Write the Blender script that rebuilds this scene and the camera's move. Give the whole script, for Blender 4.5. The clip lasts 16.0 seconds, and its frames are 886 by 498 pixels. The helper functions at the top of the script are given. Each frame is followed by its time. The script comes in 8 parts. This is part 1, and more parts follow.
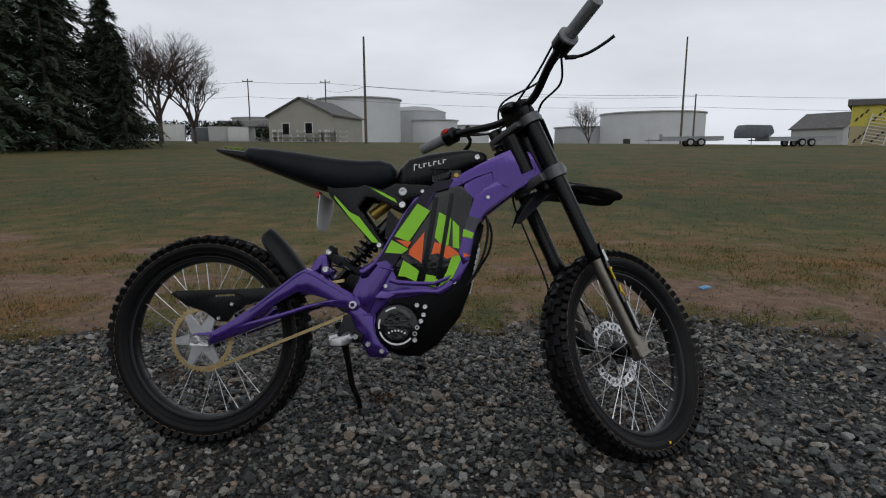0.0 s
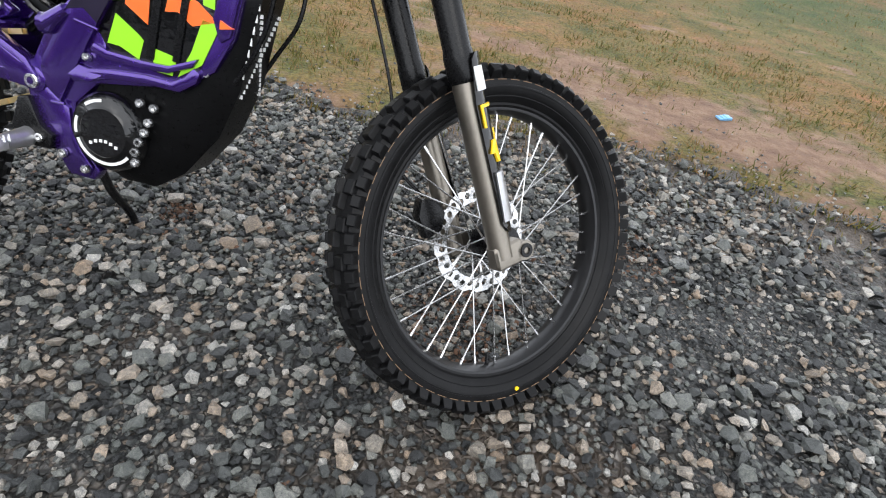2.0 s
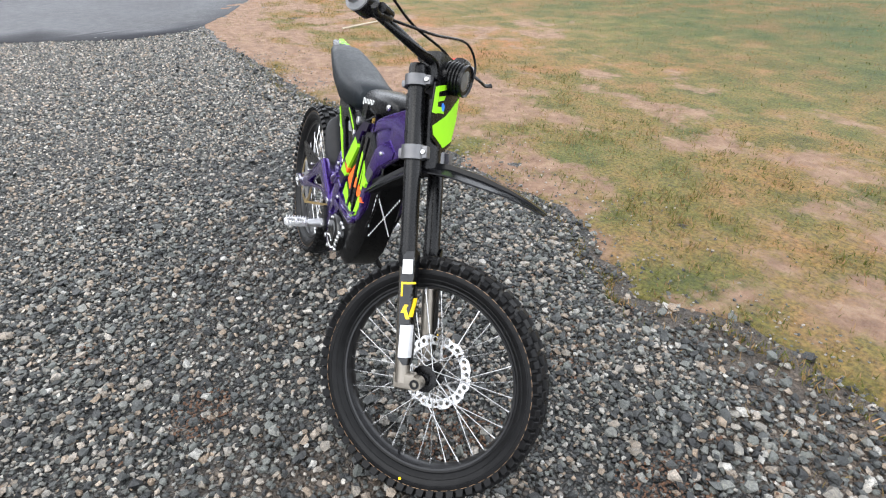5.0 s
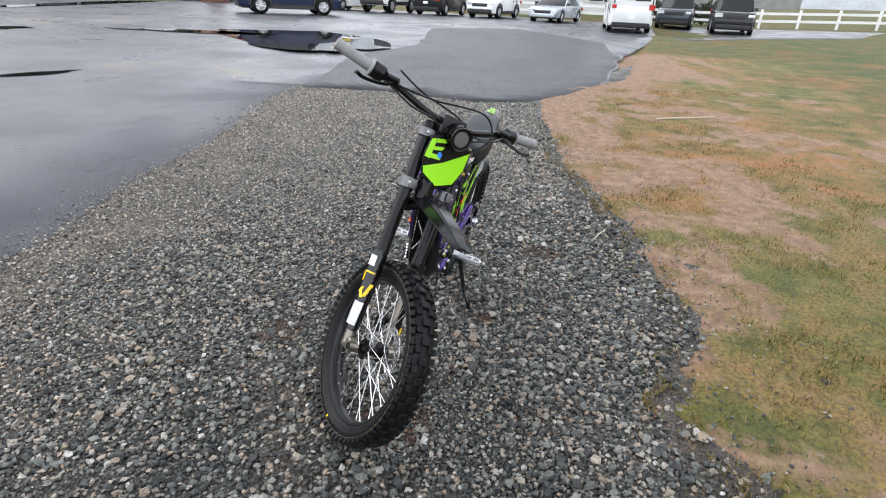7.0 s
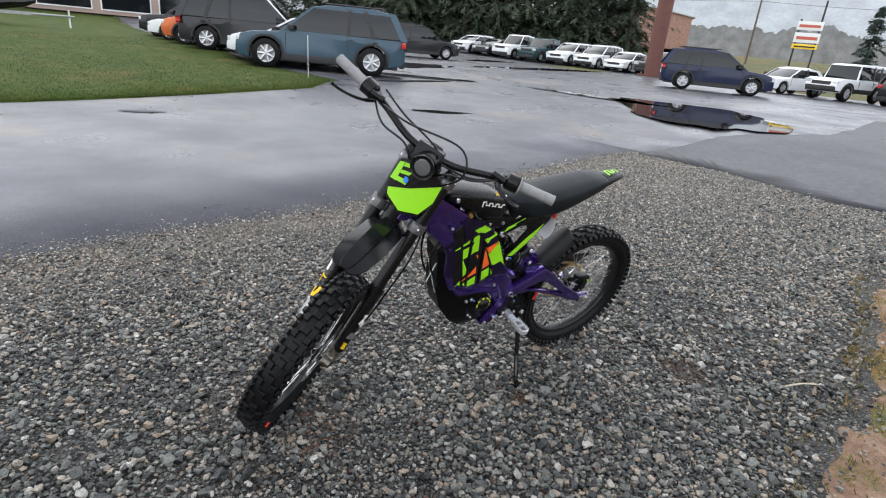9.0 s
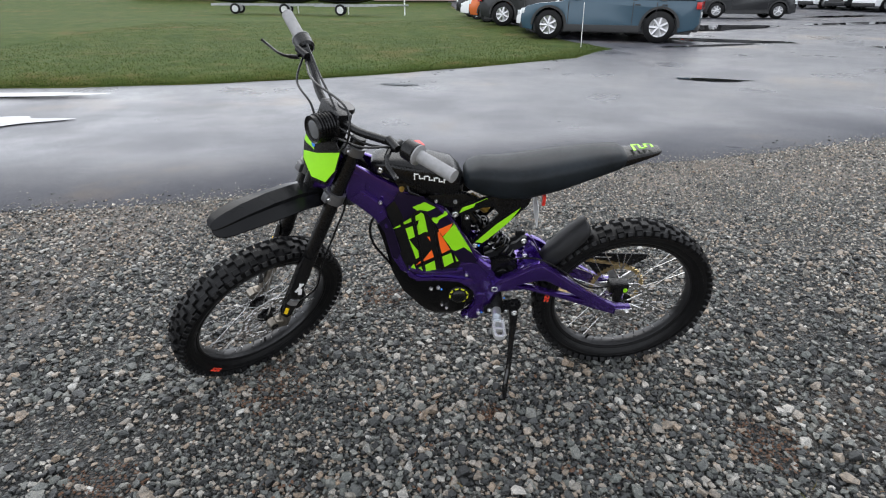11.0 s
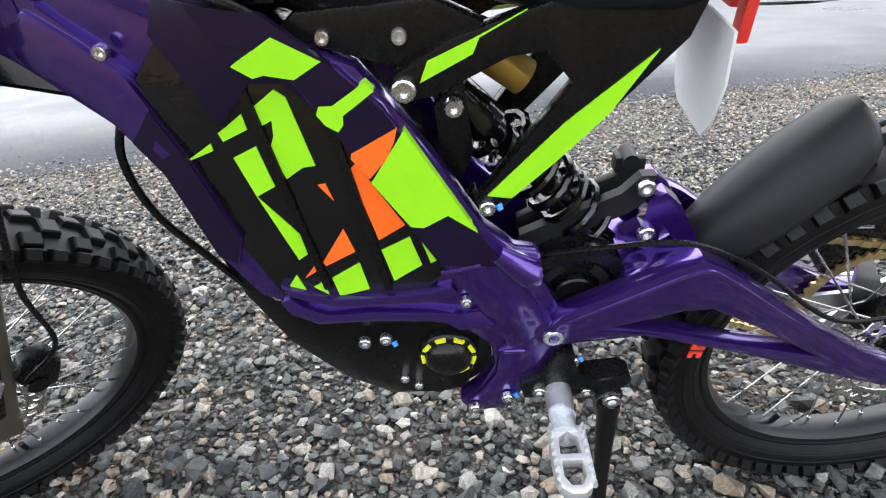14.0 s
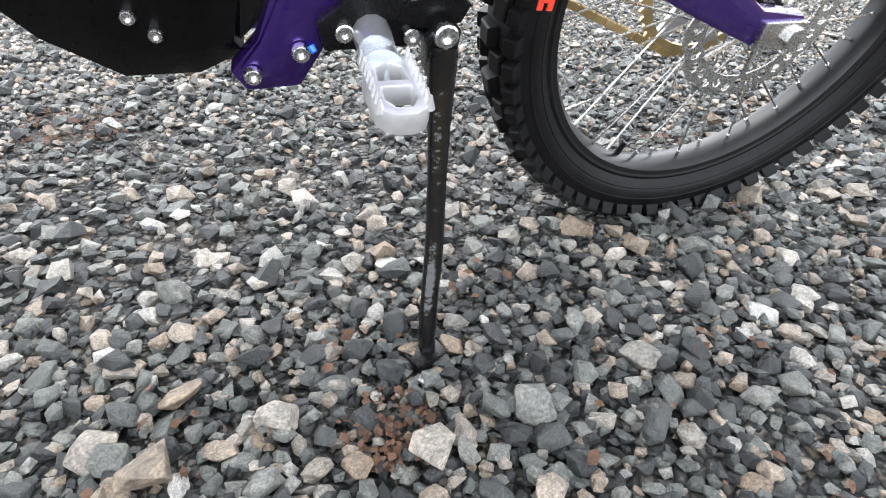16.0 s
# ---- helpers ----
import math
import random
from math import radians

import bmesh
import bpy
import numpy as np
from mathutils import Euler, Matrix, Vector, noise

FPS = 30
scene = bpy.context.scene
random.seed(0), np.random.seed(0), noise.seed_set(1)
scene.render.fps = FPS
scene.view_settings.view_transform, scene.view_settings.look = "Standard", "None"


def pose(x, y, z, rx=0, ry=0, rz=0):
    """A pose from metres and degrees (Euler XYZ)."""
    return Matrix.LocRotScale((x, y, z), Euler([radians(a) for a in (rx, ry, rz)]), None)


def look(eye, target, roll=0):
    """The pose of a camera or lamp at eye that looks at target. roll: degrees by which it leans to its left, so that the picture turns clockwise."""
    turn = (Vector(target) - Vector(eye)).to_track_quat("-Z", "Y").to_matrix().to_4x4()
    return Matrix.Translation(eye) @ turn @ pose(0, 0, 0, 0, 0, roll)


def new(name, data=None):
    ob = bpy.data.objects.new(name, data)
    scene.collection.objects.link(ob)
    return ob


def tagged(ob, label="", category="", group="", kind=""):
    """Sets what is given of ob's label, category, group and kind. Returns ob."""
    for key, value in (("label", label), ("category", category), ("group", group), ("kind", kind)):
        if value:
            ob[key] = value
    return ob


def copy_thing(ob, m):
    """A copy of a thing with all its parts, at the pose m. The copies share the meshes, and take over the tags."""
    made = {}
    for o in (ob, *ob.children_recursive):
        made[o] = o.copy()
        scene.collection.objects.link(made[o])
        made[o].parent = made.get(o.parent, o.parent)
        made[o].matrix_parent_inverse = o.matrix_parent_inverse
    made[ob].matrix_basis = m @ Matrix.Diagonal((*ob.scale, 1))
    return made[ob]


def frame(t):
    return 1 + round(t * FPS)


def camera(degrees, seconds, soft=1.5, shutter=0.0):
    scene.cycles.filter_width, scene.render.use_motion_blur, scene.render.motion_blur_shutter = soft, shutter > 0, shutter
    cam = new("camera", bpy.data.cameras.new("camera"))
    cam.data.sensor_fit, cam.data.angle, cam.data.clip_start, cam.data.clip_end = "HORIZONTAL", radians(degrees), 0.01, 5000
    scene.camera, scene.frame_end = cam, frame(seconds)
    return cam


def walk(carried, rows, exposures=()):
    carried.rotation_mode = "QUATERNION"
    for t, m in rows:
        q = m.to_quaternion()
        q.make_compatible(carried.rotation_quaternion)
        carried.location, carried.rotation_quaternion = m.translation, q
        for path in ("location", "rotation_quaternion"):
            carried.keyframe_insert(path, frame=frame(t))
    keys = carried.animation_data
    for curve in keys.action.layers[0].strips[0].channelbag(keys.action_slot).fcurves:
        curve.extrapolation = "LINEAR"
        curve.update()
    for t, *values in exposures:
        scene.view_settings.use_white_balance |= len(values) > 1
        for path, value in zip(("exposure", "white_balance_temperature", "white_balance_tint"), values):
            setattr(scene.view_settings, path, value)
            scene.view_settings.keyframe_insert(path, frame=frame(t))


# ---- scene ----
cam = camera(76.8, 16.0, soft=1.1)
PATH = [
    (0, (0.869, -1.578, 0.875), (0.714, 0.386, 0.53), -0.3),
    (0.5, (0.968, -1.437, 0.85), (0.821, 0.497, 0.364), 1.6),
    (1, (1.097, -1.23, 0.827), (0.952, 0.631, 0.109), 4.7),
    (1.5, (1.217, -0.998, 0.839), (1.056, 0.721, -0.17), 8.2),
    (2, (1.267, -0.807, 0.845), (1.13, 0.824, -0.305), 10.7),
    (2.5, (1.307, -0.663, 0.829), (1.197, 0.85, -0.474), 12.9),
    (3, (1.373, -0.602, 0.863), (1.005, 0.848, -0.465), 13.2),
    (3.5, (1.536, -0.6, 0.978), (0.82, 0.694, -0.369), 9.2),
    (4, (1.773, -0.625, 1.121), (0.771, 0.576, -0.125), 5.6),
    (4.5, (2.026, -0.568, 1.25), (0.73, 0.467, 0.132), 4.5),
    (5, (2.276, -0.357, 1.316), (0.704, 0.321, 0.283), 1.2),
    (5.2, (2.371, -0.27, 1.336), (0.725, 0.274, 0.339), -0.1),
    (7.3, (2.731, 0.828, 1.373), (1.021, 0.157, 0.581), 3.7),
    (7.5, (2.668, 0.955, 1.36), (1.01, 0.136, 0.598), 4.3),
    (8, (2.431, 1.262, 1.334), (0.908, 0.171, 0.634), 5.6),
    (8.5, (2.202, 1.519, 1.334), (0.886, 0.178, 0.647), 5.2),
    (9, (1.87, 1.646, 1.316), (0.812, 0.098, 0.621), 5.6),
    (9.5, (1.548, 1.789, 1.334), (0.766, 0.086, 0.636), 4.8),
    (9.7, (1.429, 1.832, 1.337), (0.764, 0.091, 0.611), 4.1),
    (11.8, (0.466, 1.509, 1.215), (0.654, -0.277, 0.335), 0.5),
    (12, (0.445, 1.396, 1.191), (0.679, -0.375, 0.293), 0.6),
    (12.5, (0.472, 1.158, 1.106), (0.675, -0.607, 0.187), -1.7),
    (13, (0.545, 0.948, 1.017), (0.564, -0.815, 0.073), -0.6),
    (13.5, (0.579, 0.771, 0.902), (0.62, -1.017, 0.008), -2.8),
    (14, (0.591, 0.631, 0.775), (0.624, -1.15, -0.135), -3.6),
    (14.5, (0.591, 0.573, 0.647), (0.438, -1.18, -0.303), -1.0),
    (15, (0.583, 0.564, 0.54), (0.23, -1.138, -0.45), 0.9),
    (15.5, (0.577, 0.576, 0.46), (0.104, -1.066, -0.58), 1.9),
    (16, (0.567, 0.592, 0.421), (0.03, -0.978, -0.697), 2.5),
]
walk(cam, [(t, look(eye, target, roll)) for t, eye, target, roll in PATH],
     [(0.0, -0.70), (0.6, -0.66), (1.2, -0.20), (1.7, 0.72), (2.2, 1.38), (3.0, 1.64), (4.2, 1.68), (5.0, 1.6), (7.3, 1.2), (9.5, 1.1), (12.0, 1.2), (13.5, 1.65), (14.5, 2.05), (15.2, 2.15), (16.0, 2.2)])

# ---- world and light: flat overcast daylight ----
world = bpy.data.worlds.new("overcast")
scene.world = world
world.use_nodes = True
wn, wl = world.node_tree.nodes, world.node_tree.links
wn.clear()
sky = wn.new("ShaderNodeTexSky")
sky.sky_type, sky.sun_disc = "NISHITA", False
sky.sun_elevation, sky.sun_rotation = radians(48), radians(200)
sky.dust_density = 6.0
grey = wn.new("ShaderNodeHueSaturation")
grey.inputs["Saturation"].default_value = 0.10
wcoord = wn.new("ShaderNodeTexCoord")
wmap = wn.new("ShaderNodeMapping")
wmap.inputs["Scale"].default_value = (1.5, 1.5, 5.0)
wnoise = wn.new("ShaderNodeTexNoise")
wnoise.inputs["Scale"].default_value, wnoise.inputs["Detail"].default_value = 2.2, 5.0
wramp = wn.new("ShaderNodeMapRange")
wramp.inputs[1].default_value, wramp.inputs[2].default_value = 0.3, 0.7
wramp.inputs[3].default_value, wramp.inputs[4].default_value = 0.80, 0.98
wflat = wn.new("ShaderNodeMix")
wflat.data_type = "RGBA"
wflat.inputs[0].default_value = 0.8
wflat.inputs[7].default_value = (8.45, 8.9, 9.7, 1)
wmul = wn.new("ShaderNodeMix")
wmul.data_type, wmul.blend_type = "RGBA", "MULTIPLY"
wmul.inputs[0].default_value = 1.0
bg = wn.new("ShaderNodeBackground")
bg.inputs["Strength"].default_value = 0.148
wout = wn.new("ShaderNodeOutputWorld")
wl.new(sky.outputs[0], grey.inputs["Color"])
wl.new(grey.outputs[0], wflat.inputs[6])
wl.new(wcoord.outputs["Generated"], wmap.inputs[0])
wl.new(wmap.outputs[0], wnoise.inputs["Vector"])
wl.new(wnoise.outputs[0], wramp.inputs[0])
wl.new(wflat.outputs[2], wmul.inputs[6])
wl.new(wramp.outputs[0], wmul.inputs[7])
wsep = wn.new("ShaderNodeSeparateXYZ")
wgrad = wn.new("ShaderNodeMapRange")
wgrad.inputs[1].default_value, wgrad.inputs[2].default_value = 0.05, 0.95
wgrad.inputs[3].default_value, wgrad.inputs[4].default_value = 1.24, 0.60
wmul2 = wn.new("ShaderNodeMix")
wmul2.data_type, wmul2.blend_type = "RGBA", "MULTIPLY"
wmul2.inputs[0].default_value = 1.0
wl.new(wcoord.outputs["Generated"], wsep.inputs[0])
wl.new(wsep.outputs[2], wgrad.inputs[0])
wl.new(wmul.outputs[2], wmul2.inputs[6])
wl.new(wgrad.outputs[0], wmul2.inputs[7])
wl.new(wmul2.outputs[2], bg.inputs["Color"])
wl.new(bg.outputs[0], wout.inputs["Surface"])

sun = new("sun", bpy.data.lights.new("sun", "SUN"))
sun.data.energy, sun.data.angle, sun.data.color = 0.5, radians(40), (1.0, 0.98, 0.95)
sun.matrix_world = look((6, -10, 16), (0, 0, 0))


# ---- materials ----
def material(name, color, rough=0.6, metal=0.0, var=0.12, scale=30.0, bump=0.0, bump_scale=200.0, rough_var=0.1, coat=0.0, spec=0.5, alt=None,
             rand=0.0, rand_hue=0.0):
    """Principled surface with two scales of colour variation, roughness variation and fine relief."""
    m = bpy.data.materials.new(name)
    m.use_nodes = True
    nodes, links = m.node_tree.nodes, m.node_tree.links
    bsdf = nodes["Principled BSDF"]
    bsdf.inputs["Metallic"].default_value = metal
    bsdf.inputs["Coat Weight"].default_value = coat
    bsdf.inputs["Coat Roughness"].default_value = 0.08
    bsdf.inputs["Specular IOR Level"].default_value = spec
    coord = nodes.new("ShaderNodeTexCoord")
    big = nodes.new("ShaderNodeTexNoise")
    big.inputs["Scale"].default_value, big.inputs["Detail"].default_value = scale, 4.0
    fine = nodes.new("ShaderNodeTexNoise")
    fine.inputs["Scale"].default_value, fine.inputs["Detail"].default_value = scale * 9, 3.0
    links.new(coord.outputs["Object"], big.inputs["Vector"])
    links.new(coord.outputs["Object"], fine.inputs["Vector"])
    add = nodes.new("ShaderNodeMath")
    add.operation = "MULTIPLY_ADD"
    add.inputs[1].default_value = 0.45
    links.new(fine.outputs[0], add.inputs[0])
    links.new(big.outputs[0], add.inputs[2])
    rng = nodes.new("ShaderNodeMapRange")
    rng.inputs[1].default_value, rng.inputs[2].default_value = 0.45, 1.0
    links.new(add.outputs[0], rng.inputs[0])
    mix = nodes.new("ShaderNodeMix")
    mix.data_type = "RGBA"
    lo = [c * (1 - var) for c in color]
    hi = alt if alt else [min(1, c * (1 + var)) for c in color]
    mix.inputs[6].default_value, mix.inputs[7].default_value = (*lo, 1), (*hi, 1)
    links.new(rng.outputs[0], mix.inputs[0])
    out = mix.outputs[2]
    if rand:
        info = nodes.new("ShaderNodeObjectInfo")
        hsv = nodes.new("ShaderNodeHueSaturation")
        r1 = nodes.new("ShaderNodeMapRange")
        r1.inputs[3].default_value, r1.inputs[4].default_value = 1 - rand, 1 + rand
        links.new(info.outputs["Random"], r1.inputs[0])
        links.new(r1.outputs[0], hsv.inputs["Value"])
        links.new(out, hsv.inputs["Color"])
        out = hsv.outputs[0]
    links.new(out, bsdf.inputs["Base Color"])
    rr = nodes.new("ShaderNodeMapRange")
    rr.inputs[3].default_value, rr.inputs[4].default_value = max(0.02, rough - rough_var), min(1, rough + rough_var)
    links.new(fine.outputs[0], rr.inputs[0])
    links.new(rr.outputs[0], bsdf.inputs["Roughness"])
    if bump:
        bn = nodes.new("ShaderNodeTexNoise")
        bn.inputs["Scale"].default_value, bn.inputs["Detail"].default_value = bump_scale, 3.0
        links.new(coord.outputs["Object"], bn.inputs["Vector"])
        b = nodes.new("ShaderNodeBump")
        b.inputs["Strength"].default_value, b.inputs["Distance"].default_value = bump, 0.4 / bump_scale
        links.new(bn.outputs[0], b.inputs["Height"])
        links.new(b.outputs[0], bsdf.inputs["Normal"])
    return m


M_PURPLE = material("purple_paint", (0.050, 0.0150, 0.190), 0.25, 0.80, 0.10, 9, 0.0, 900, 0.06, coat=1.0)
M_BLACK = material("black_plastic", (0.004, 0.004, 0.0045), 0.27, 0.0, 0.3, 30, 0.12, 700, 0.1, spec=0.25)
M_GLOSSBLACK = material("gloss_black_panel", (0.003, 0.003, 0.0034), 0.13, 0.0, 0.3, 14, 0.22, 60, 0.06, spec=0.5)
M_BELLY = material("belly_plastic", (0.003, 0.003, 0.0033), 0.30, 0.0, 0.3, 20, 0.15, 300, 0.1, spec=0.13)
M_LIME = material("lime_decal", (0.27, 0.66, 0.012), 0.35, 0.0, 0.05, 20, 0.03, 700, 0.08)
M_ORANGE = material("orange_decal", (0.90, 0.135, 0.014), 0.35, 0.0, 0.05, 20, 0.03, 700, 0.08)
M_BLUE = material("blue_decal", (0.02, 0.20, 0.75), 0.35)
M_YELLOW = material("yellow_decal", (0.85, 0.55, 0.01), 0.4)
M_WHITE = material("white_decal", (0.75, 0.75, 0.74), 0.45, var=0.06)
M_SEAT = material("seat_vinyl", (0.0080, 0.0105, 0.0130), 0.42, 0.0, 0.45, 10, 0.35, 900, 0.14, spec=0.15)
M_RUBBER = material("tyre_rubber", (0.0048, 0.0048, 0.0052), 0.46, 0.0, 0.5, 40, 0.25, 500, 0.18, spec=0.17)
M_RIM = material("black_rim", (0.010, 0.010, 0.011), 0.32, 0.3, 0.2, 40, 0.0)
M_STEEL = material("bright_steel", (0.62, 0.62, 0.62), 0.26, 1.0, 0.12, 60, 0.0, rough_var=0.1)
M_ALU = material("cast_aluminium", (0.50, 0.50, 0.51), 0.38, 0.9, 0.15, 40, 0.08, 700)
M_TITAN = material("titanium_tube", (0.235, 0.212, 0.180), 0.34, 0.9, 0.12, 20, 0.02, 700)
M_GOLD = material("gold_chain", (0.50, 0.38, 0.19), 0.36, 0.9, 0.2, 60)
M_GRIP = material("grey_grip", (0.21, 0.21, 0.215), 0.7, 0.0, 0.15, 60, 0.5, 350)
M_GREYPLASTIC = material("grey_plastic", (0.012, 0.0123, 0.0135), 0.42, 0.0, 0.25, 25, 0.15, 700, spec=0.16)
M_FENDER = material("gloss_fender_plastic", (0.005, 0.0052, 0.006), 0.16, 0.0, 0.25, 25, 0.10, 200, spec=0.14)
M_SLATE = material("slate_decal", (0.045, 0.045, 0.055), 0.4)
M_CLAMP = material("dark_cast_clamp", (0.14, 0.14, 0.145), 0.42, 0.7, 0.15, 40, 0.08, 700)
M_WRAP = material("plastic_wrap", (0.46, 0.50, 0.54), 0.25, 0.0, 0.25, 60, 0.6, 90)
M_DARKPURPLE = material("dark_purple_decal", (0.0065, 0.0030, 0.0165), 0.34, 0.0, 0.2, 12, spec=0.3)
M_RED = material("red_plastic", (0.62, 0.03, 0.02), 0.4)
M_TYRERED = material("red_tyre_mark", (0.80, 0.06, 0.03), 0.6)
M_BRASS = material("shock_gold", (0.42, 0.27, 0.06), 0.35, 0.7)
M_LENS = material("headlamp_lens", (0.13, 0.135, 0.14), 0.08, 0.3, 0.1, 60)
M_TYREBAND = material("tyre_mould_band", (0.20, 0.125, 0.07), 0.7)
M_MOTORMARK = material("acid_yellow_mark", (0.62, 0.66, 0.02), 0.4)
M_TAG = material("white_tag", (0.62, 0.63, 0.65), 0.4, var=0.05)
M_KNURL = material("worn_aluminium", (0.60, 0.60, 0.61), 0.36, 0.6, 0.12, 80, 0.1, 500)


# ---- mesh helpers ----
def finish(name, bm, mat, parent=None, label="", xf=None, smooth=True):
    if xf is not None:
        bmesh.ops.transform(bm, matrix=xf, verts=bm.verts)
    bmesh.ops.recalc_face_normals(bm, faces=bm.faces)
    me = bpy.data.meshes.new(name)
    bm.to_mesh(me)
    bm.free()
    for mm in (mat if isinstance(mat, (list, tuple)) else [mat]):
        me.materials.append(mm)
    if smooth:
        me.polygons.foreach_set("use_smooth", [True] * len(me.polygons))
        me.set_sharp_from_angle(angle=radians(38))
    ob = new(name, me)
    if parent:
        ob.parent = parent
    if label:
        ob["label"] = label
    return ob


def part(name, bm, mat, parent, label="", xf=None, smooth=True):
    return finish(name, bm, mat, parent, label, xf, smooth)


def thing(name, label, category, m=None, group="", kind=""):
    ob = new(name)
    ob.empty_display_size = 0.2
    if m is not None:
        ob.matrix_world = m
    return tagged(ob, label, category, group, kind)


def prism(bm, outline, y0, y1, holes=(), bevel=0.0, axes="xz"):
    """A plate with the outline (and holes) in a plane, between two depths along the third axis."""
    def place(a, b, d):
        return {"xz": (a, d, b), "xy": (a, b, d), "yz": (d, a, b)}[axes]
    n0 = len(bm.verts)
    edges = []
    for ring in (outline, *holes):
        vs = [bm.verts.new(place(a, b, y0)) for a, b in ring]
        edges += [bm.edges.new((vs[i], vs[(i + 1) % len(vs)])) for i in range(len(vs))]
    res = bmesh.ops.triangle_fill(bm, use_beauty=True, use_dissolve=False, edges=edges)
    faces = [g for g in res["geom"] if isinstance(g, bmesh.types.BMFace)]
    if not faces:
        return bm
    ext = bmesh.ops.extrude_face_region(bm, geom=faces)
    moved = [g for g in ext["geom"] if isinstance(g, bmesh.types.BMVert)]
    bmesh.ops.translate(bm, verts=moved, vec=place(0, 0, y1 - y0))
    if bevel:
        bm.verts.ensure_lookup_table()
        mine = set(bm.verts[n0:])
        bmesh.ops.recalc_face_normals(bm, faces=[f for f in bm.faces if f.verts[0] in mine])
        bm.normal_update()
        sharp = [e for e in bm.edges if e.verts[0] in mine and len(e.link_faces) == 2 and e.calc_face_angle(0) > 0.9]
        bmesh.ops.bevel(bm, geom=sharp, offset=bevel, segments=2, affect="EDGES", profile=0.6, clamp_overlap=True)
    return bm


def box(bm, x0, y0, z0, x1, y1, z1, bevel=0.0, seg=2):
    r = bmesh.ops.create_cube(bm, size=1.0)
    vs = r["verts"]
    for v in vs:
        v.co = Vector((x0 + (v.co.x + 0.5) * (x1 - x0), y0 + (v.co.y + 0.5) * (y1 - y0), z0 + (v.co.z + 0.5) * (z1 - z0)))
    if bevel:
        es = list({e for v in vs for e in v.link_edges})
        bmesh.ops.bevel(bm, geom=es, offset=bevel, segments=seg, affect="EDGES", profile=0.7, clamp_overlap=True)
    return bm


def tube(bm, pts, radius, n=10, caps=True, flat=1.0):
    """A round tube along points; radius may be a list."""
    pts = [Vector(p) for p in pts]
    rads = radius if isinstance(radius, (list, tuple)) else [radius] * len(pts)
    rings, side = [], None
    for i, p in enumerate(pts):
        d = (pts[min(i + 1, len(pts) - 1)] - pts[max(i - 1, 0)]).normalized()
        if side is None:
            side = d.orthogonal().normalized()
        side = (side - d * side.dot(d)).normalized()
        up = d.cross(side)
        rings.append([bm.verts.new(p + rads[i] * (math.cos(a) * side + flat * math.sin(a) * up)) for a in (2 * math.pi * k / n for k in range(n))])
    for r0, r1 in zip(rings, rings[1:]):
        for k in range(n):
            bm.faces.new((r0[k], r0[(k + 1) % n], r1[(k + 1) % n], r1[k]))
    if caps:
        bm.faces.new(rings[0][::-1])
        bm.faces.new(rings[-1])
    return bm


def smooth_path(pts, n=6):
    """Catmull-Rom through the points."""
    p = [Vector(q) for q in pts]
    p = [2 * p[0] - p[1]] + p + [2 * p[-1] - p[-2]]
    out = []
    for i in range(1, len(p) - 2):
        for k in range(n):
            t = k / n
            a, b, c, d = p[i - 1:i + 3]
            out.append(0.5 * ((2 * b) + (c - a) * t + (2 * a - 5 * b + 4 * c - d) * t * t + (3 * b - a - 3 * c + d) * t ** 3))
    return out + [p[-2]]


def lathe(bm, profile, centre, n=32, axis="y", closed=True):
    """Turn a profile of (radius, along) about an axis through centre."""
    cx, cy, cz = centre
    rings = []
    for k in range(n):
        a = 2 * math.pi * k / n
        c, s = math.cos(a), math.sin(a)
        ring = []
        for r, h in profile:
            p = {"y": (r * c, h, r * s), "z": (r * c, r * s, h), "x": (h, r * c, r * s)}[axis]
            ring.append(bm.verts.new((cx + p[0], cy + p[1], cz + p[2])))
        rings.append(ring)
    m = len(profile)
    for k in range(n):
        a, b = rings[k], rings[(k + 1) % n]
        for i in range(m if closed else m - 1):
            bm.faces.new((a[i], a[(i + 1) % m], b[(i + 1) % m], b[i]))
    if not closed:
        for i in (0, m - 1):
            if profile[i][0] > 1e-4:
                bm.faces.new([r[i] for r in rings])
    bmesh.ops.remove_doubles(bm, verts=bm.verts, dist=1e-6)
    return bm


def disc_cyl(bm, centre, r, y0, y1, n=24, axis="y", bevel=0.0):
    b = min(bevel, r * 0.5)
    prof = [(0, y0), (r - b, y0), (r, y0 + b), (r, y1 - b), (r - b, y1), (0, y1)] if b else [(0, y0), (r, y0), (r, y1), (0, y1)]
    return lathe(bm, prof, centre, n, axis, closed=False)


def loft(bm, sections, caps=True):
    """Skin between rings of equal vertex count."""
    rings = [[bm.verts.new(p) for p in s] for s in sections]
    n = len(rings[0])
    for a, b in zip(rings, rings[1:]):
        for k in range(n):
            bm.faces.new((a[k], a[(k + 1) % n], b[(k + 1) % n], b[k]))
    if caps:
        bm.faces.new(rings[0][::-1])
        bm.faces.new(rings[-1])
    return bm


def superring(x, zc, hz, hy, power=2.6, n=20, yc=0.0):
    """A rounded-box cross-section in the plane x."""
    out = []
    for k in range(n):
        a = 2 * math.pi * k / n
        c, s = math.cos(a), math.sin(a)
        out.append((x, yc + hy * math.copysign(abs(c) ** (2 / power), c), zc + hz * math.copysign(abs(s) ** (2 / power), s)))
    return out


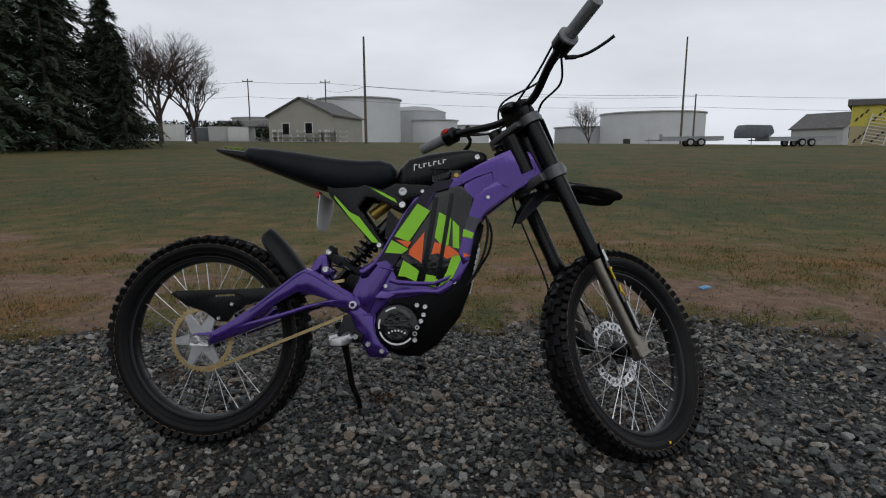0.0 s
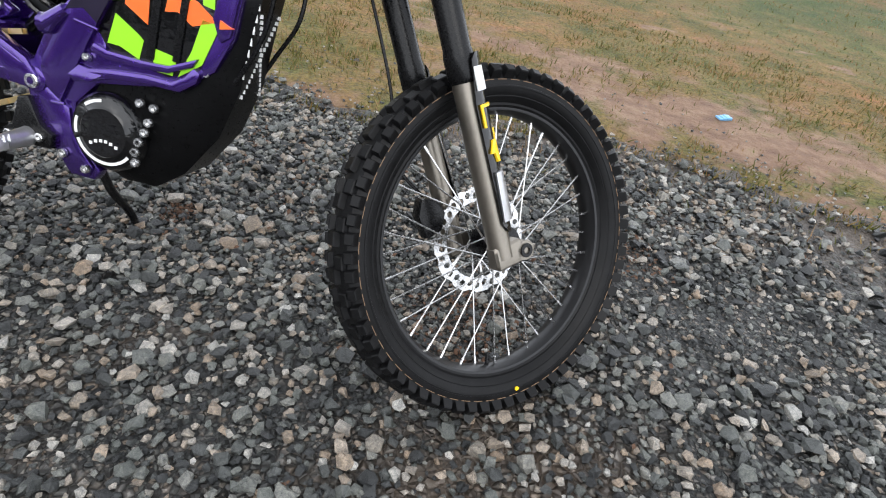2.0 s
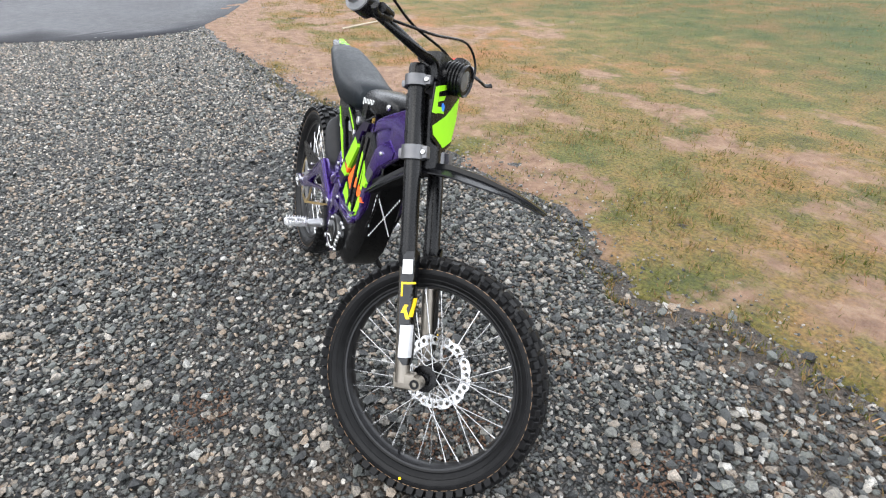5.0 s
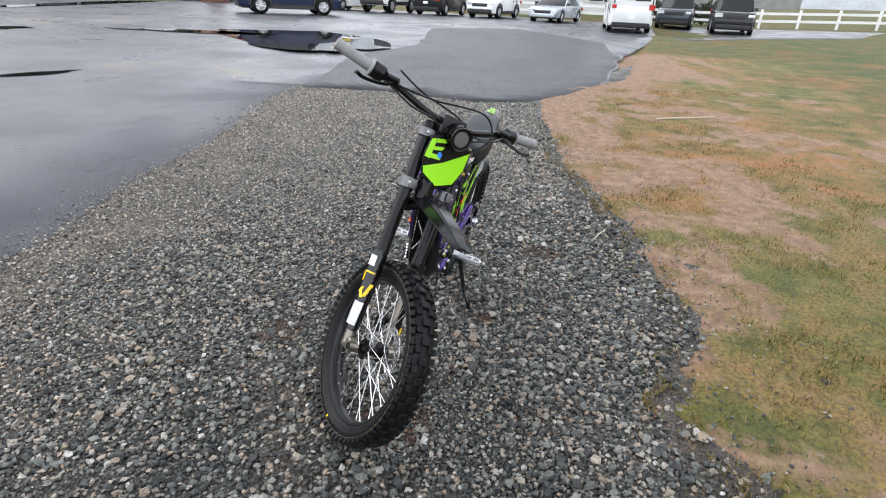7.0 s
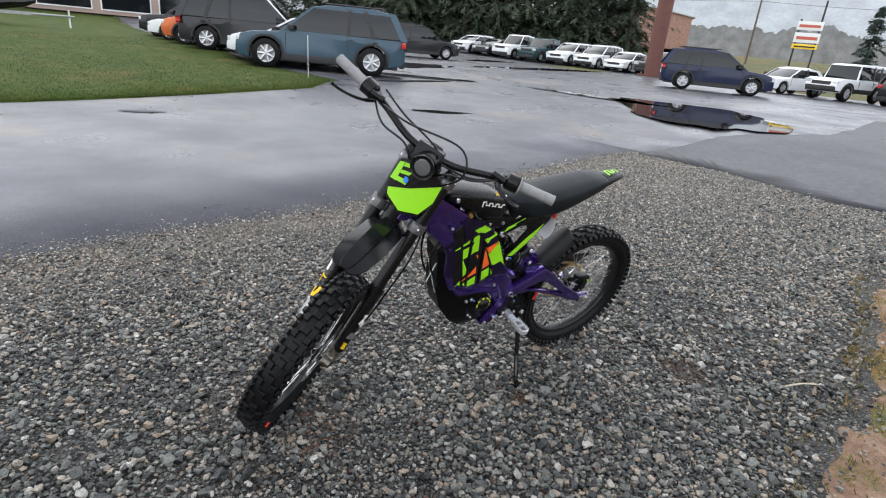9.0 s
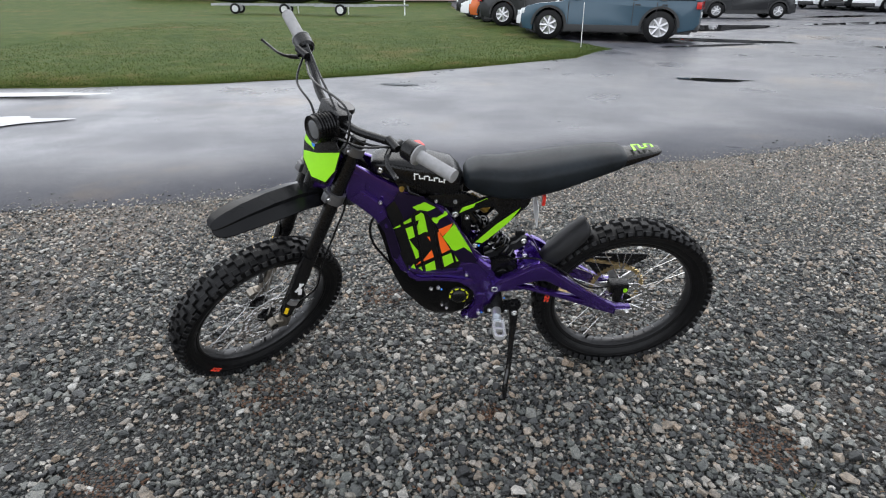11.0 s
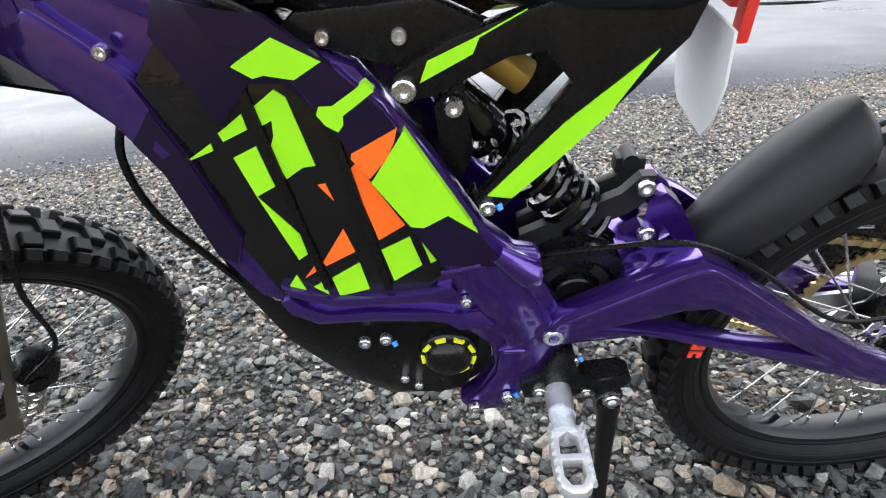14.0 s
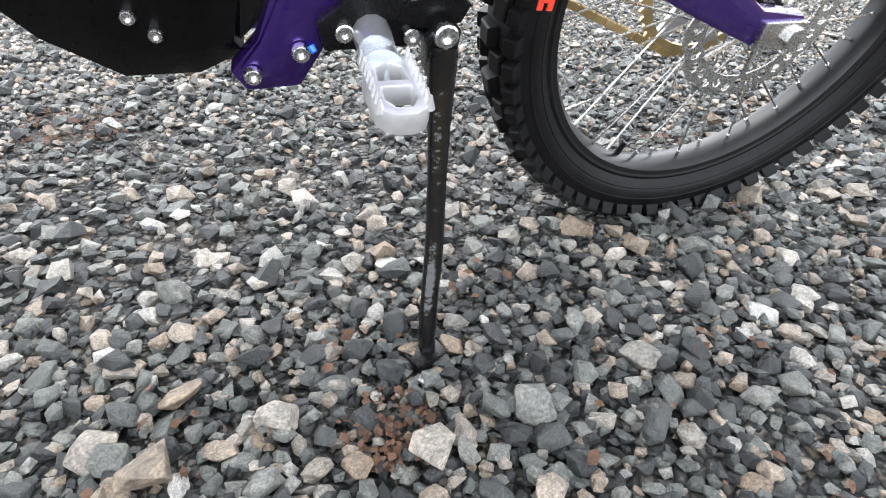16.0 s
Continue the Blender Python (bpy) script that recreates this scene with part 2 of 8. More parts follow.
def bolt(parent, at, r=0.008, out=-1, mat=None, h=0.006, xf=None):
    """A socket-head bolt facing along y."""
    bm = bmesh.new()
    y0, y1 = 0, out * h
    lathe(bm, [(0, y1 * 0.4), (r * 0.5, y1 * 0.4), (r * 0.5, y1), (r * 0.85, y1), (r, y1 * 0.8), (r, y0), (0, y0)], at, 12, "y", closed=False)
    return part("bolt", bm, mat or M_STEEL, parent, xf=xf)



# ---- ground ----
def smooth01(a, b, v):
    t = min(1.0, max(0.0, (v - a) / (b - a)))
    return t * t * (3 - 2 * t)


EDGE_X = [-40, -18, -9, -7.3, -5.7, -3.8, -2.2, -1.5, -0.3, 0.1, 0.55, 0.9, 1.2, 1.7, 2.4, 3.2, 5, 60]
EDGE_Y = [3.0, 1.8, 0.9, -0.2, -0.3, 0.05, 0.40, 0.76, 1.00, 1.20, 1.10, 1.06, 1.28, 1.38, 1.12, 1.0, 0.95, 1.0]


def turf_edge(x):
    """Where the gravel stops and the turf begins."""
    return float(np.interp(x, EDGE_X, EDGE_Y)) + 0.10 * noise.noise((x * 1.7, 3.1, 0)) + 0.05 * noise.noise((x * 6, 8.1, 0))


def ground_z(x, y):
    d = math.hypot(x, y)
    far = max((0.15 * smooth01(7.5, 12.0, d) + 0.13 * smooth01(16.0, 20.0, d)) * smooth01(4.0, -6.0, y), 0.0004 * max(0.0, min(d, 110) - 15) ** 2)
    k = smooth01(1.5, 8.0, y)
    lawn = 0.0265 * (min(y, 75) - 1.5) - 0.00016 * max(-70, min(x, 70)) * min(y, 75) if y > 1.5 else 0.0
    return far * (1 - k) + lawn * k


def turf_cover(x, y):
    """1: thick turf, 0: bare red earth."""
    n = 0.55 * noise.noise((x * 0.55, y * 0.75, 0)) + 0.65 * noise.noise((x * 1.6, y * 1.9, 4)) + 0.60 * noise.noise((x * 4.2, y * 4.6, 7))
    d = y - float(np.interp(x, EDGE_X, EDGE_Y))
    bare = 0.34 * smooth01(1.3, 0.2, d) + 0.22 * smooth01(3.0, 1.2, d)
    lane = 0.28 * smooth01(-1.5, -4.0, x) * smooth01(1.4, 0.3, d)
    if y < -6 or x < -16:
        return 2.0
    return smooth01(-0.5, 0.5, n + 0.18 + 0.22 * smooth01(1.0, 2.2, x) - 0.60 * bare - lane + 0.5 * smooth01(3, 9, y)) + smooth01(2.0, 7.0, y + 1.2 * n)


def surface(name, build):
    """A material whose colour and relief are built by a function of its nodes; returns the material."""
    m = bpy.data.materials.new(name)
    m.use_nodes = True
    build(m.node_tree.nodes, m.node_tree.links, m.node_tree.nodes["Principled BSDF"])
    return m


def noise_node(nodes, links, scale, detail=4.0, rough=0.6, coord="Object"):
    c = nodes.new("ShaderNodeTexCoord")
    n = nodes.new("ShaderNodeTexNoise")
    n.inputs["Scale"].default_value, n.inputs["Detail"].default_value, n.inputs["Roughness"].default_value = scale, detail, rough
    links.new(c.outputs[coord], n.inputs["Vector"])
    return n.outputs[0]


def ramp_node(nodes, links, fac, stops):
    r = nodes.new("ShaderNodeValToRGB")
    while len(r.color_ramp.elements) < len(stops):
        r.color_ramp.elements.new(0.5)
    for e, (p, c) in zip(r.color_ramp.elements, stops):
        e.position, e.color = p, (*c, 1)
    links.new(fac, r.inputs[0])
    return r.outputs[0]


def mix_node(nodes, links, fac, a, b, blend="MIX"):
    m = nodes.new("ShaderNodeMix")
    m.data_type, m.blend_type = "RGBA", blend
    for sock, v in ((m.inputs[0], fac), (m.inputs[6], a), (m.inputs[7], b)):
        if isinstance(v, (int, float)):
            sock.default_value = v
        elif isinstance(v, tuple):
            sock.default_value = (*v, 1)
        else:
            links.new(v, sock)
    return m.outputs[2]


def range_node(nodes, links, v, a, b, c, d):
    r = nodes.new("ShaderNodeMapRange")
    for k, q in zip((1, 2, 3, 4), (a, b, c, d)):
        r.inputs[k].default_value = q
    links.new(v, r.inputs[0])
    return r.outputs[0]


def bump_node(nodes, links, height, strength, dist, bsdf):
    b = nodes.new("ShaderNodeBump")
    b.inputs["Strength"].default_value, b.inputs["Distance"].default_value = strength, dist
    links.new(height, b.inputs["Height"])
    links.new(b.outputs[0], bsdf.inputs["Normal"])


def build_turf(nodes, links, bsdf):
    att = nodes.new("ShaderNodeAttribute")
    att.attribute_name = "turf"
    soil = ramp_node(nodes, links, noise_node(nodes, links, 9, 8, 0.7), [(0.25, (0.112, 0.060, 0.037)), (0.5, (0.222, 0.132, 0.084)), (0.62, (0.285, 0.188, 0.122)), (0.75, (0.205, 0.158, 0.072))])
    green = ramp_node(nodes, links, noise_node(nodes, links, 2.6, 7, 0.68), [(0.30, (0.050, 0.058, 0.008)), (0.42, (0.108, 0.096, 0.020)), (0.52, (0.176, 0.122, 0.038)), (0.64, (0.235, 0.127, 0.058))])
    wisp = ramp_node(nodes, links, noise_node(nodes, links, 55, 3), [(0.35, (0.5, 0.5, 0.5)), (0.65, (1.4, 1.35, 1.25))])
    large = ramp_node(nodes, links, noise_node(nodes, links, 0.28, 5, 0.65), [(0.34, (0.56, 0.88, 0.45)), (0.5, (0.95, 0.97, 0.85)), (0.64, (1.38, 0.96, 0.85))])
    lush = ramp_node(nodes, links, noise_node(nodes, links, 1.3, 7, 0.7), [(0.32, (0.030, 0.050, 0.004)), (0.45, (0.056, 0.072, 0.008)), (0.55, (0.100, 0.078, 0.015)), (0.66, (0.155, 0.086, 0.028))])
    green = mix_node(nodes, links, range_node(nodes, links, att.outputs["Fac"], 1.0, 2.0, 0.0, 1.0), green, lush)
    turf = mix_node(nodes, links, 0.9, mix_node(nodes, links, 0.9, green, wisp, "MULTIPLY"), large, "MULTIPLY")
    tuft = nodes.new("ShaderNodeMath")
    tuft.operation = "MULTIPLY_ADD"
    tuft.inputs[1].default_value = 1.5
    links.new(noise_node(nodes, links, 13, 6, 0.65), tuft.inputs[0])
    links.new(att.outputs["Fac"], tuft.inputs[2])
    links.new(mix_node(nodes, links, range_node(nodes, links, tuft.outputs[0], 1.02, 1.42, 0.0, 1.0), soil, turf), bsdf.inputs["Base Color"])
    bsdf.inputs["Roughness"].default_value = 0.85
    bump_node(nodes, links, noise_node(nodes, links, 45, 5), 1.0, 0.035, bsdf)


def build_lawn(nodes, links, bsdf):
    green = ramp_node(nodes, links, noise_node(nodes, links, 2.2, 6), [(0.28, (0.028, 0.046, 0.008)), (0.48, (0.044, 0.068, 0.012)), (0.62, (0.065, 0.082, 0.020)), (0.74, (0.094, 0.084, 0.038))])
    wisp = ramp_node(nodes, links, noise_node(nodes, links, 38, 3), [(0.35, (0.6, 0.62, 0.6)), (0.65, (1.3, 1.28, 1.2))])
    worn = ramp_node(nodes, links, noise_node(nodes, links, 0.35, 6, 0.7), [(0.40, (0.80, 0.92, 0.8)), (0.55, (1.0, 0.98, 0.9)), (0.68, (1.75, 1.02, 1.5))])
    green = mix_node(nodes, links, 0.8, green, worn, "MULTIPLY")
    links.new(mix_node(nodes, links, 0.9, green, wisp, "MULTIPLY"), bsdf.inputs["Base Color"])
    bsdf.inputs["Roughness"].default_value = 0.9
    bsdf.inputs["Specular IOR Level"].default_value = 0.12
    bump_node(nodes, links, noise_node(nodes, links, 60, 3), 0.7, 0.02, bsdf)


def build_asphalt(nodes, links, bsdf):
    base = ramp_node(nodes, links, noise_node(nodes, links, 0.45, 6), [(0.3, (0.046, 0.048, 0.058)), (0.46, (0.066, 0.068, 0.081)), (0.58, (0.088, 0.088, 0.098)), (0.70, (0.150, 0.124, 0.106))])
    speck = ramp_node(nodes, links, noise_node(nodes, links, 160, 2), [(0.35, (0.6, 0.6, 0.6)), (0.62, (1.15, 1.15, 1.15)), (0.75, (2.0, 1.95, 1.85))])
    links.new(mix_node(nodes, links, 0.9, base, speck, "MULTIPLY"), bsdf.inputs["Base Color"])
    links.new(range_node(nodes, links, noise_node(nodes, links, 0.7, 5), 0.33, 0.62, 0.24, 0.46), bsdf.inputs["Roughness"])
    bsdf.inputs["Specular IOR Level"].default_value = 0.26
    bump_node(nodes, links, noise_node(nodes, links, 120, 3), 0.5, 0.006, bsdf)


STONE_RAMP = [(0.0, (0.009, 0.010, 0.011)), (0.20, (0.022, 0.024, 0.025)), (0.40, (0.052, 0.056, 0.055)), (0.58, (0.094, 0.101, 0.094)), (0.72, (0.155, 0.155, 0.144)), (0.81, (0.190, 0.142, 0.102)), (0.88, (0.255, 0.252, 0.240)),
              (0.95, (0.225, 0.172, 0.126)), (1.0, (0.37, 0.365, 0.35))]


def build_grit(nodes, links, bsdf):
    coord = nodes.new("ShaderNodeTexCoord")
    layers = []
    for scale in (62, 130):
        cell = nodes.new("ShaderNodeTexVoronoi")
        edge = nodes.new("ShaderNodeTexVoronoi")
        edge.feature = "DISTANCE_TO_EDGE"
        for v in (cell, edge):
            v.inputs["Scale"].default_value = scale
            links.new(coord.outputs["Object"], v.inputs["Vector"])
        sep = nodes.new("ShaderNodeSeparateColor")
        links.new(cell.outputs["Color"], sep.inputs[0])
        # shade between the stones, painted by darkening the colour at cell edges
        gap_shade = range_node(nodes, links, edge.outputs["Distance"], 0.02, 0.20, 0.03, 0.75)
        col = mix_node(nodes, links, 1.0, ramp_node(nodes, links, sep.outputs[0], STONE_RAMP), gap_shade, "MULTIPLY")
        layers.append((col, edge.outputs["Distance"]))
    where = range_node(nodes, links, noise_node(nodes, links, 5.0, 5), 0.42, 0.58, 0.0, 1.0)
    silt = ramp_node(nodes, links, noise_node(nodes, links, 2.0, 6), [(0.30, (0.050, 0.040, 0.031)), (0.5, (0.105, 0.080, 0.060)), (0.7, (0.185, 0.135, 0.098))])
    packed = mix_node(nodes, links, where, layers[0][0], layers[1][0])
    axes = nodes.new("ShaderNodeSeparateXYZ")
    links.new(coord.outputs["Object"], axes.inputs[0])
    slant = nodes.new("ShaderNodeMath")
    slant.operation = "MULTIPLY_ADD"
    slant.inputs[1].default_value = 0.25
    links.new(axes.outputs[0], slant.inputs[0])
    links.new(range_node(nodes, links, axes.outputs[1], -4.0, 0.0, 4.0, 0.0), slant.inputs[2])
    band = nodes.new("ShaderNodeMath")
    band.operation = "MULTIPLY_ADD"
    band.inputs[1].default_value = 1.6
    links.new(noise_node(nodes, links, 1.1, 6), band.inputs[0])
    links.new(range_node(nodes, links, slant.outputs[0], 1.2, 2.6, 0.0, 0.75), band.inputs[2])
    verge = nodes.new("ShaderNodeMath")
    verge.operation = "ADD"
    links.new(band.outputs[0], verge.inputs[0])
    reach = nodes.new("ShaderNodeMath")
    reach.operation = "MULTIPLY"
    links.new(range_node(nodes, links, axes.outputs[1], 0.55, 1.15, 0.0, 0.7), reach.inputs[0])
    links.new(range_node(nodes, links, axes.outputs[0], 0.3, 1.1, 0.0, 1.0), reach.inputs[1])
    links.new(reach.outputs[0], verge.inputs[1])
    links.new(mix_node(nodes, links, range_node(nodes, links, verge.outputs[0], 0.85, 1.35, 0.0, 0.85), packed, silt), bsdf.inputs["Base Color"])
    links.new(range_node(nodes, links, noise_node(nodes, links, 1.6, 4), 0.35, 0.65, 0.35, 0.75), bsdf.inputs["Roughness"])
    bump_node(nodes, links, range_node(nodes, links, layers[0][1], 0.0, 0.3, 0.0, 1.0), 0.9, 0.012, bsdf)


GRIT_RAMP = [(0.0, (0.040, 0.040, 0.039)), (0.35, (0.110, 0.110, 0.102)), (0.62, (0.215, 0.200, 0.174)), (0.82, (0.300, 0.230, 0.172)), (1.0, (0.46, 0.44, 0.40))]


def build_stone(single, ramp=STONE_RAMP):
    def build(nodes, links, bsdf):
        rnd = nodes.new("ShaderNodeObjectInfo").outputs["Random"] if single else nodes.new("ShaderNodeNewGeometry").outputs["Random Per Island"]
        k = 0.03 if single else 1.0  # a single stone is modelled one unit across
        col = ramp_node(nodes, links, rnd, ramp)
        vein = ramp_node(nodes, links, noise_node(nodes, links, 120 * k, 6, 0.75), [(0.32, (0.42, 0.45, 0.47)), (0.50, (1.02, 1.02, 1.0)), (0.66, (1.65, 1.60, 1.50))])
        grain = ramp_node(nodes, links, noise_node(nodes, links, 520 * k, 4, 0.7), [(0.36, (0.55, 0.56, 0.57)), (0.5, (1.0, 1.0, 1.0)), (0.64, (1.45, 1.43, 1.38))])
        col = mix_node(nodes, links, 0.85, col, vein, "MULTIPLY")
        links.new(mix_node(nodes, links, 0.8, col, grain, "MULTIPLY"), bsdf.inputs["Base Color"])
        links.new(range_node(nodes, links, noise_node(nodes, links, 30 * k, 3), 0.35, 0.65, 0.26, 0.62), bsdf.inputs["Roughness"])
        bump_node(nodes, links, noise_node(nodes, links, 110 * k, 6, 0.7), 0.8, 0.007, bsdf)
    return build


def build_blades(nodes, links, bsdf):
    rnd = nodes.new("ShaderNodeNewGeometry").outputs["Random Per Island"]
    links.new(ramp_node(nodes, links, rnd, [(0.0, (0.052, 0.066, 0.012)), (0.35, (0.100, 0.100, 0.022)), (0.6, (0.185, 0.130, 0.048)), (1.0, (0.30, 0.18, 0.10))]), bsdf.inputs["Base Color"])
    bsdf.inputs["Roughness"].default_value = 0.75
    bsdf.inputs["Specular IOR Level"].default_value = 0.12


def build_green_blades(nodes, links, bsdf):
    rnd = nodes.new("ShaderNodeNewGeometry").outputs["Random Per Island"]
    links.new(ramp_node(nodes, links, rnd, [(0.0, (0.030, 0.049, 0.008)), (0.5, (0.048, 0.074, 0.013)), (0.85, (0.070, 0.090, 0.022)), (1.0, (0.115, 0.106, 0.044))]), bsdf.inputs["Base Color"])
    bsdf.inputs["Roughness"].default_value = 0.75
    bsdf.inputs["Specular IOR Level"].default_value = 0.12


M_TURF = surface("worn_turf", build_turf)
M_LAWN = surface("green_lawn", build_lawn)
M_ASPHALT = surface("wet_asphalt", build_asphalt)
M_FRESH = material("fresh_asphalt", (0.030, 0.031, 0.036), 0.50, 0.0, 0.45, 1.2, 0.6, 140, 0.12, spec=0.22)
M_GRIT = surface("gravel_grit", build_grit)
M_STONES = surface("gravel_stones", build_stone(False))
M_CHIPS = surface("crushed_grit", build_stone(False, GRIT_RAMP))
M_STONE = surface("gravel_stone", build_stone(True))
M_BLADES = surface("grass_blades", build_blades)
M_GBLADES = surface("lawn_blades", build_green_blades)
M_WATER = material("puddle_water", (0.012, 0.012, 0.013), 0.02, 0.0, 0.1, 1, 0.0, rough_var=0.01)
M_DEBRIS = material("dead_leaf", (0.075, 0.036, 0.018), 0.8, 0.0, 0.5, 60)

ROAD = [(60, -1.6), (9, -1.3), (3.1, -1.75), (1.4, -2.15), (0.5, -2.27), (-0.5, -2.6), (-1.8, -2.86), (-4.0, -3.6), (-5.1, -3.85), (-5.6, -3.4), (-5.6, -1.8), (-5.3, -1.1), (-5.6, -0.35), (-7, 0.3), (-8.8, 0.75), (-14, 1.0), (-24, 2.5),
        (-30, 12), (-38, 16), (-40, 6), (-38, -4), (-36, -17), (-38, -26), (-40, -36), (-34, -48), (-20, -58), (-2, -58), (-2.0, -40), (-2.6, -26), (-2.9, -18), (-3.3, -14.6), (-3.75, -12.1), (-2.5, -10.3), (-0.6, -9.4), (1.9, -8.2), (3.9, -7.4), (8.2, -6.2), (60, -5.8)]
LAWN = [(60, -5.8), (8.2, -6.2), (3.9, -7.4), (1.9, -8.2), (-0.6, -9.4), (-2.5, -10.3), (-3.75, -12.1), (-3.3, -14.6), (-2.9, -18), (-2.6, -26), (-2.0, -40), (-2, -56), (30, -60), (60, -50)]


def inside(poly, x, y):
    hit = False
    for (x0, y0), (x1, y1) in zip(poly, poly[1:] + poly[:1]):
        if (y0 > y) != (y1 > y) and x < x0 + (y - y0) / (y1 - y0) * (x1 - x0):
            hit = not hit
    return hit


def ragged(poly, step, amount, freq):
    """The outline with points at most step apart where it is near the bike, pushed about by noise."""
    out = []
    for (x0, y0), (x1, y1) in zip(poly, poly[1:] + poly[:1]):
        d = math.hypot(x1 - x0, y1 - y0)
        near = min(math.hypot(x0, y0), math.hypot(x1, y1)) < 24
        n = max(1, int(d / (step if near else step * 12)))
        for k in range(n):
            x, y = x0 + (x1 - x0) * k / n, y0 + (y1 - y0) * k / n
            a = amount if near else amount * 3
            out.append((x + a * noise.noise((x * freq, y * freq, 1)) + 0.4 * a * noise.noise((x * freq * 4, y * freq * 4, 6)), y + a * noise.noise((x * freq, y * freq, 5)) + 0.4 * a * noise.noise((x * freq * 4, y * freq * 4, 9))))
    return out


def sheet(name, poly, lift, mat, longest=2.2):
    """A ground layer that follows the terrain."""
    bm = bmesh.new()
    vs = [bm.verts.new((x, y, 0)) for x, y in poly]
    es = [bm.edges.new((vs[i], vs[(i + 1) % len(vs)])) for i in range(len(vs))]
    bmesh.ops.triangle_fill(bm, use_beauty=True, use_dissolve=False, edges=es)
    for _ in range(7):
        long = [e for e in bm.edges if e.calc_length() > longest]
        if not long:
            break
        bmesh.ops.subdivide_edges(bm, edges=long, cuts=1)
        bmesh.ops.triangulate(bm, faces=bm.faces[:])
    for v in bm.verts:
        v.co.z = ground_z(v.co.x, v.co.y) + lift
    rim = [e for e in bm.edges if len(e.link_faces) == 1]
    down = bmesh.ops.extrude_edge_only(bm, edges=rim)
    for v in (g for g in down["geom"] if isinstance(g, bmesh.types.BMVert)):
        v.co.z -= 0.05
    for f_ in bm.faces:
        if f_.normal.z < 0:
            f_.normal_flip()
    bm.normal_update()
    me = bpy.data.meshes.new(name)
    bmesh.ops.recalc_face_normals(bm, faces=bm.faces)
    bm.to_mesh(me)
    bm.free()
    if sum(p.normal.z for p in me.polygons) < 0:
        me.flip_normals()
    me.materials.append(mat)
    me.polygons.foreach_set("use_smooth", [True] * len(me.polygons))
    return new(name, me)


GRAVEL = [(14, 1.6), (14, -1.2), (3.1, -2.0), (0.5, -2.45), (-1.8, -3.05), (-5.3, -4.0), (-6.2, -3.4), (-6.3, -0.5), (-12, 1.3), (-20, 2.4), (-20, 3.6), (-8, 1.6), (-4, 0.9), (-2, 1.2), (0, 1.9), (2, 2.0)]
xs = sorted({round(v, 3) for v in [-2500, -900, -400, -200] + list(range(-120, 121, 12)) + list(range(-24, -9)) + list(range(7, 12)) + list(np.arange(-9.0, 6.51, 0.1)) + [200, 400, 900, 2500]})
ys = sorted({round(v, 3) for v in [-2500, -900, -400, -200] + list(range(-120, 0, 12)) + list(range(-22, -4)) + [-3, -2, -1.4, -0.9] + list(np.arange(-0.6, 6.01, 0.1)) + list(np.arange(6.5, 12, 0.5)) + list(range(12, 80, 4)) + [90, 120, 200, 400, 900, 2500]})
verts, turf = [], []
for y in ys:
    for x in xs:
        e = turf_edge(x) if abs(x) < 45 else -99
        z = ground_z(x, y)
        if y < 3.5 and y > -70:
            z += -0.07 * smooth01(0.10, -0.10, y - e) + (0.012 + 0.02 * noise.noise((x * 2, y * 2, 2)) + 0.008 * noise.noise((x * 9, y * 9, 2))) * smooth01(-0.1, 0.2, y - e)
        verts.append((x, y, z))
        turf.append(turf_cover(x, y))
nx = len(xs)
faces = [(j * nx + i, j * nx + i + 1, (j + 1) * nx + i + 1, (j + 1) * nx + i) for j in range(len(ys) - 1) for i in range(nx - 1)]
me = bpy.data.meshes.new("ground")
me.from_pydata(verts, [], faces)
me.materials.append(M_TURF)
me.polygons.foreach_set("use_smooth", [True] * len(me.polygons))
att = me.attributes.new("turf", "FLOAT", "POINT")
att.data.foreach_set("value", turf)
tagged(new("ground", me), "thin yellow-green turf with bare patches of red earth", "ground", kind="structure")
road = tagged(sheet("road", ragged(ROAD, 0.25, 0.10, 0.9), 0.004, M_ASPHALT), "wet dark asphalt drive and car park", "road", kind="structure")
tagged(sheet("pavement_patch", ragged([(-5.15, -3.75), (-5.5, -2.6), (-5.25, -1.1), (-5.6, -0.4), (-7, 0.25), (-8.8, 0.7), (-14, 0.95), (-19, 0.4), (-22, -3), (-18, -5.6), (-12, -4.2), (-8.5, -4.6)], 0.25, 0.10, 0.9), 0.020, M_FRESH, 1.0), "darker fresh asphalt patch", "road", kind="structure")
gravel_bed = tagged(sheet("gravel_bed", ragged(GRAVEL, 0.4, 0.08, 0.8), 0.0, M_GRIT), "damp grey grit under loose gravel, gaps shaded in its colour", "gravel", kind="structure")
lawn = tagged(sheet("lawn", ragged(LAWN, 0.25, 0.12, 0.8), 0.012, M_LAWN), "short green lawn beside the drive", "lawn", kind="structure")


def puddle(cx, cy, rx, ry, turn, seed, lift=0.018):
    pts = []
    for k in range(40):
        a = 2 * math.pi * k / 40
        r = 1 + 0.28 * noise.noise((math.cos(a) * 1.3, math.sin(a) * 1.3, seed * 3.7)) + 0.20 * noise.noise((math.cos(a) * 3.5, math.sin(a) * 3.5, seed * 3.7))
        u, v = rx * r * math.cos(a), ry * r * math.sin(a)
        c, s = math.cos(radians(turn)), math.sin(radians(turn))
        pts.append((cx + u * c - v * s, cy + u * s + v * c))
    bm = bmesh.new()
    bm.faces.new([bm.verts.new((x, y, ground_z(cx, cy) + lift)) for x, y in pts])
    ob = finish("puddle", bm, M_WATER, smooth=False)
    return tagged(ob, "still rain puddle on the asphalt", "puddle", kind="structure")


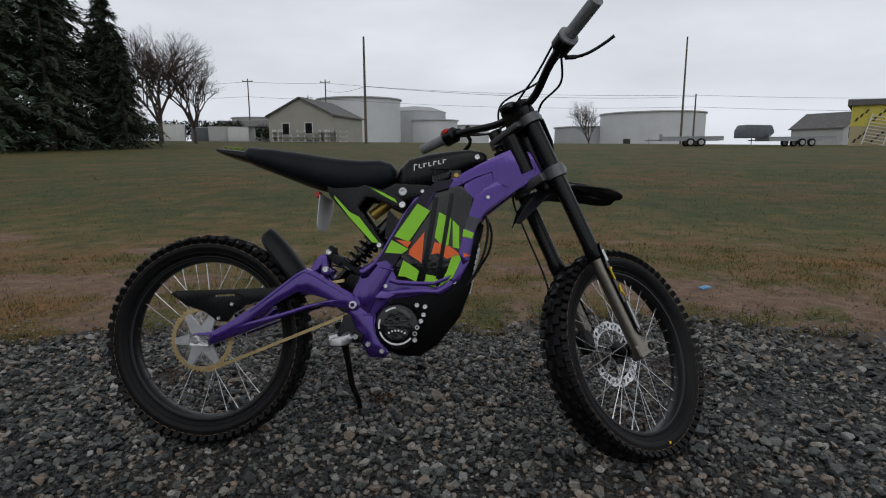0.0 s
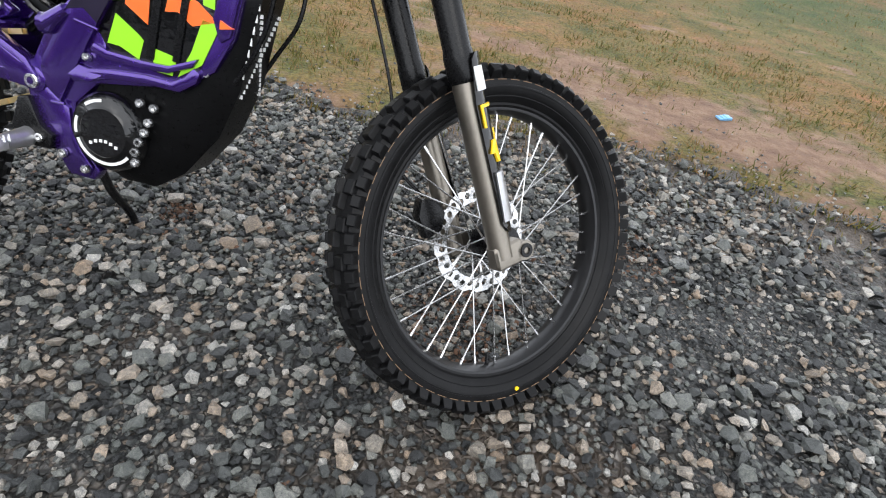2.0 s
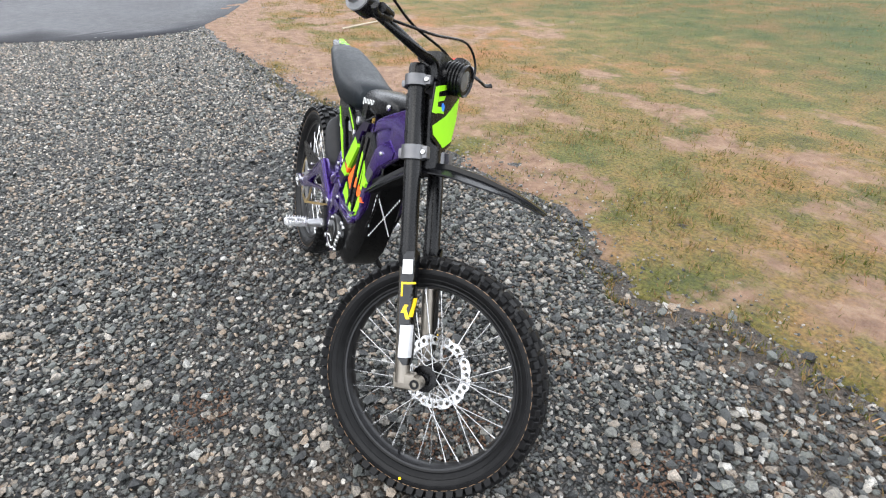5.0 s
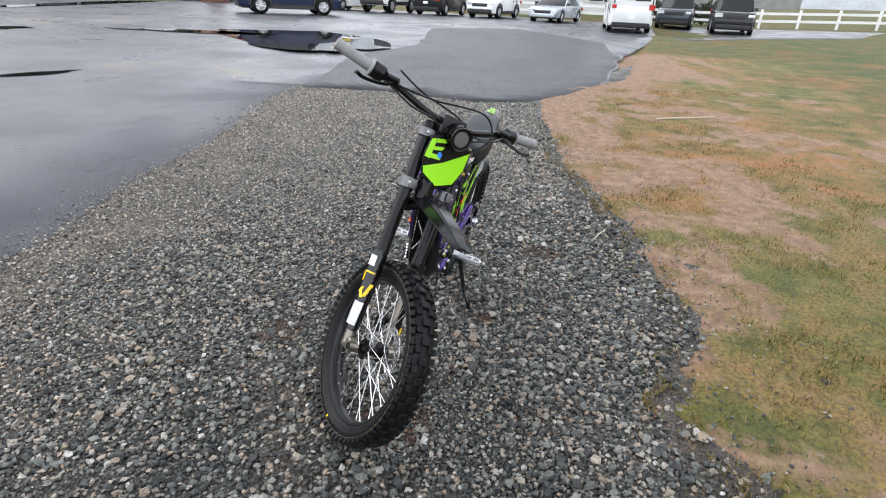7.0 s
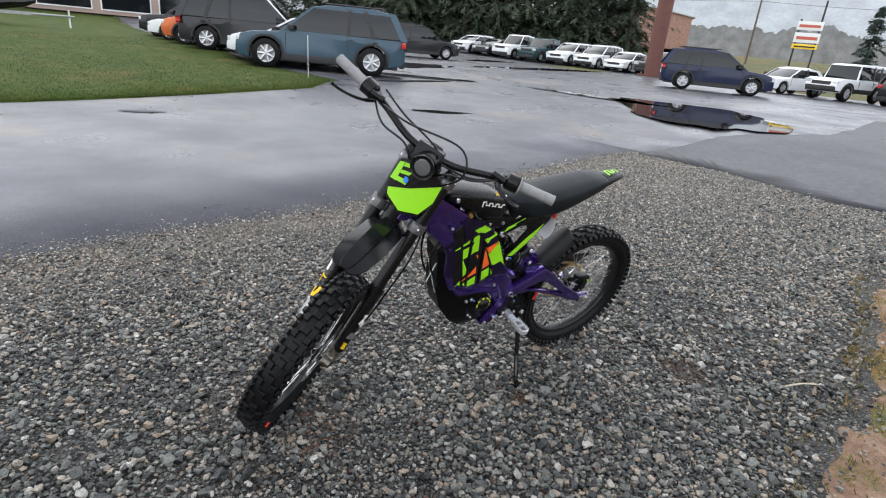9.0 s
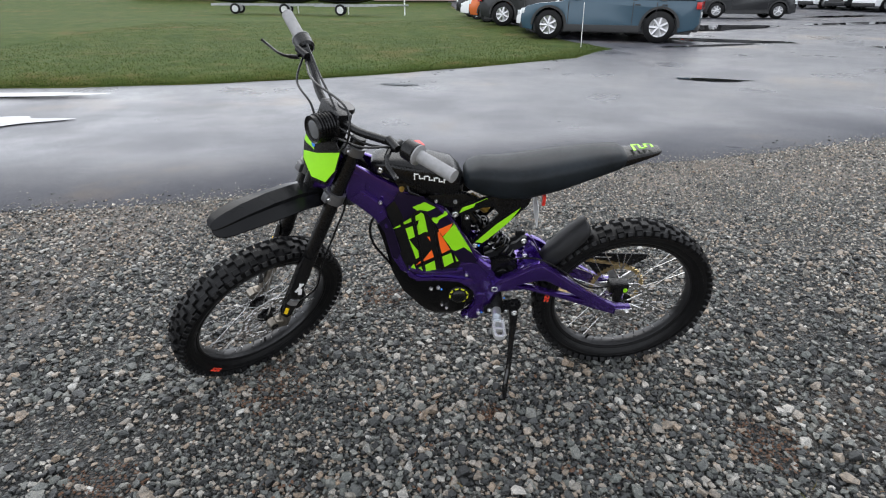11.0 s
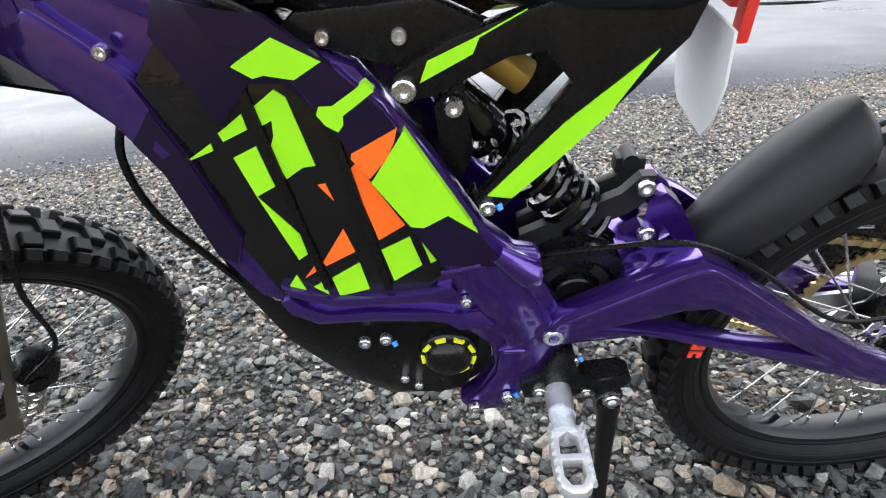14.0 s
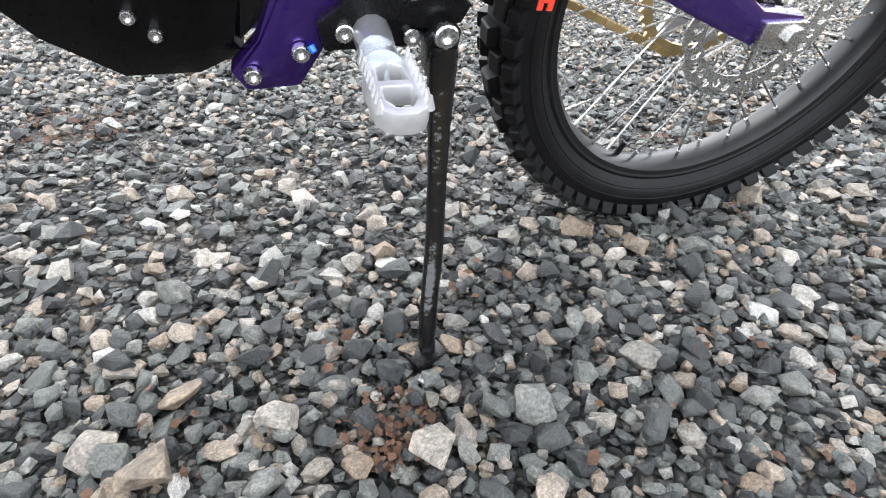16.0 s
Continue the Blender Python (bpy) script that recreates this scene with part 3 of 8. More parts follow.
for p in ((-12.0, -7.7, 4.1, 2.0, 42, 1), (-11.4, -10.9, 2.5, 0.65, 105, 8), (-7.9, -14.6, 1.7, 0.6, -28, 11), (-21.5, -24.0, 8.0, 0.9, 22, 2), (-9.6, -19.0, 3.0, 1.4, 30, 3), (-4.1, -7.6, 0.55, 0.13, -20, 4), (1.05, -7.3, 0.30, 0.08, -6, 5), (6.4, -6.15, 1.6, 0.16, 3, 6),
          (6.0, -4.4, 1.2, 0.35, 12, 7), (-24, -32, 5, 0.8, 30, 9), (-6.6, -12.9, 1.6, 0.18, 20, 10)):
    puddle(*p)


def soup(name, templates, place, mat, label, category, parent=None, smooth=False):
    """Many small pieces in one mesh. place: rows of (template, 3x3 matrix, position)."""
    vv, ff, base = [], [], 0
    for t, m, p in place:
        v, f_ = templates[t]
        vv.append(v @ m.T + p)
        ff.append(f_ + base)
        base += len(v)
    vv, ff = np.concatenate(vv), np.concatenate(ff)
    me = bpy.data.meshes.new(name)
    me.vertices.add(len(vv))
    me.vertices.foreach_set("co", vv.astype(np.float32).ravel())
    me.loops.add(ff.size)
    me.loops.foreach_set("vertex_index", ff.astype(np.int32).ravel())
    me.polygons.add(len(ff))
    me.polygons.foreach_set("loop_start", np.arange(0, ff.size, 3, dtype=np.int32))
    me.polygons.foreach_set("use_smooth", [smooth] * len(ff))
    me.update(calc_edges=True)
    me.materials.append(mat)
    ob = new(name, me)
    if parent:
        ob.parent = parent
    return tagged(ob, label, category, kind="stuff")


def stone_template(seed, points, worn):
    rnd = random.Random(seed)
    bm = bmesh.new()
    spread = []
    for _ in range(points):
        tries = [Vector((rnd.gauss(0, 1), rnd.gauss(0, 1), rnd.gauss(0, 1))).normalized() for _ in range(6)]
        v = max(tries, key=lambda c: min([(c - q).length for q in spread], default=0))
        spread.append(v)
        k = rnd.uniform(0.84, 1.06)
        # pushed towards a block, so that the broken faces are broad
        w = v / max(abs(v.x), abs(v.y), abs(v.z)) * 0.82
        v = v.lerp(w, 0.45)
        bm.verts.new((v.x * k * 0.5, v.y * k * 0.5, v.z * k * 0.5))
    bmesh.ops.convex_hull(bm, input=bm.verts)
    loose = [v for v in bm.verts if not v.link_faces]
    bmesh.ops.delete(bm, geom=loose, context="VERTS")
    if worn:
        bmesh.ops.bevel(bm, geom=bm.edges[:], offset=0.035, segments=1, affect="EDGES", clamp_overlap=True)
    bmesh.ops.triangulate(bm, faces=bm.faces)
    bm.verts.index_update()
    out = np.array([v.co[:] for v in bm.verts]), np.array([[v.index for v in f_.verts] for f_ in bm.faces])
    bm.free()
    return out


STONES_A = [stone_template(100 + k, 9, False) for k in range(18)]
STONES_C = [stone_template(300 + k, 7, False) for k in range(12)]
STONES_B = [stone_template(200 + k, 9, True) for k in range(24)]


def turn_matrix(rnd, tilt):
    e = Euler((rnd.gauss(0, tilt), rnd.gauss(0, tilt), rnd.uniform(0, 2 * math.pi)))
    return np.array(e.to_matrix())


MUD = [(1.28, 0.12, 0.14), (0.50, 0.27, 0.045), (1.64, 0.58, 0.13), (-0.35, 0.45, 0.12), (0.9, -0.55, 0.10)]
rnd = random.Random(7)
near, far_, singles = [], [], []
x = -5.8
for cell_x0, cell_x1, pitch in ((-6.0, -2.1, 0.036), (-2.1, -0.7, 0.0235), (-0.7, 2.3, 0.0188), (2.3, 4.5, 0.034)):
    nxx, nyy = int((cell_x1 - cell_x0) / pitch), int(5.8 / pitch)
    for i in range(nxx):
        for j in range(nyy):
            px = cell_x0 + (i + rnd.uniform(0, 1)) * pitch
            py = -4.0 + (j + rnd.uniform(0, 1)) * pitch
            edge = turf_edge(px)
            if py > edge + rnd.gauss(0, 0.07) or inside(ROAD, px, py + abs(rnd.gauss(0, 0.16)) * (1 if px > -5 else 0.4)):
                continue
            if any(math.hypot(px - mx, py - my) < mr * rnd.uniform(0.5, 1.2) for mx, my, mr in MUD) and rnd.random() < 0.6:
                continue
            if rnd.random() < 0.5 * smooth01(0.3, 1.0, px) * smooth01(edge - 0.35, edge, py) * (0.4 + smooth01(-0.3, 0.4, noise.noise((px * 2.5, py * 2.5, 21)))):
                continue
            fine = smooth01(-0.9, -2.1, py + 0.35 * noise.noise((px * 0.9, py * 0.9, 3)))
            patchy = noise.noise((px * 1.3, py * 1.3, 11)) + 0.5 * noise.noise((px * 4, py * 4, 12))
            if rnd.random() < 0.34 * fine * (0.5 + 0.9 * smooth01(-0.2, 0.4, patchy)) + (0.22 if patchy > 0.48 else 0.0):
                continue
            s = min(0.058, max(0.010, rnd.lognormvariate(math.log(0.0245), 0.36))) * (1 - 0.36 * fine) * (1.0 if pitch < 0.03 else 1.2)
            s *= 0.87 - 0.12 * smooth01(0.15, -0.25, py)
            if patchy > 0.48:
                s *= 0.7
            flat = rnd.uniform(0.5, 0.85)
            m = turn_matrix(rnd, 0.28) @ np.diag([s * rnd.uniform(0.95, 1.28), s * rnd.uniform(0.75, 1.05), s * flat])
            p = np.array([px, py, s * flat * rnd.uniform(0.05, 0.62)])
            close = -0.25 < px < 1.5 and 0.05 < py < 1.05
            if close and 0.22 < px < 0.86 and 0.18 < py < 0.52 and s > 0.021 and len(singles) < 300:
                singles.append((rnd.randrange(len(STONES_B)), m, p))
            elif close:
                near.append((rnd.randrange(len(STONES_B)), m, p))
            else:
                far_.append((rnd.randrange(len(STONES_A)), m, p))
for i in range(int(1.8 / 0.0155)):
    for j in range(int(1.05 / 0.0155)):
        px, py = -0.3 + (i + rnd.random()) * 0.0155, 0.02 + (j + rnd.random()) * 0.0155
        if py > turf_edge(px) - 0.02:
            continue
        s = rnd.uniform(0.009, 0.021)
        m = turn_matrix(rnd, 0.3) @ np.diag([s * rnd.uniform(1.0, 1.4), s * rnd.uniform(0.75, 1.05), s * 0.7])
        far_.append((rnd.randrange(len(STONES_A)), m, np.array([px, py, s * 0.2])))
for _ in range(3500):
    px = rnd.uniform(-5.4, 4.5)
    py = float(np.interp(px, [-5.1, -4.0, -1.8, -0.5, 0.5, 1.4, 3.1, 9], [-3.85, -3.6, -2.86, -2.6, -2.27, -2.15, -1.75, -1.3])) - abs(rnd.gauss(0, 0.20)) + 0.15
    s = rnd.uniform(0.004, 0.012)
    m = turn_matrix(rnd, 0.3) @ np.diag([s * 1.3, s, s * 0.6])
    far_.append((rnd.randrange(len(STONES_A)), m, np.array([px, py, 0.008 + s * 0.1])))
for _ in range(2600):
    px = rnd.uniform(-4.5, 4.5)
    py = turf_edge(px) + abs(rnd.gauss(0, 0.30)) - 0.05
    if inside(ROAD, px, py):
        continue
    s = rnd.uniform(0.006, 0.018)
    m = turn_matrix(rnd, 0.3) @ np.diag([s * 1.25, s, s * 0.65])
    far_.append((rnd.randrange(len(STONES_A)), m, np.array([px, py, ground_z(px, py) + 0.012 + s * 0.1])))
chips = []
for cell_x0, cell_x1, pitch in ((-6.0, -2.0, 0.027), (-2.0, 2.6, 0.0215), (2.6, 4.6, 0.030)):
    for i in range(int((cell_x1 - cell_x0) / pitch)):
        for j in range(int(4.4 / pitch)):
            px, py = cell_x0 + (i + rnd.random()) * pitch, -3.9 + (j + rnd.random()) * pitch
            if py > (turf_edge(px) - 0.02 if px < -1.2 else -0.7 + rnd.gauss(0, 0.25)) or inside(ROAD, px, py + abs(rnd.gauss(0, 0.10))):
                continue
            s = rnd.uniform(0.008, 0.020) * (1.0 if pitch < 0.026 else 1.3)
            m = turn_matrix(rnd, 0.35) @ np.diag([s * rnd.uniform(1.0, 1.5), s * rnd.uniform(0.75, 1.1), s * rnd.uniform(0.6, 0.95)])
            chips.append((rnd.randrange(len(STONES_C)), m, np.array([px, py, s * rnd.uniform(0.1, 0.35)])))
soup("gravel_chips", STONES_C, chips, M_CHIPS, "fine crushed grey and tan grit between the larger stones", "gravel")
soup("gravel", STONES_A, far_, M_STONES, "loose angular grey gravel, damp", "gravel")
soup("close_gravel", STONES_B, near, M_STONES, "loose grey and tan gravel with sharp broken edges", "gravel")
stone_meshes = []
for v, f_ in STONES_B:
    me = bpy.data.meshes.new("stone")
    me.from_pydata(v.tolist(), [], f_.tolist())
    me.materials.append(M_STONE)
    stone_meshes.append(me)
for t, m, p in singles:
    ob = new("stone", stone_meshes[t])
    ob.matrix_world = Matrix([[*m[0], p[0]], [*m[1], p[1]], [*m[2], p[2]], [0, 0, 0, 1]])
    ob.parent = gravel_bed

# grass blades and dead leaves
BLADE = (np.array([[-0.5, 0, 0], [0.5, 0, 0], [-0.32, 0.12, 0.55], [0.32, 0.12, 0.55], [0, 0.42, 1.0]]), np.array([[0, 1, 3], [0, 3, 2], [2, 3, 4]]))
rnd = random.Random(21)
blades = []
for _ in range(320000):
    d = 13.0 * rnd.random() ** 2.6
    x = rnd.uniform(-8.5, 4.8) if d < 3.5 else rnd.uniform(-4 - d * 0.8, 4.5 + d * 0.8)
    e = turf_edge(x)
    y = e - 0.04 + d
    if y < e - 0.05 or rnd.random() > (0.08 + 0.92 * turf_cover(x, y)) * (0.25 + 0.75 * smooth01(0.05, 0.7, d + 0.3 * noise.noise((x * 3, y * 3, 30)))) or inside(ROAD, x, y):
        continue
    if noise.noise((x * 9, y * 9, 15)) < rnd.uniform(-0.5, 0.35) or (d > 2.5 and rnd.random() < 0.85):
        continue
    h, w = rnd.uniform(0.012, 0.042) * (1.0 if y < 3 else 0.7), rnd.uniform(0.0022, 0.0042) * (1 + 0.35 * y)
    m = np.array(Euler((rnd.gauss(0.2, 0.45), rnd.gauss(0, 0.4), rnd.uniform(0, 6.28))).to_matrix()) @ np.diag([w, h, h])
    blades.append((0, m, np.array([x, y, ground_z(x, y) + 0.006])))
for _ in range(900):
    x = rnd.uniform(-3, 3.2)
    y = turf_edge(x) - abs(rnd.gauss(0, 0.18))
    h, w = rnd.uniform(0.015, 0.05), rnd.uniform(0.002, 0.004)
    m = np.array(Euler((rnd.gauss(0.2, 0.5), rnd.gauss(0, 0.4), rnd.uniform(0, 6.28))).to_matrix()) @ np.diag([w, h, h])
    blades.append((0, m, np.array([x, y, 0.0])))
soup("grass", [BLADE], blades, M_BLADES, "short sparse grass blades, green to straw", "grass")
blades = []
for _ in range(60000):
    x, d = rnd.uniform(-4.5, 10.5), 16.0 * rnd.random() ** 2.4
    y = float(np.interp(x, [-4.2, -3.75, -2.5, -0.6, 1.9, 3.9, 8.2, 20], [-13, -12.1, -10.3, -9.4, -8.2, -7.4, -6.2, -6.1])) - d - 0.02
    if x < -2.6 and (d > 1.8 or x < -3.6):
        continue
    h, w = rnd.uniform(0.014, 0.032), rnd.uniform(0.006, 0.013)
    m = np.array(Euler((rnd.gauss(0.2, 0.45), rnd.gauss(0, 0.4), rnd.uniform(0, 6.28))).to_matrix()) @ np.diag([w, h, h])
    blades.append((0, m, np.array([x, y, ground_z(x, y) + 0.012])))
soup("lawn_grass", [BLADE], blades, M_GBLADES, "short green lawn grass", "grass")
FLAKE = (np.array([[-0.5, -0.1, 0], [0, -0.35, 0.12], [0.5, 0, 0.05], [0.1, 0.35, 0.0], [-0.2, 0.2, 0.15]]), np.array([[0, 1, 4], [1, 2, 3], [1, 3, 4]]))
flakes = []
for q in range(120):
    cx, cy = (rnd.uniform(-2.0, 2.4), rnd.uniform(-1.4, 1.0)) if q < 75 else (rnd.uniform(0.0, 1.3), rnd.uniform(0.1, 0.8))
    for _ in range(rnd.randint(1, 9)):
        s = rnd.uniform(0.006, 0.019)
        m = turn_matrix(rnd, 0.4) @ np.diag([s, s, s])
        flakes.append((0, m, np.array([cx + rnd.gauss(0, 0.03), cy + rnd.gauss(0, 0.03), rnd.uniform(0.010, 0.020)])))
for mx, my, mr in MUD:
    for _ in range(int(2600 * mr)):
        a, q = rnd.uniform(0, 6.28), mr * rnd.random() ** 0.6
        s = rnd.uniform(0.005, 0.015)
        m = turn_matrix(rnd, 0.4) @ np.diag([s, s, s])
        flakes.append((0, m, np.array([mx + q * math.cos(a), my + q * math.sin(a), rnd.uniform(0.004, 0.010)])))
soup("leaf_litter", [FLAKE], flakes, M_DEBRIS, "small rust-brown dead leaf scraps on the gravel", "litter")
bm = bmesh.new()
tube(bm, smooth_path([(-0.82, 0.80, 0.02), (-0.75, 0.77, 0.026), (-0.66, 0.74, 0.02)], 4), [0.004] * 9, 6)
tagged(finish("twig", bm, material("pale_twig", (0.42, 0.36, 0.27), 0.7)), "pale dry twig lying on the gravel", "twig")
bm = bmesh.new()
tube(bm, smooth_path([(-5.11, 1.38, 0.030), (-5.30, 1.72, 0.040), (-5.56, 2.16, 0.045)], 5), 0.009, 6)
tagged(finish("twig", bm, bpy.data.materials["pale_twig"]), "long pale stick lying on the turf", "twig")
bm = bmesh.new()
for k in range(3):
    box(bm, -0.03 + 0.02 * k, -0.02, 0.002 * k, 0.02 + 0.012 * k, 0.016, 0.008 + 0.004 * k, 0.002)
bmesh.ops.transform(bm, matrix=Matrix.Translation((2.22, 1.93, 0.022)) @ pose(0, 0, 0, 5, 4, 30), verts=bm.verts)
tagged(finish("litter_scrap", bm, material("pale_blue_plastic", (0.16, 0.38, 0.62), 0.4)), "crumpled pale blue plastic scrap on turf", "litter")

# ---- the bike ----
BIKE = thing("electric_dirt_bike", "purple electric dirt bike with lime decals leaning on its kickstand", "electric motorcycle",
             Matrix.Translation((0.017, -0.053, 0)) @ pose(0, 0, 0, -13.6, 0, -0.33))
FORK = Matrix.Translation((1.2396, 0, 0.291)) @ pose(0, 0, 0, 0, -24.7, 0) @ pose(0, 0, 0, 0, 0, 41.6)


def tyre_mesh(R, w, seed):
    """Knobbly tyre about the y axis, with a ridge on the sidewall and staggered tread blocks."""
    rnd = random.Random(seed)
    bm = bmesh.new()
    r_in = R - 0.078
    prof = [(r_in, -w * 0.50), (r_in + 0.006, -w * 0.60), (r_in + 0.010, -w * 0.585), (r_in + 0.016, -w * 0.74), (r_in + 0.020, -w * 0.82), (r_in + 0.0215, -w * 0.815), (r_in + 0.023, -w * 0.86), (r_in + 0.034, -w * 0.93), (r_in + 0.0345, -w * 0.955), (r_in + 0.037, -w * 0.955), (r_in + 0.0375, -w * 0.935), (R - 0.028, -w * 0.93),
            (R - 0.017, -w * 0.76), (R - 0.012, -w * 0.3), (R - 0.011, 0)]
    prof = prof + [(r, -y) for r, y in prof[-2::-1]]
    lathe(bm, prof + [(r_in - 0.004, 0)], (0, 0, 0), 96)

    return bm


def tread_block(ln, wd, top):
    """One rubber block, standing on the plane z = 0."""
    bm = bmesh.new()
    vs = []
    for h, k in ((-0.004, 1.12), (top * 0.85, 0.95), (top, 0.80)):
        for u, v in ((-1, -1), (1, -1), (1, 1), (-1, 1)):
            vs.append(bm.verts.new((u * ln * k / 2, v * wd * k / 2, h)))
    for o in (0, 4):
        for q in range(4):
            bm.faces.new((vs[o + q], vs[o + (q + 1) % 4], vs[o + 4 + (q + 1) % 4], vs[o + 4 + q]))
    bm.faces.new(vs[8:])
    me = bpy.data.meshes.new("tread_block")
    bmesh.ops.recalc_face_normals(bm, faces=bm.faces)
    bm.to_mesh(me)
    bm.free()
    me.materials.append(M_RUBBER)
    return me


BLOCKS = [tread_block(0.0185, 0.0155, 0.0140), tread_block(0.0235, 0.019, 0.0115), tread_block(0.0235, 0.026, 0.0120)]


def tread(rim, R, w, xf, n=66):
    """Rows of blocks round the tyre: shoulders, halfway and crown."""
    for k in range(n):
        a = 2 * math.pi * k / n
        rows = [(s, s * w * 0.83, 0, 0.74, 0.012 * s) for s in (-1, 1)]
        rows += [(s, s * w * 0.46, 1, 0.30, 0.02) for s in (-1, 1)] if k % 2 == 0 else [(1, 0.0, 2, 0.0, 0.0)]
        for s, y, kind, tilt, da in rows:
            c, q = math.cos(a + da), math.sin(a + da)
            radial, side = Vector((c, 0, q)), Vector((0, 1, 0))
            tang = Vector((-q, 0, c))
            nrm = (radial * math.cos(tilt) + side * math.sin(tilt) * s).normalized()
            lat = nrm.cross(tang)
            at = radial * (R - 0.014 - abs(y) ** 2 * 7.0) + side * y
            m = Matrix(((tang.x, lat.x, nrm.x, at.x), (tang.y, lat.y, nrm.y, at.y), (tang.z, lat.z, nrm.z, at.z), (0, 0, 0, 1)))
            ob = new("tread_block", BLOCKS[kind])
            ob.parent = rim
            ob.matrix_basis = xf @ m


def wheel(name, label, R, rim_r, xf, seed, disc_y, disc_r, valve_a):
    """Rim with tyre, hub, spokes, nipples and brake disc, about the local y axis."""
    bm = bmesh.new()
    prof = [(rim_r, -0.012), (rim_r + 0.005, -0.022), (rim_r + 0.016, -0.025), (rim_r + 0.020, -0.024), (rim_r + 0.020, 0.024), (rim_r + 0.016, 0.025),
            (rim_r + 0.005, 0.022), (rim_r, 0.012), (rim_r - 0.002, 0)]
    lathe(bm, prof, (0, 0, 0), 96)
    rim = part(name, bm, M_RIM, BIKE, label, xf)
    part("tyre", tyre_mesh(R, 0.043, seed), M_RUBBER, rim, "black knobbly off-road tyre", xf)
    tread(rim, R, 0.043, xf)
    bm = bmesh.new()
    for k in range(66):
        a0 = 2 * math.pi * k / 66
        sec = [[(r * math.cos(a0 + da), y, r * math.sin(a0 + da)) for r, y in ((R - 0.0325, -0.0408), (R - 0.0315, -0.0408), (R - 0.0315, -0.0385), (R - 0.0325, -0.0385))] for da in (0.0, 0.022, 0.044, 0.066)]
        loft(bm, sec)
    part("mould_line", bm, M_TYREBAND, rim, "", xf)
    bm = bmesh.new()
    lathe(bm, [(0, -0.045), (0.016, -0.045), (0.019, -0.034), (0.034, -0.032), (0.034, -0.026), (0.018, -0.022), (0.017, 0.022), (0.034, 0.026), (0.034, 0.032),
               (0.019, 0.034), (0.016, 0.045), (0, 0.045)], (0, 0, 0), 28, closed=False)
    part("hub", bm, M_BLACK, rim, "black spoke hub", xf)
    n = 36
    spoke_me = {}
    for k in range(n):
        side = -1 if k % 2 else 1
        lead = 1 if (k // 2) % 2 else -1
        a_rim = 2 * math.pi * (k + 0.5) / n
        a_hub = a_rim + lead * 0.95
        p0 = Vector((0.031 * math.cos(a_hub), side * 0.029, 0.031 * math.sin(a_hub)))
        p1 = Vector((rim_r * math.cos(a_rim), side * 0.004, rim_r * math.sin(a_rim)))
        bm = bmesh.new()
        d = (p1 - p0)
        tube(bm, [p0, p0 + d * 0.93, p0 + d * 0.931, p1], [0.0015, 0.0015, 0.0026, 0.0026], 6)
        part("spoke", bm, M_STEEL, rim, xf=xf)
    # wave-cut brake disc
    bm = bmesh.new()
    ring, holes = [], []
    for k in range(72):
        a = 2 * math.pi * k / 72
        r = disc_r - (0.004 if k % 6 in (0, 1) else 0)
        ring.append((r * math.cos(a), r * math.sin(a)))
    inner = [((disc_r - 0.027) * math.cos(2 * math.pi * k / 36), (disc_r - 0.027) * math.sin(2 * math.pi * k / 36)) for k in range(36)]
    for k in range(32):
        a = 2 * math.pi * (k + 0.3) / 32
        u, v = Vector((math.cos(a + 0.1), math.sin(a + 0.1))), Vector((-math.sin(a + 0.1), math.cos(a + 0.1)))
        c = Vector((math.cos(a), math.sin(a))) * (disc_r - 0.0125 - 0.004 * (k % 2))
        w = (c.length * 2 * math.pi / 32) * 0.33
        holes.append([tuple(c + u * 0.0065), tuple(c + v * w + u * 0.002), tuple(c + v * w - u * 0.004), tuple(c - u * 0.0065), tuple(c - v * w - u * 0.002), tuple(c - v * w + u * 0.004)])
    prism(bm, ring, disc_y - 0.001, disc_y + 0.001, [inner] + holes)
    disc = part("brake_disc", bm, M_STEEL, rim, "drilled steel brake disc", xf)
    for k in range(6):
        a = 2 * math.pi * k / 6
        bm = bmesh.new()
        tube(bm, [(0.02 * math.cos(a), disc_y, 0.02 * math.sin(a)), ((disc_r - 0.025) * math.cos(a + 0.35), disc_y, (disc_r - 0.025) * math.sin(a + 0.35))], 0.0034, 6)
        part("disc_arm", bm, M_STEEL, rim, "", xf)
    bm = bmesh.new()
    c, s = math.cos(valve_a), math.sin(valve_a)
    tube(bm, [(rim_r * c, 0, rim_r * s), ((rim_r - 0.022) * c, 0, (rim_r - 0.022) * s)], [0.004, 0.0045], 8)
    part("valve", bm, M_BLACK, rim, "", xf)
    return rim


RW = Matrix.Translation((0.0, 0, 0.319))
FW = FORK @ Matrix.Translation((0.041, 0, 0))
rear_wheel = wheel("rear_wheel", "black rim with bright steel spokes", 0.320, 0.234, RW, 3, 0.046, 0.10, -1.2)
front_wheel = wheel("front_wheel", "black rim with bright steel spokes", 0.312, 0.227, FW, 4, 0.046, 0.100, -1.9)

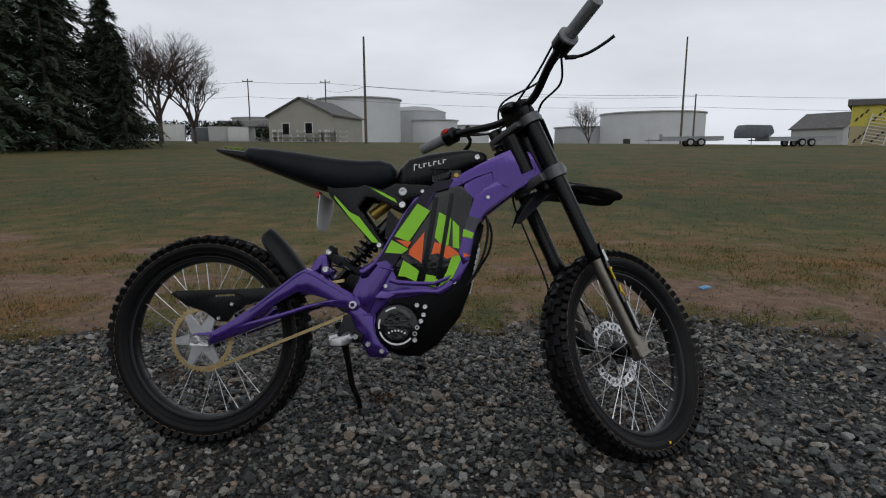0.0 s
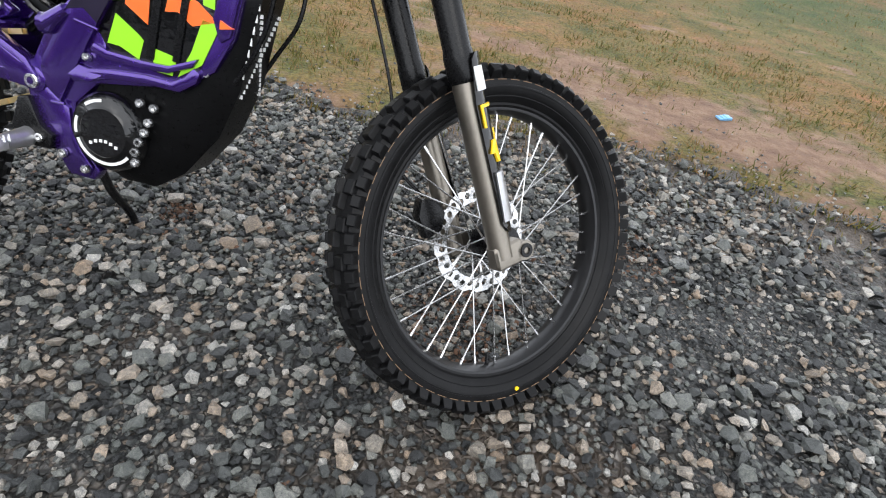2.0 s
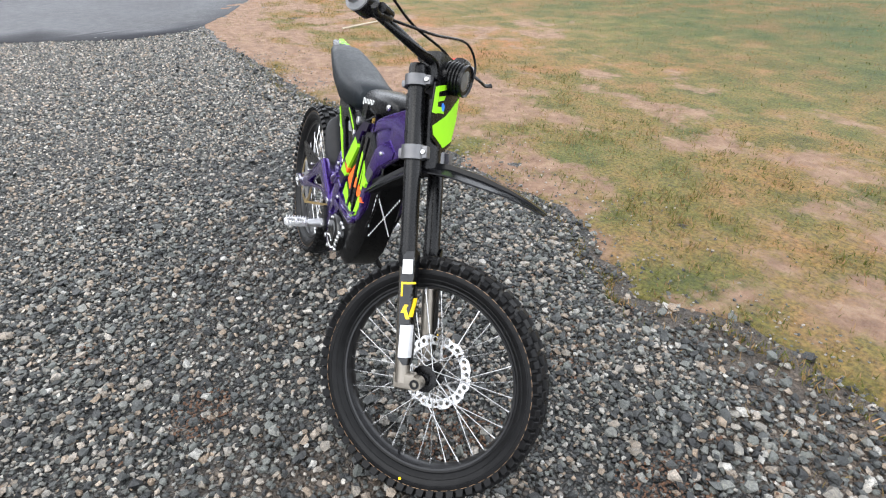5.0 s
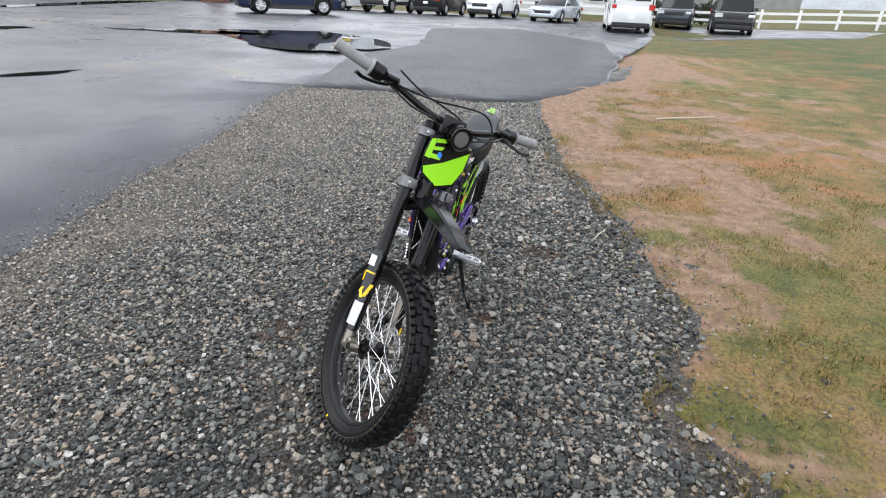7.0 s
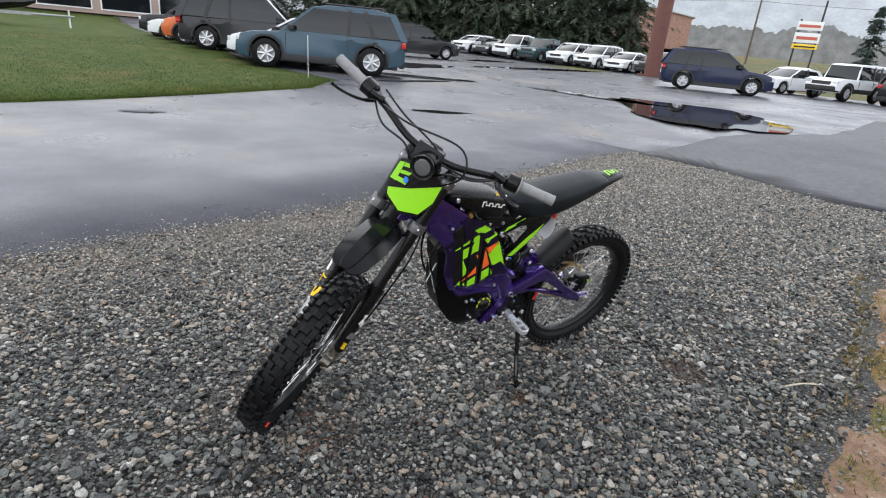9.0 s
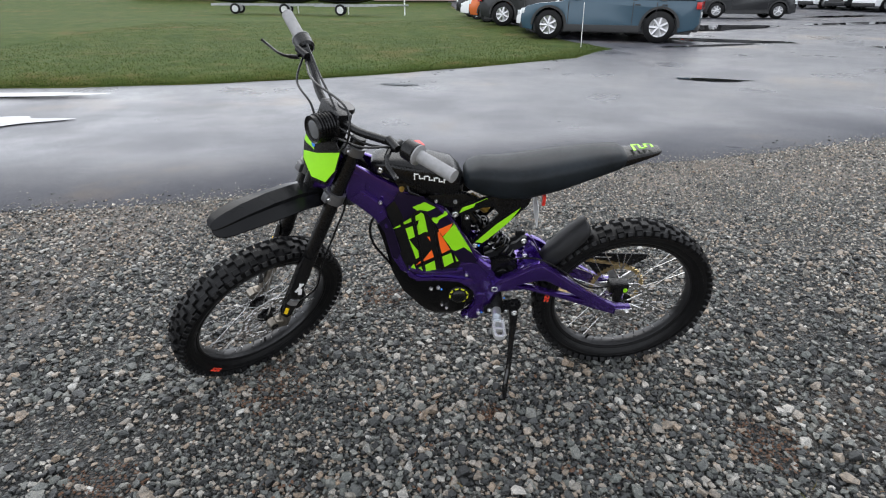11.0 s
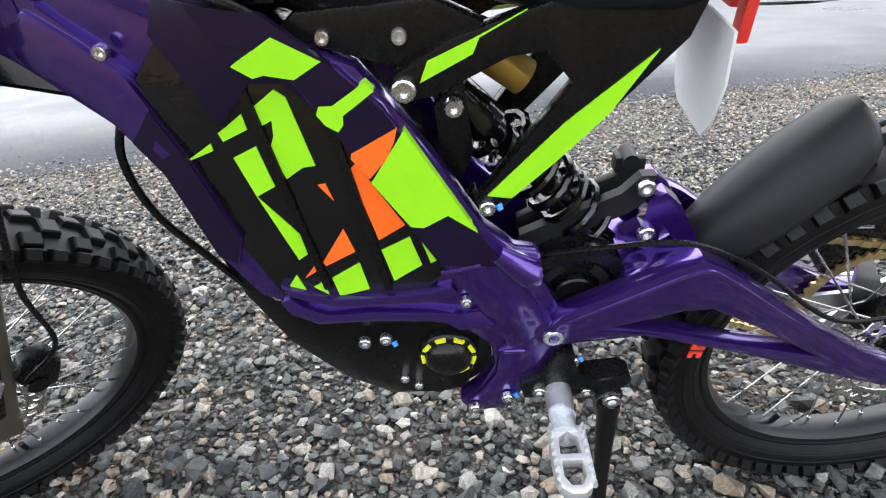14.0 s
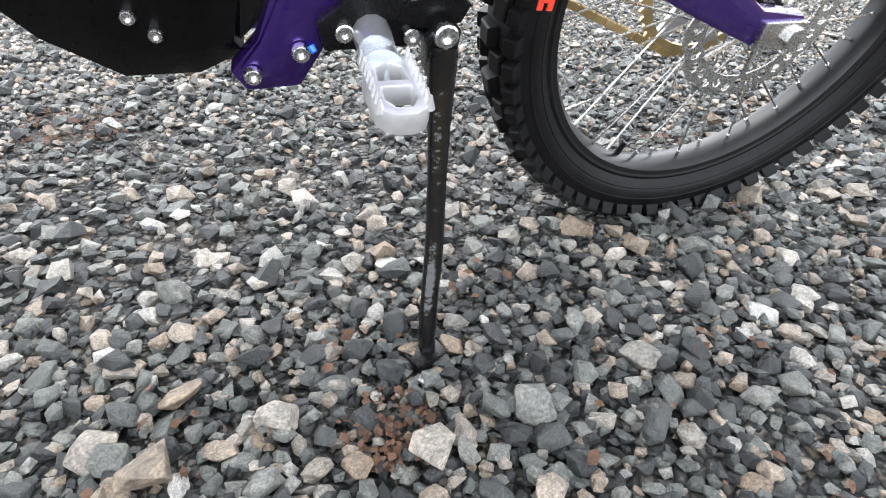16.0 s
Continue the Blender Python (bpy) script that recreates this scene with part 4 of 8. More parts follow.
# marks on the tyres
for xf, R, y, a, mat, ln in ((FW, 0.312, -0.0425, -1.75, M_YELLOW, 0.008), (FW, 0.312, 0.0425, -1.02, M_TYRERED, 0.034), (RW, 0.320, 0.0425, 0.12, M_TYRERED, 0.042)):
    rr = R - 0.043
    for k in range(3 if ln > 0.02 else 1):
        aa = a + (k - 1) * 0.055 if ln > 0.02 else a
        m = Matrix.Rotation(-aa, 4, "Y")
        b2 = bmesh.new()
        if ln > 0.02:
            box(b2, rr - 0.010, -0.001, -0.0055, rr - 0.004, 0.001, 0.0055)
            box(b2, rr + 0.001, -0.001, -0.0055, rr + 0.007, 0.001, 0.0055)
            box(b2, rr - 0.006, -0.001, -0.0055 if k else 0.002, rr + 0.003, 0.001, 0.0000 if k else 0.0055)
        else:
            disc_cyl(b2, (rr, 0, 0), 0.004, -0.001, 0.001, 12)
        bmesh.ops.transform(b2, matrix=Matrix.Translation((0, y, 0)) @ m, verts=b2.verts)
        part("sidewall_mark", b2, mat, front_wheel if xf is FW else rear_wheel, "", xf)

# ---- main frame: two purple side plates with a battery window ----
OUTER = [(0.995, 0.842), (0.945, 0.905), (0.900, 0.885), (0.827, 0.846), (0.750, 0.803), (0.685, 0.766), (0.640, 0.745), (0.608, 0.700), (0.573, 0.640),
         (0.540, 0.580), (0.510, 0.548), (0.484, 0.540), (0.480, 0.505), (0.455, 0.455), (0.445, 0.424), (0.448, 0.396), (0.475, 0.345), (0.494, 0.312), (0.515, 0.279),
         (0.562, 0.277), (0.574, 0.296), (0.548, 0.325), (0.530, 0.370), (0.534, 0.406), (0.574, 0.446), (0.655, 0.458), (0.722, 0.470), (0.776, 0.505), (0.803, 0.560),
         (0.822, 0.660), (0.850, 0.705), (0.915, 0.755), (0.987, 0.806)]
WINDOW = [(0.700, 0.745), (0.668, 0.700), (0.645, 0.655), (0.612, 0.590), (0.585, 0.545), (0.592, 0.505), (0.660, 0.501), (0.705, 0.502), (0.745, 0.520), (0.768, 0.580),
          (0.790, 0.675), (0.806, 0.722), (0.815, 0.750), (0.843, 0.776), (0.870, 0.800), (0.866, 0.824), (0.820, 0.806), (0.765, 0.776), (0.725, 0.758)]
SPAR = [(0.704, 0.764), (0.668, 0.700), (0.645, 0.655), (0.612, 0.590), (0.585, 0.545), (0.540, 0.461), (0.512, 0.405), (0.470, 0.437), (0.483, 0.470), (0.521, 0.539), (0.550, 0.586), (0.587, 0.652), (0.622, 0.715), (0.652, 0.748)]
RAIL_TOP = [(0.752, 0.522), (0.742, 0.506), (0.702, 0.489), (0.659, 0.487), (0.598, 0.489), (0.567, 0.497), (0.575, 0.512), (0.598, 0.504), (0.659, 0.5005), (0.702, 0.5015), (0.738, 0.516)]
RAIL_LOW = [(0.757, 0.500), (0.750, 0.482), (0.722, 0.463), (0.664, 0.464), (0.601, 0.459), (0.536, 0.442), (0.530, 0.452), (0.549, 0.467), (0.601, 0.475), (0.664, 0.480), (0.708, 0.478), (0.730, 0.490), (0.744, 0.507)]
FOOT = [(0.512, 0.405), (0.526, 0.397), (0.529, 0.359), (0.546, 0.325), (0.565, 0.302), (0.556, 0.284), (0.518, 0.286), (0.500, 0.314), (0.481, 0.350), (0.455, 0.398), (0.452, 0.424), (0.470, 0.437)]
CHEEK = [(0.880, 0.850), (0.938, 0.886), (0.972, 0.838), (0.968, 0.815), (0.912, 0.778), (0.884, 0.790)]
DOWN_SPAR = [(0.880, 0.798), (0.846, 0.774), (0.817, 0.748), (0.808, 0.722), (0.792, 0.675), (0.771, 0.585), (0.784, 0.550), (0.801, 0.562), (0.820, 0.660), (0.848, 0.706), (0.905, 0.752), (0.910, 0.775)]
SWING_O = [(-0.020, 0.326), (-0.012, 0.338), (0.045, 0.345), (0.105, 0.380), (0.165, 0.418), (0.235, 0.474), (0.296, 0.520), (0.325, 0.535), (0.350, 0.527), (0.400, 0.497), (0.460, 0.466),
           (0.478, 0.440), (0.468, 0.416), (0.445, 0.418), (0.365, 0.425), (0.233, 0.380), (0.124, 0.335), (0.030, 0.300), (-0.012, 0.300)]
SWING_H = [(0.165, 0.378), (0.235, 0.425), (0.300, 0.463), (0.330, 0.462), (0.395, 0.443), (0.330, 0.428), (0.250, 0.402)]
frame_parts = []


def taper(bm):
    """The frame's sides draw together towards the steering head."""
    for v in bm.verts:
        v.co.y *= 1 - 0.42 * smooth01(0.78, 0.96, v.co.x)


for sgn in (-1, 1):
    bm = bmesh.new()
    prism(bm, OUTER, sgn * 0.046, sgn * 0.0685, [WINDOW], bevel=0.005)
    taper(bm)
    fp_ = part("frame_plate", bm, M_PURPLE, BIKE, "metallic purple cast frame side")
    frame_parts.append(fp_)
    # raised members of the casting, with the pockets between them
    for nm, shape, y0, y1, bev in (("rear_spar", SPAR, 0.060, 0.0768, 0.004), ("upper_rail", RAIL_TOP, 0.060, 0.0765, 0.004), ("lower_rail", RAIL_LOW, 0.060, 0.0775, 0.006), ("pivot_plate", FOOT, 0.060, 0.0748, 0.004), ("head_cheek", CHEEK, 0.060, 0.0720, 0.003), ("down_spar", DOWN_SPAR, 0.060, 0.0740, 0.005)):
        bm = bmesh.new()
        prism(bm, shape, sgn * y0, sgn * y1, bevel=bev)
        taper(bm)
        part(nm, bm, M_PURPLE, fp_)
    bm = bmesh.new()
    prism(bm, [(0.790, 0.700), (0.812, 0.745), (0.843, 0.772), (0.878, 0.797), (0.872, 0.830), (0.820, 0.811), (0.786, 0.792), (0.780, 0.745)], sgn * 0.048, sgn * 0.0620, bevel=0.002)
    taper(bm)
    part("head_web", bm, M_PURPLE, fp_, "purple web of the casting behind the steering head")
    bm = bmesh.new()
    tube(bm, [(0.487, sgn * 0.072, 0.524), (0.500, sgn * 0.073, 0.525), (0.53, sgn * 0.074, 0.553)], [0.017, 0.017, 0.010], 10)
    part("bolt_boss", bm, M_PURPLE, fp_)
    bm = bmesh.new()
    lathe(bm, [(0, sgn * 0.066), (0.021, sgn * 0.066), (0.021, sgn * 0.0770), (0.016, sgn * 0.0785), (0, sgn * 0.0785)], (0.466, 0, 0.432), 24, closed=False)
    part("pivot_boss", bm, M_PURPLE, fp_)
    for p0, p1 in (((0.520, 0.403), (0.496, 0.402)), ((0.585, 0.532), (0.545, 0.540))):
        bm = bmesh.new()
        tube(bm, [(p0[0], sgn * 0.0765, p0[1]), (p1[0], sgn * 0.0765, p1[1])], 0.0026, 8)
        part("frame_rib", bm, M_PURPLE, fp_)
    bm = bmesh.new()
    prism(bm, [(0.592, 0.464), (0.569, 0.449), (0.530, 0.453), (0.547, 0.472)], sgn * 0.070, sgn * 0.0815, bevel=0.0015)
    for v in bm.verts:
        if abs(v.co.y) > 0.078:
            v.co.y -= sgn * 0.006 * smooth01(0.452, 0.470, v.co.z)
    part("rail_wedge", bm, M_PURPLE, fp_)
    bm = bmesh.new()
    prism(bm, SWING_O, sgn * 0.058, sgn * 0.084, [SWING_H], bevel=0.012)
    sw = part("swingarm_side", bm, M_PURPLE, BIKE, "metallic purple forged swingarm beam")
    bm = bmesh.new()
    tube(bm, smooth_path([(0.452, sgn * 0.0835, 0.456), (0.395, sgn * 0.0840, 0.487), (0.330, sgn * 0.0840, 0.521), (0.300, sgn * 0.0840, 0.512), (0.235, sgn * 0.0840, 0.462), (0.160, sgn * 0.0838, 0.405)], 5), 0.0022, 8)
    part("swingarm_rib", bm, M_PURPLE, sw)
    bm = bmesh.new()
    box(bm, -0.016, sgn * 0.083, 0.303, 0.042, sgn * 0.091, 0.334, 0.003)
    part("chain_adjuster", bm, M_STEEL, sw, "bright steel chain adjuster block")
    bm = bmesh.new()
    tube(bm, [(0.0, sgn * 0.045, 0.319), (0.0, sgn * 0.098, 0.319)], 0.0115, 6)
    part("axle_nut", bm, M_STEEL, sw)
    for at, r in (((0.466, 0.430), 0.0125), ((0.494, 0.525), 0.0105), ((0.555, 0.299), 0.0075), ((0.653, 0.432), 0.0075), ((0.677, 0.428), 0.0075), ((0.561, 0.486), 0.0065), ((0.441, 0.384), 0.0085),
                  ((0.470, 0.334), 0.0085), ((0.514, 0.318), 0.008), ((0.822, 0.868), 0.0085), ((0.826, 0.768) if sgn > 0 else (0.855, 0.748), 0.006)):
        bolt(fp_, (at[0], sgn * (0.0765 if at[0] < 0.56 else 0.0705 if at[0] < 0.8 else 0.071 * (1 - 0.42 * smooth01(0.78, 0.96, at[0])) if at[1] < 0.85 else 0.052), at[1]), r, sgn, h=0.008)
for x, z in ((0.440, 0.386), (0.469, 0.337), (0.513, 0.321), (0.652, 0.429), (0.537, 0.612)):
    bm = bmesh.new()
    tube(bm, [(x - 0.008, 0.0765, z + 0.001), (x - 0.0105, 0.0800, z - 0.003)], [0.0035, 0.0028], 7)
    part("thread_sealant", bm, M_BLUE, frame_parts[1], "smear of blue thread sealant")
bm = bmesh.new()
box(bm, 0.300, -0.06, 0.455, 0.395, 0.06, 0.508, 0.012)
part("swingarm_bridge", bm, M_PURPLE, BIKE, "metallic purple swingarm cross piece")
bm = bmesh.new()
for sgn in (-1, 1):
    prism(bm, [(0.300, 0.500), (0.345, 0.497), (0.380, 0.515), (0.393, 0.528), (0.374, 0.540), (0.372, 0.572), (0.356, 0.582), (0.338, 0.566), (0.312, 0.520)], sgn * 0.012, sgn * 0.030,
          [[(0.332, 0.513), (0.352, 0.516), (0.354, 0.545)]], bevel=0.004)
part("linkage_mount", bm, M_PURPLE, BIKE, "metallic purple shock linkage bracket")
bm = bmesh.new()
prism(bm, [(0.885, 0.865), (0.94, 0.905), (0.985, 0.885), (1.03, 0.80), (0.99, 0.795), (0.93, 0.765), (0.890, 0.785)], -0.036, 0.036, bevel=0.010)
part("frame_gusset", bm, M_PURPLE, BIKE)
# plain black block added to fill the dark opening between the beams
bm = bmesh.new()
prism(bm, [(0.690, 0.740), (0.765, 0.785), (0.868, 0.832), (0.880, 0.800), (0.825, 0.745), (0.800, 0.690)], -0.044, 0.044, bevel=0.008)
taper(bm)
part("frame_infill", bm, M_BLACK, BIKE, "black block filling the opening between the frame beams")
for sgn, shape, mat, nm in ((1, [(0.809, 0.720), (0.793, 0.675), (0.773, 0.585), (0.785, 0.556), (0.800, 0.566), (0.819, 0.660), (0.836, 0.690)], M_DARKPURPLE, "dark_decal"), (-1, [(0.798, 0.693), (0.832, 0.684), (0.818, 0.648), (0.789, 0.655)], M_SLATE, "grey_decal")):
    bm = bmesh.new()
    prism(bm, shape, sgn * 0.0700, sgn * 0.0746)
    taper(bm)
    part(nm, bm, mat, frame_parts[0 if sgn < 0 else 1])
bm = bmesh.new()
tube(bm, [(1.035, 0, 0.775), (0.97, 0, 0.935)], 0.031, 20)
part("head_tube", bm, M_BLACK, BIKE, "black steering head")

# ---- battery, motor, belly ----
bm = bmesh.new()
prism(bm, [(0.69, 0.757), (0.645, 0.715), (0.585, 0.635), (0.57, 0.58), (0.572, 0.53), (0.605, 0.494), (0.70, 0.478), (0.755, 0.50), (0.782, 0.58), (0.805, 0.69), (0.812, 0.745), (0.78, 0.78), (0.73, 0.782)],
      -0.069, 0.069, bevel=0.006)
battery = part("battery_cover", bm, M_GLOSSBLACK, BIKE, "gloss black battery cover with angular decals")
for sgn in (-1, 1):
    for p0, p1, w in (((0.703, 0.748), (0.668, 0.505), 0.0070), ((0.750, 0.758), (0.712, 0.508), 0.0060)) if sgn < 0 else (((0.668, 0.700), (0.641, 0.506), 0.0048), ((0.731, 0.735), (0.703, 0.512), 0.0042)):
        bm = bmesh.new()
        v = Vector((p1[0] - p0[0], 0, p1[1] - p0[1])).normalized()
        n = Vector((-v.z, 0, v.x)) * w
        a, b = Vector((p0[0], 0, p0[1])), Vector((p1[0], 0, p1[1]))
        prism(bm, [((q).x, (q).z) for q in (a - n, a + n, b + n, b - n)], sgn * 0.066, sgn * 0.0728, bevel=0.002)
        part("cover_rib", bm, M_BLACK, battery)
LIME_L = [
    [(0.696, 0.774), (0.663, 0.754), (0.686, 0.741), (0.708, 0.746), (0.717, 0.744), (0.731, 0.754)], [(0.737, 0.712), (0.736, 0.698), (0.759, 0.688), (0.761, 0.696)],
    [(0.706, 0.731), (0.698, 0.724), (0.687, 0.660), (0.698, 0.659), (0.715, 0.648), (0.722, 0.678), (0.716, 0.691), (0.714, 0.705), (0.726, 0.699), (0.728, 0.716)],
    [(0.733, 0.682), (0.727, 0.641), (0.746, 0.631), (0.755, 0.672)], [(0.746, 0.631), (0.717, 0.585), (0.715, 0.560), (0.725, 0.553)],
    [(0.633, 0.736), (0.627, 0.728), (0.654, 0.709), (0.655, 0.701), (0.660, 0.695), (0.669, 0.701), (0.675, 0.711), (0.672, 0.718), (0.661, 0.718)],
    [(0.607, 0.693), (0.548, 0.582), (0.575, 0.604), (0.598, 0.591), (0.610, 0.593), (0.640, 0.644)], [(0.666, 0.545), (0.661, 0.508), (0.693, 0.500), (0.697, 0.526)],
    [(0.613, 0.575), (0.604, 0.538), (0.634, 0.518), (0.642, 0.560)], [(0.602, 0.568), (0.589, 0.543), (0.595, 0.540)], [(0.732, 0.533), (0.725, 0.505), (0.749, 0.509)],
    [(0.707, 0.521), (0.704, 0.503), (0.718, 0.515)], [(0.770, 0.687), (0.770, 0.680), (0.798, 0.670)]]
ORANGE_L = [[(0.612, 0.696), (0.616, 0.683), (0.624, 0.667), (0.641, 0.648), (0.654, 0.669), (0.653, 0.674)], [(0.659, 0.654), (0.652, 0.660), (0.616, 0.590), (0.643, 0.573), (0.648, 0.598)],
            [(0.689, 0.640), (0.682, 0.641), (0.678, 0.622)], [(0.675, 0.589), (0.668, 0.560), (0.700, 0.543), (0.702, 0.548)], [(0.710, 0.546), (0.709, 0.538), (0.724, 0.528)]]
LIME_R = [[(0.584, 0.631), (0.650, 0.727), (0.687, 0.706), (0.626, 0.615)], [(0.557, 0.583), (0.576, 0.620), (0.626, 0.594), (0.607, 0.580)],
          [(0.701, 0.629), (0.713, 0.704), (0.749, 0.684), (0.742, 0.609), (0.729, 0.599)], [(0.753, 0.681), (0.772, 0.662), (0.773, 0.597), (0.754, 0.601)],
          [(0.595, 0.515), (0.610, 0.562), (0.648, 0.538), (0.657, 0.530), (0.649, 0.500), (0.616, 0.514)], [(0.671, 0.488), (0.676, 0.522), (0.714, 0.515), (0.706, 0.486)],
          [(0.715, 0.486), (0.738, 0.531), (0.754, 0.580), (0.783, 0.576), (0.755, 0.512)], [(0.785, 0.654), (0.815, 0.642), (0.810, 0.626), (0.782, 0.632)]]
ORANGE_R = [[(0.589, 0.621), (0.634, 0.615), (0.623, 0.598)], [(0.628, 0.592), (0.671, 0.645), (0.664, 0.555), (0.626, 0.579)],
            [(0.692, 0.580), (0.701, 0.616), (0.745, 0.604), (0.778, 0.580), (0.738, 0.567), (0.713, 0.583)], [(0.786, 0.585), (0.806, 0.576), (0.786, 0.572)]]
for sgn, groups in ((1, ((LIME_L, M_LIME, "lime_decal"), (ORANGE_L, M_ORANGE, "orange_decal"))), (-1, ((LIME_R, M_LIME, "lime_decal"), (ORANGE_R, M_ORANGE, "orange_decal")))):
    bm = bmesh.new()
    prism(bm, [(0.530, 0.553), (0.551, 0.584), (0.588, 0.650), (0.623, 0.713), (0.655, 0.748), (0.700, 0.790), (0.752, 0.800), (0.738, 0.772), (0.700, 0.762), (0.667, 0.702), (0.644, 0.656), (0.611, 0.591), (0.583, 0.542), (0.560, 0.560)], sgn * 0.0705, sgn * 0.0772)
    part("dark_decal", bm, M_DARKPURPLE, frame_parts[0 if sgn < 0 else 1], "dark purple vinyl decal over the beam")
    if sgn > 0:
        bm = bmesh.new()
        prism(bm, [(0.547, 0.580), (0.600, 0.588), (0.583, 0.545), (0.566, 0.540), (0.522, 0.537)], 0.0705, 0.0775)
        part("dark_decal", bm, M_DARKPURPLE, frame_parts[1], "dark purple vinyl decal on the rear spar")
        bm = bmesh.new()
        prism(bm, [(0.772, 0.806), (0.717, 0.792), (0.665, 0.756), (0.650, 0.742), (0.669, 0.701), (0.675, 0.711), (0.697, 0.736), (0.723, 0.738), (0.756, 0.701), (0.770, 0.741), (0.786, 0.780)], 0.0600, 0.0735, bevel=0.002)
        part("beam_cover", bm, M_DARKPURPLE, frame_parts[1], "dark purple panel closing the upper corner of the frame")
    for shapes, mat, nm in groups:
        for sh in shapes:
            bm = bmesh.new()
            cx, cz = sum(p[0] for p in sh) / len(sh), sum(p[1] for p in sh) / len(sh)
            prism(bm, sh, sgn * 0.0680, sgn * (0.0702 if inside(WINDOW, cx, cz) else 0.0778))
            part(nm, bm, mat, battery)
bm = bmesh.new()
lathe(bm, [(0, -0.090), (0.040, -0.090), (0.044, -0.086), (0.060, -0.084), (0.066, -0.076), (0.066, 0.050), (0, 0.050)], (0.598, 0, 0.372), 40, closed=False)
motor = part("motor", bm, M_GLOSSBLACK, BIKE, "round black electric motor")
for a0, a1 in ((200, 320), (95, 130), (160, 190)):
    bm = bmesh.new()
    pts = [(0.598 + 0.050 * math.cos(radians(a)), 0.372 + 0.050 * math.sin(radians(a))) for a in np.linspace(a0, a1, 14)]
    pts += [(0.598 + 0.055 * math.cos(radians(a)), 0.372 + 0.055 * math.sin(radians(a))) for a in np.linspace(a1, a0, 14)]
    prism(bm, pts, -0.083, -0.0862)
    part("motor_mark", bm, M_WHITE, motor)
bm = bmesh.new()
for k in range(6):
    box(bm, 0.574 + 0.009 * k, -0.0905, 0.351 - 0.0018 * (k - 2.5) ** 2 * 0.6 + 0.006, 0.579 + 0.009 * k, -0.092, 0.356 - 0.0018 * (k - 2.5) ** 2 * 0.6 + 0.006)
part("motor_lettering", bm, M_WHITE, motor)
for k in range(7):
    a = radians(-5 + 40 * k)
    bm = bmesh.new()
    pts = [(0.584 + r * math.cos(a + d), 0.394 + r * math.sin(a + d)) for r, d in ((0.028, -0.20), (0.0325, -0.20), (0.0325, 0.20), (0.028, 0.20))]
    prism(bm, pts, 0.060, 0.0745)
    part("motor_mark", bm, M_MOTORMARK, motor)
bm = bmesh.new()
lathe(bm, [(0, 0.055), (0.035, 0.055), (0.035, 0.068), (0.033, 0.071), (0.027, 0.073), (0.025, 0.080), (0.018, 0.086), (0, 0.088)], (0.584, 0, 0.394), 36, closed=False)
part("motor_cap", bm, M_BLACK, motor)
for k in range(5):
    bolt(motor, (0.668 + 0.006 * math.cos(k * 1.1) - 0.004 * k, -0.080, 0.405 - 0.018 * k), 0.0075, -1, h=0.008)
bm = bmesh.new()
KEEL = [(0.560, 0.300), (0.600, 0.282), (0.660, 0.282), (0.713, 0.318), (0.773, 0.395), (0.806, 0.480), (0.826, 0.593), (0.843, 0.668), (0.820, 0.690), (0.800, 0.600), (0.770, 0.520), (0.700, 0.470), (0.580, 0.455), (0.545, 0.400)]
FLANK = [(0.566, 0.322), (0.600, 0.312), (0.645, 0.320), (0.684, 0.358), (0.735, 0.430), (0.772, 0.505), (0.797, 0.595), (0.820, 0.655), (0.818, 0.672), (0.800, 0.600), (0.770, 0.520), (0.700, 0.470), (0.580, 0.455), (0.548, 0.400)]
loft(bm, [[(x, y, z) for x, z in ring] for y, ring in ((-0.063, FLANK), (-0.040, KEEL), (-0.034, KEEL), (0.034, KEEL), (0.040, KEEL), (0.063, FLANK))])
bmesh.ops.triangulate(bm, faces=[f_ for f_ in bm.faces if len(f_.verts) > 4])
belly = part("belly_guard", bm, M_BELLY, BIKE, "black plastic belly and radiator guard")
for sgn in (-1, 1):
    for at in ((0.770, 0.500), (0.797, 0.580), (0.650, 0.345), (0.634, 0.330)):
        bolt(belly, (at[0] - 0.01, sgn * 0.062, at[1]), 0.006, sgn, h=0.006)
    bm = bmesh.new()
    tube(bm, smooth_path([(0.840, sgn * 0.045, 0.72), (0.855 + 0.010 * max(0, sgn), sgn * 0.046, 0.665), (0.848 + 0.012 * max(0, sgn), sgn * 0.044, 0.60), (0.826, sgn * 0.044, 0.54), (0.796, sgn * 0.044, 0.49)]), 0.004, 8)
    part("cable", bm, M_BLACK, belly)
# dashed cross printed on the front of the guard
bm = bmesh.new()
for k in range(16):
    for sgn in (-1, 1):
        u = (k - 7.5) / 7.5
        p = Vector((0.790 + 0.026 * (k / 15), sgn * 0.032 * u, 0.47 + 0.13 * k / 15))
        box(bm, p.x + 0.008, p.y - 0.0012, p.z - 0.003, p.x + 0.0160, p.y + 0.0012, p.z + 0.003)
part("dashed_print", bm, M_WHITE, belly)
bm = bmesh.new()
for k in range(7):
    box(bm, 0.808 + 0.0032 * k, -0.0395, 0.50 + 0.018 * k, 0.811 + 0.0032 * k, -0.0412, 0.512 + 0.018 * k)
    box(bm, 0.796 + 0.0032 * k, -0.0395, 0.505 + 0.018 * k, 0.802 + 0.0032 * k, -0.0412, 0.5075 + 0.018 * k)
part("side_print", bm, M_WHITE, belly)

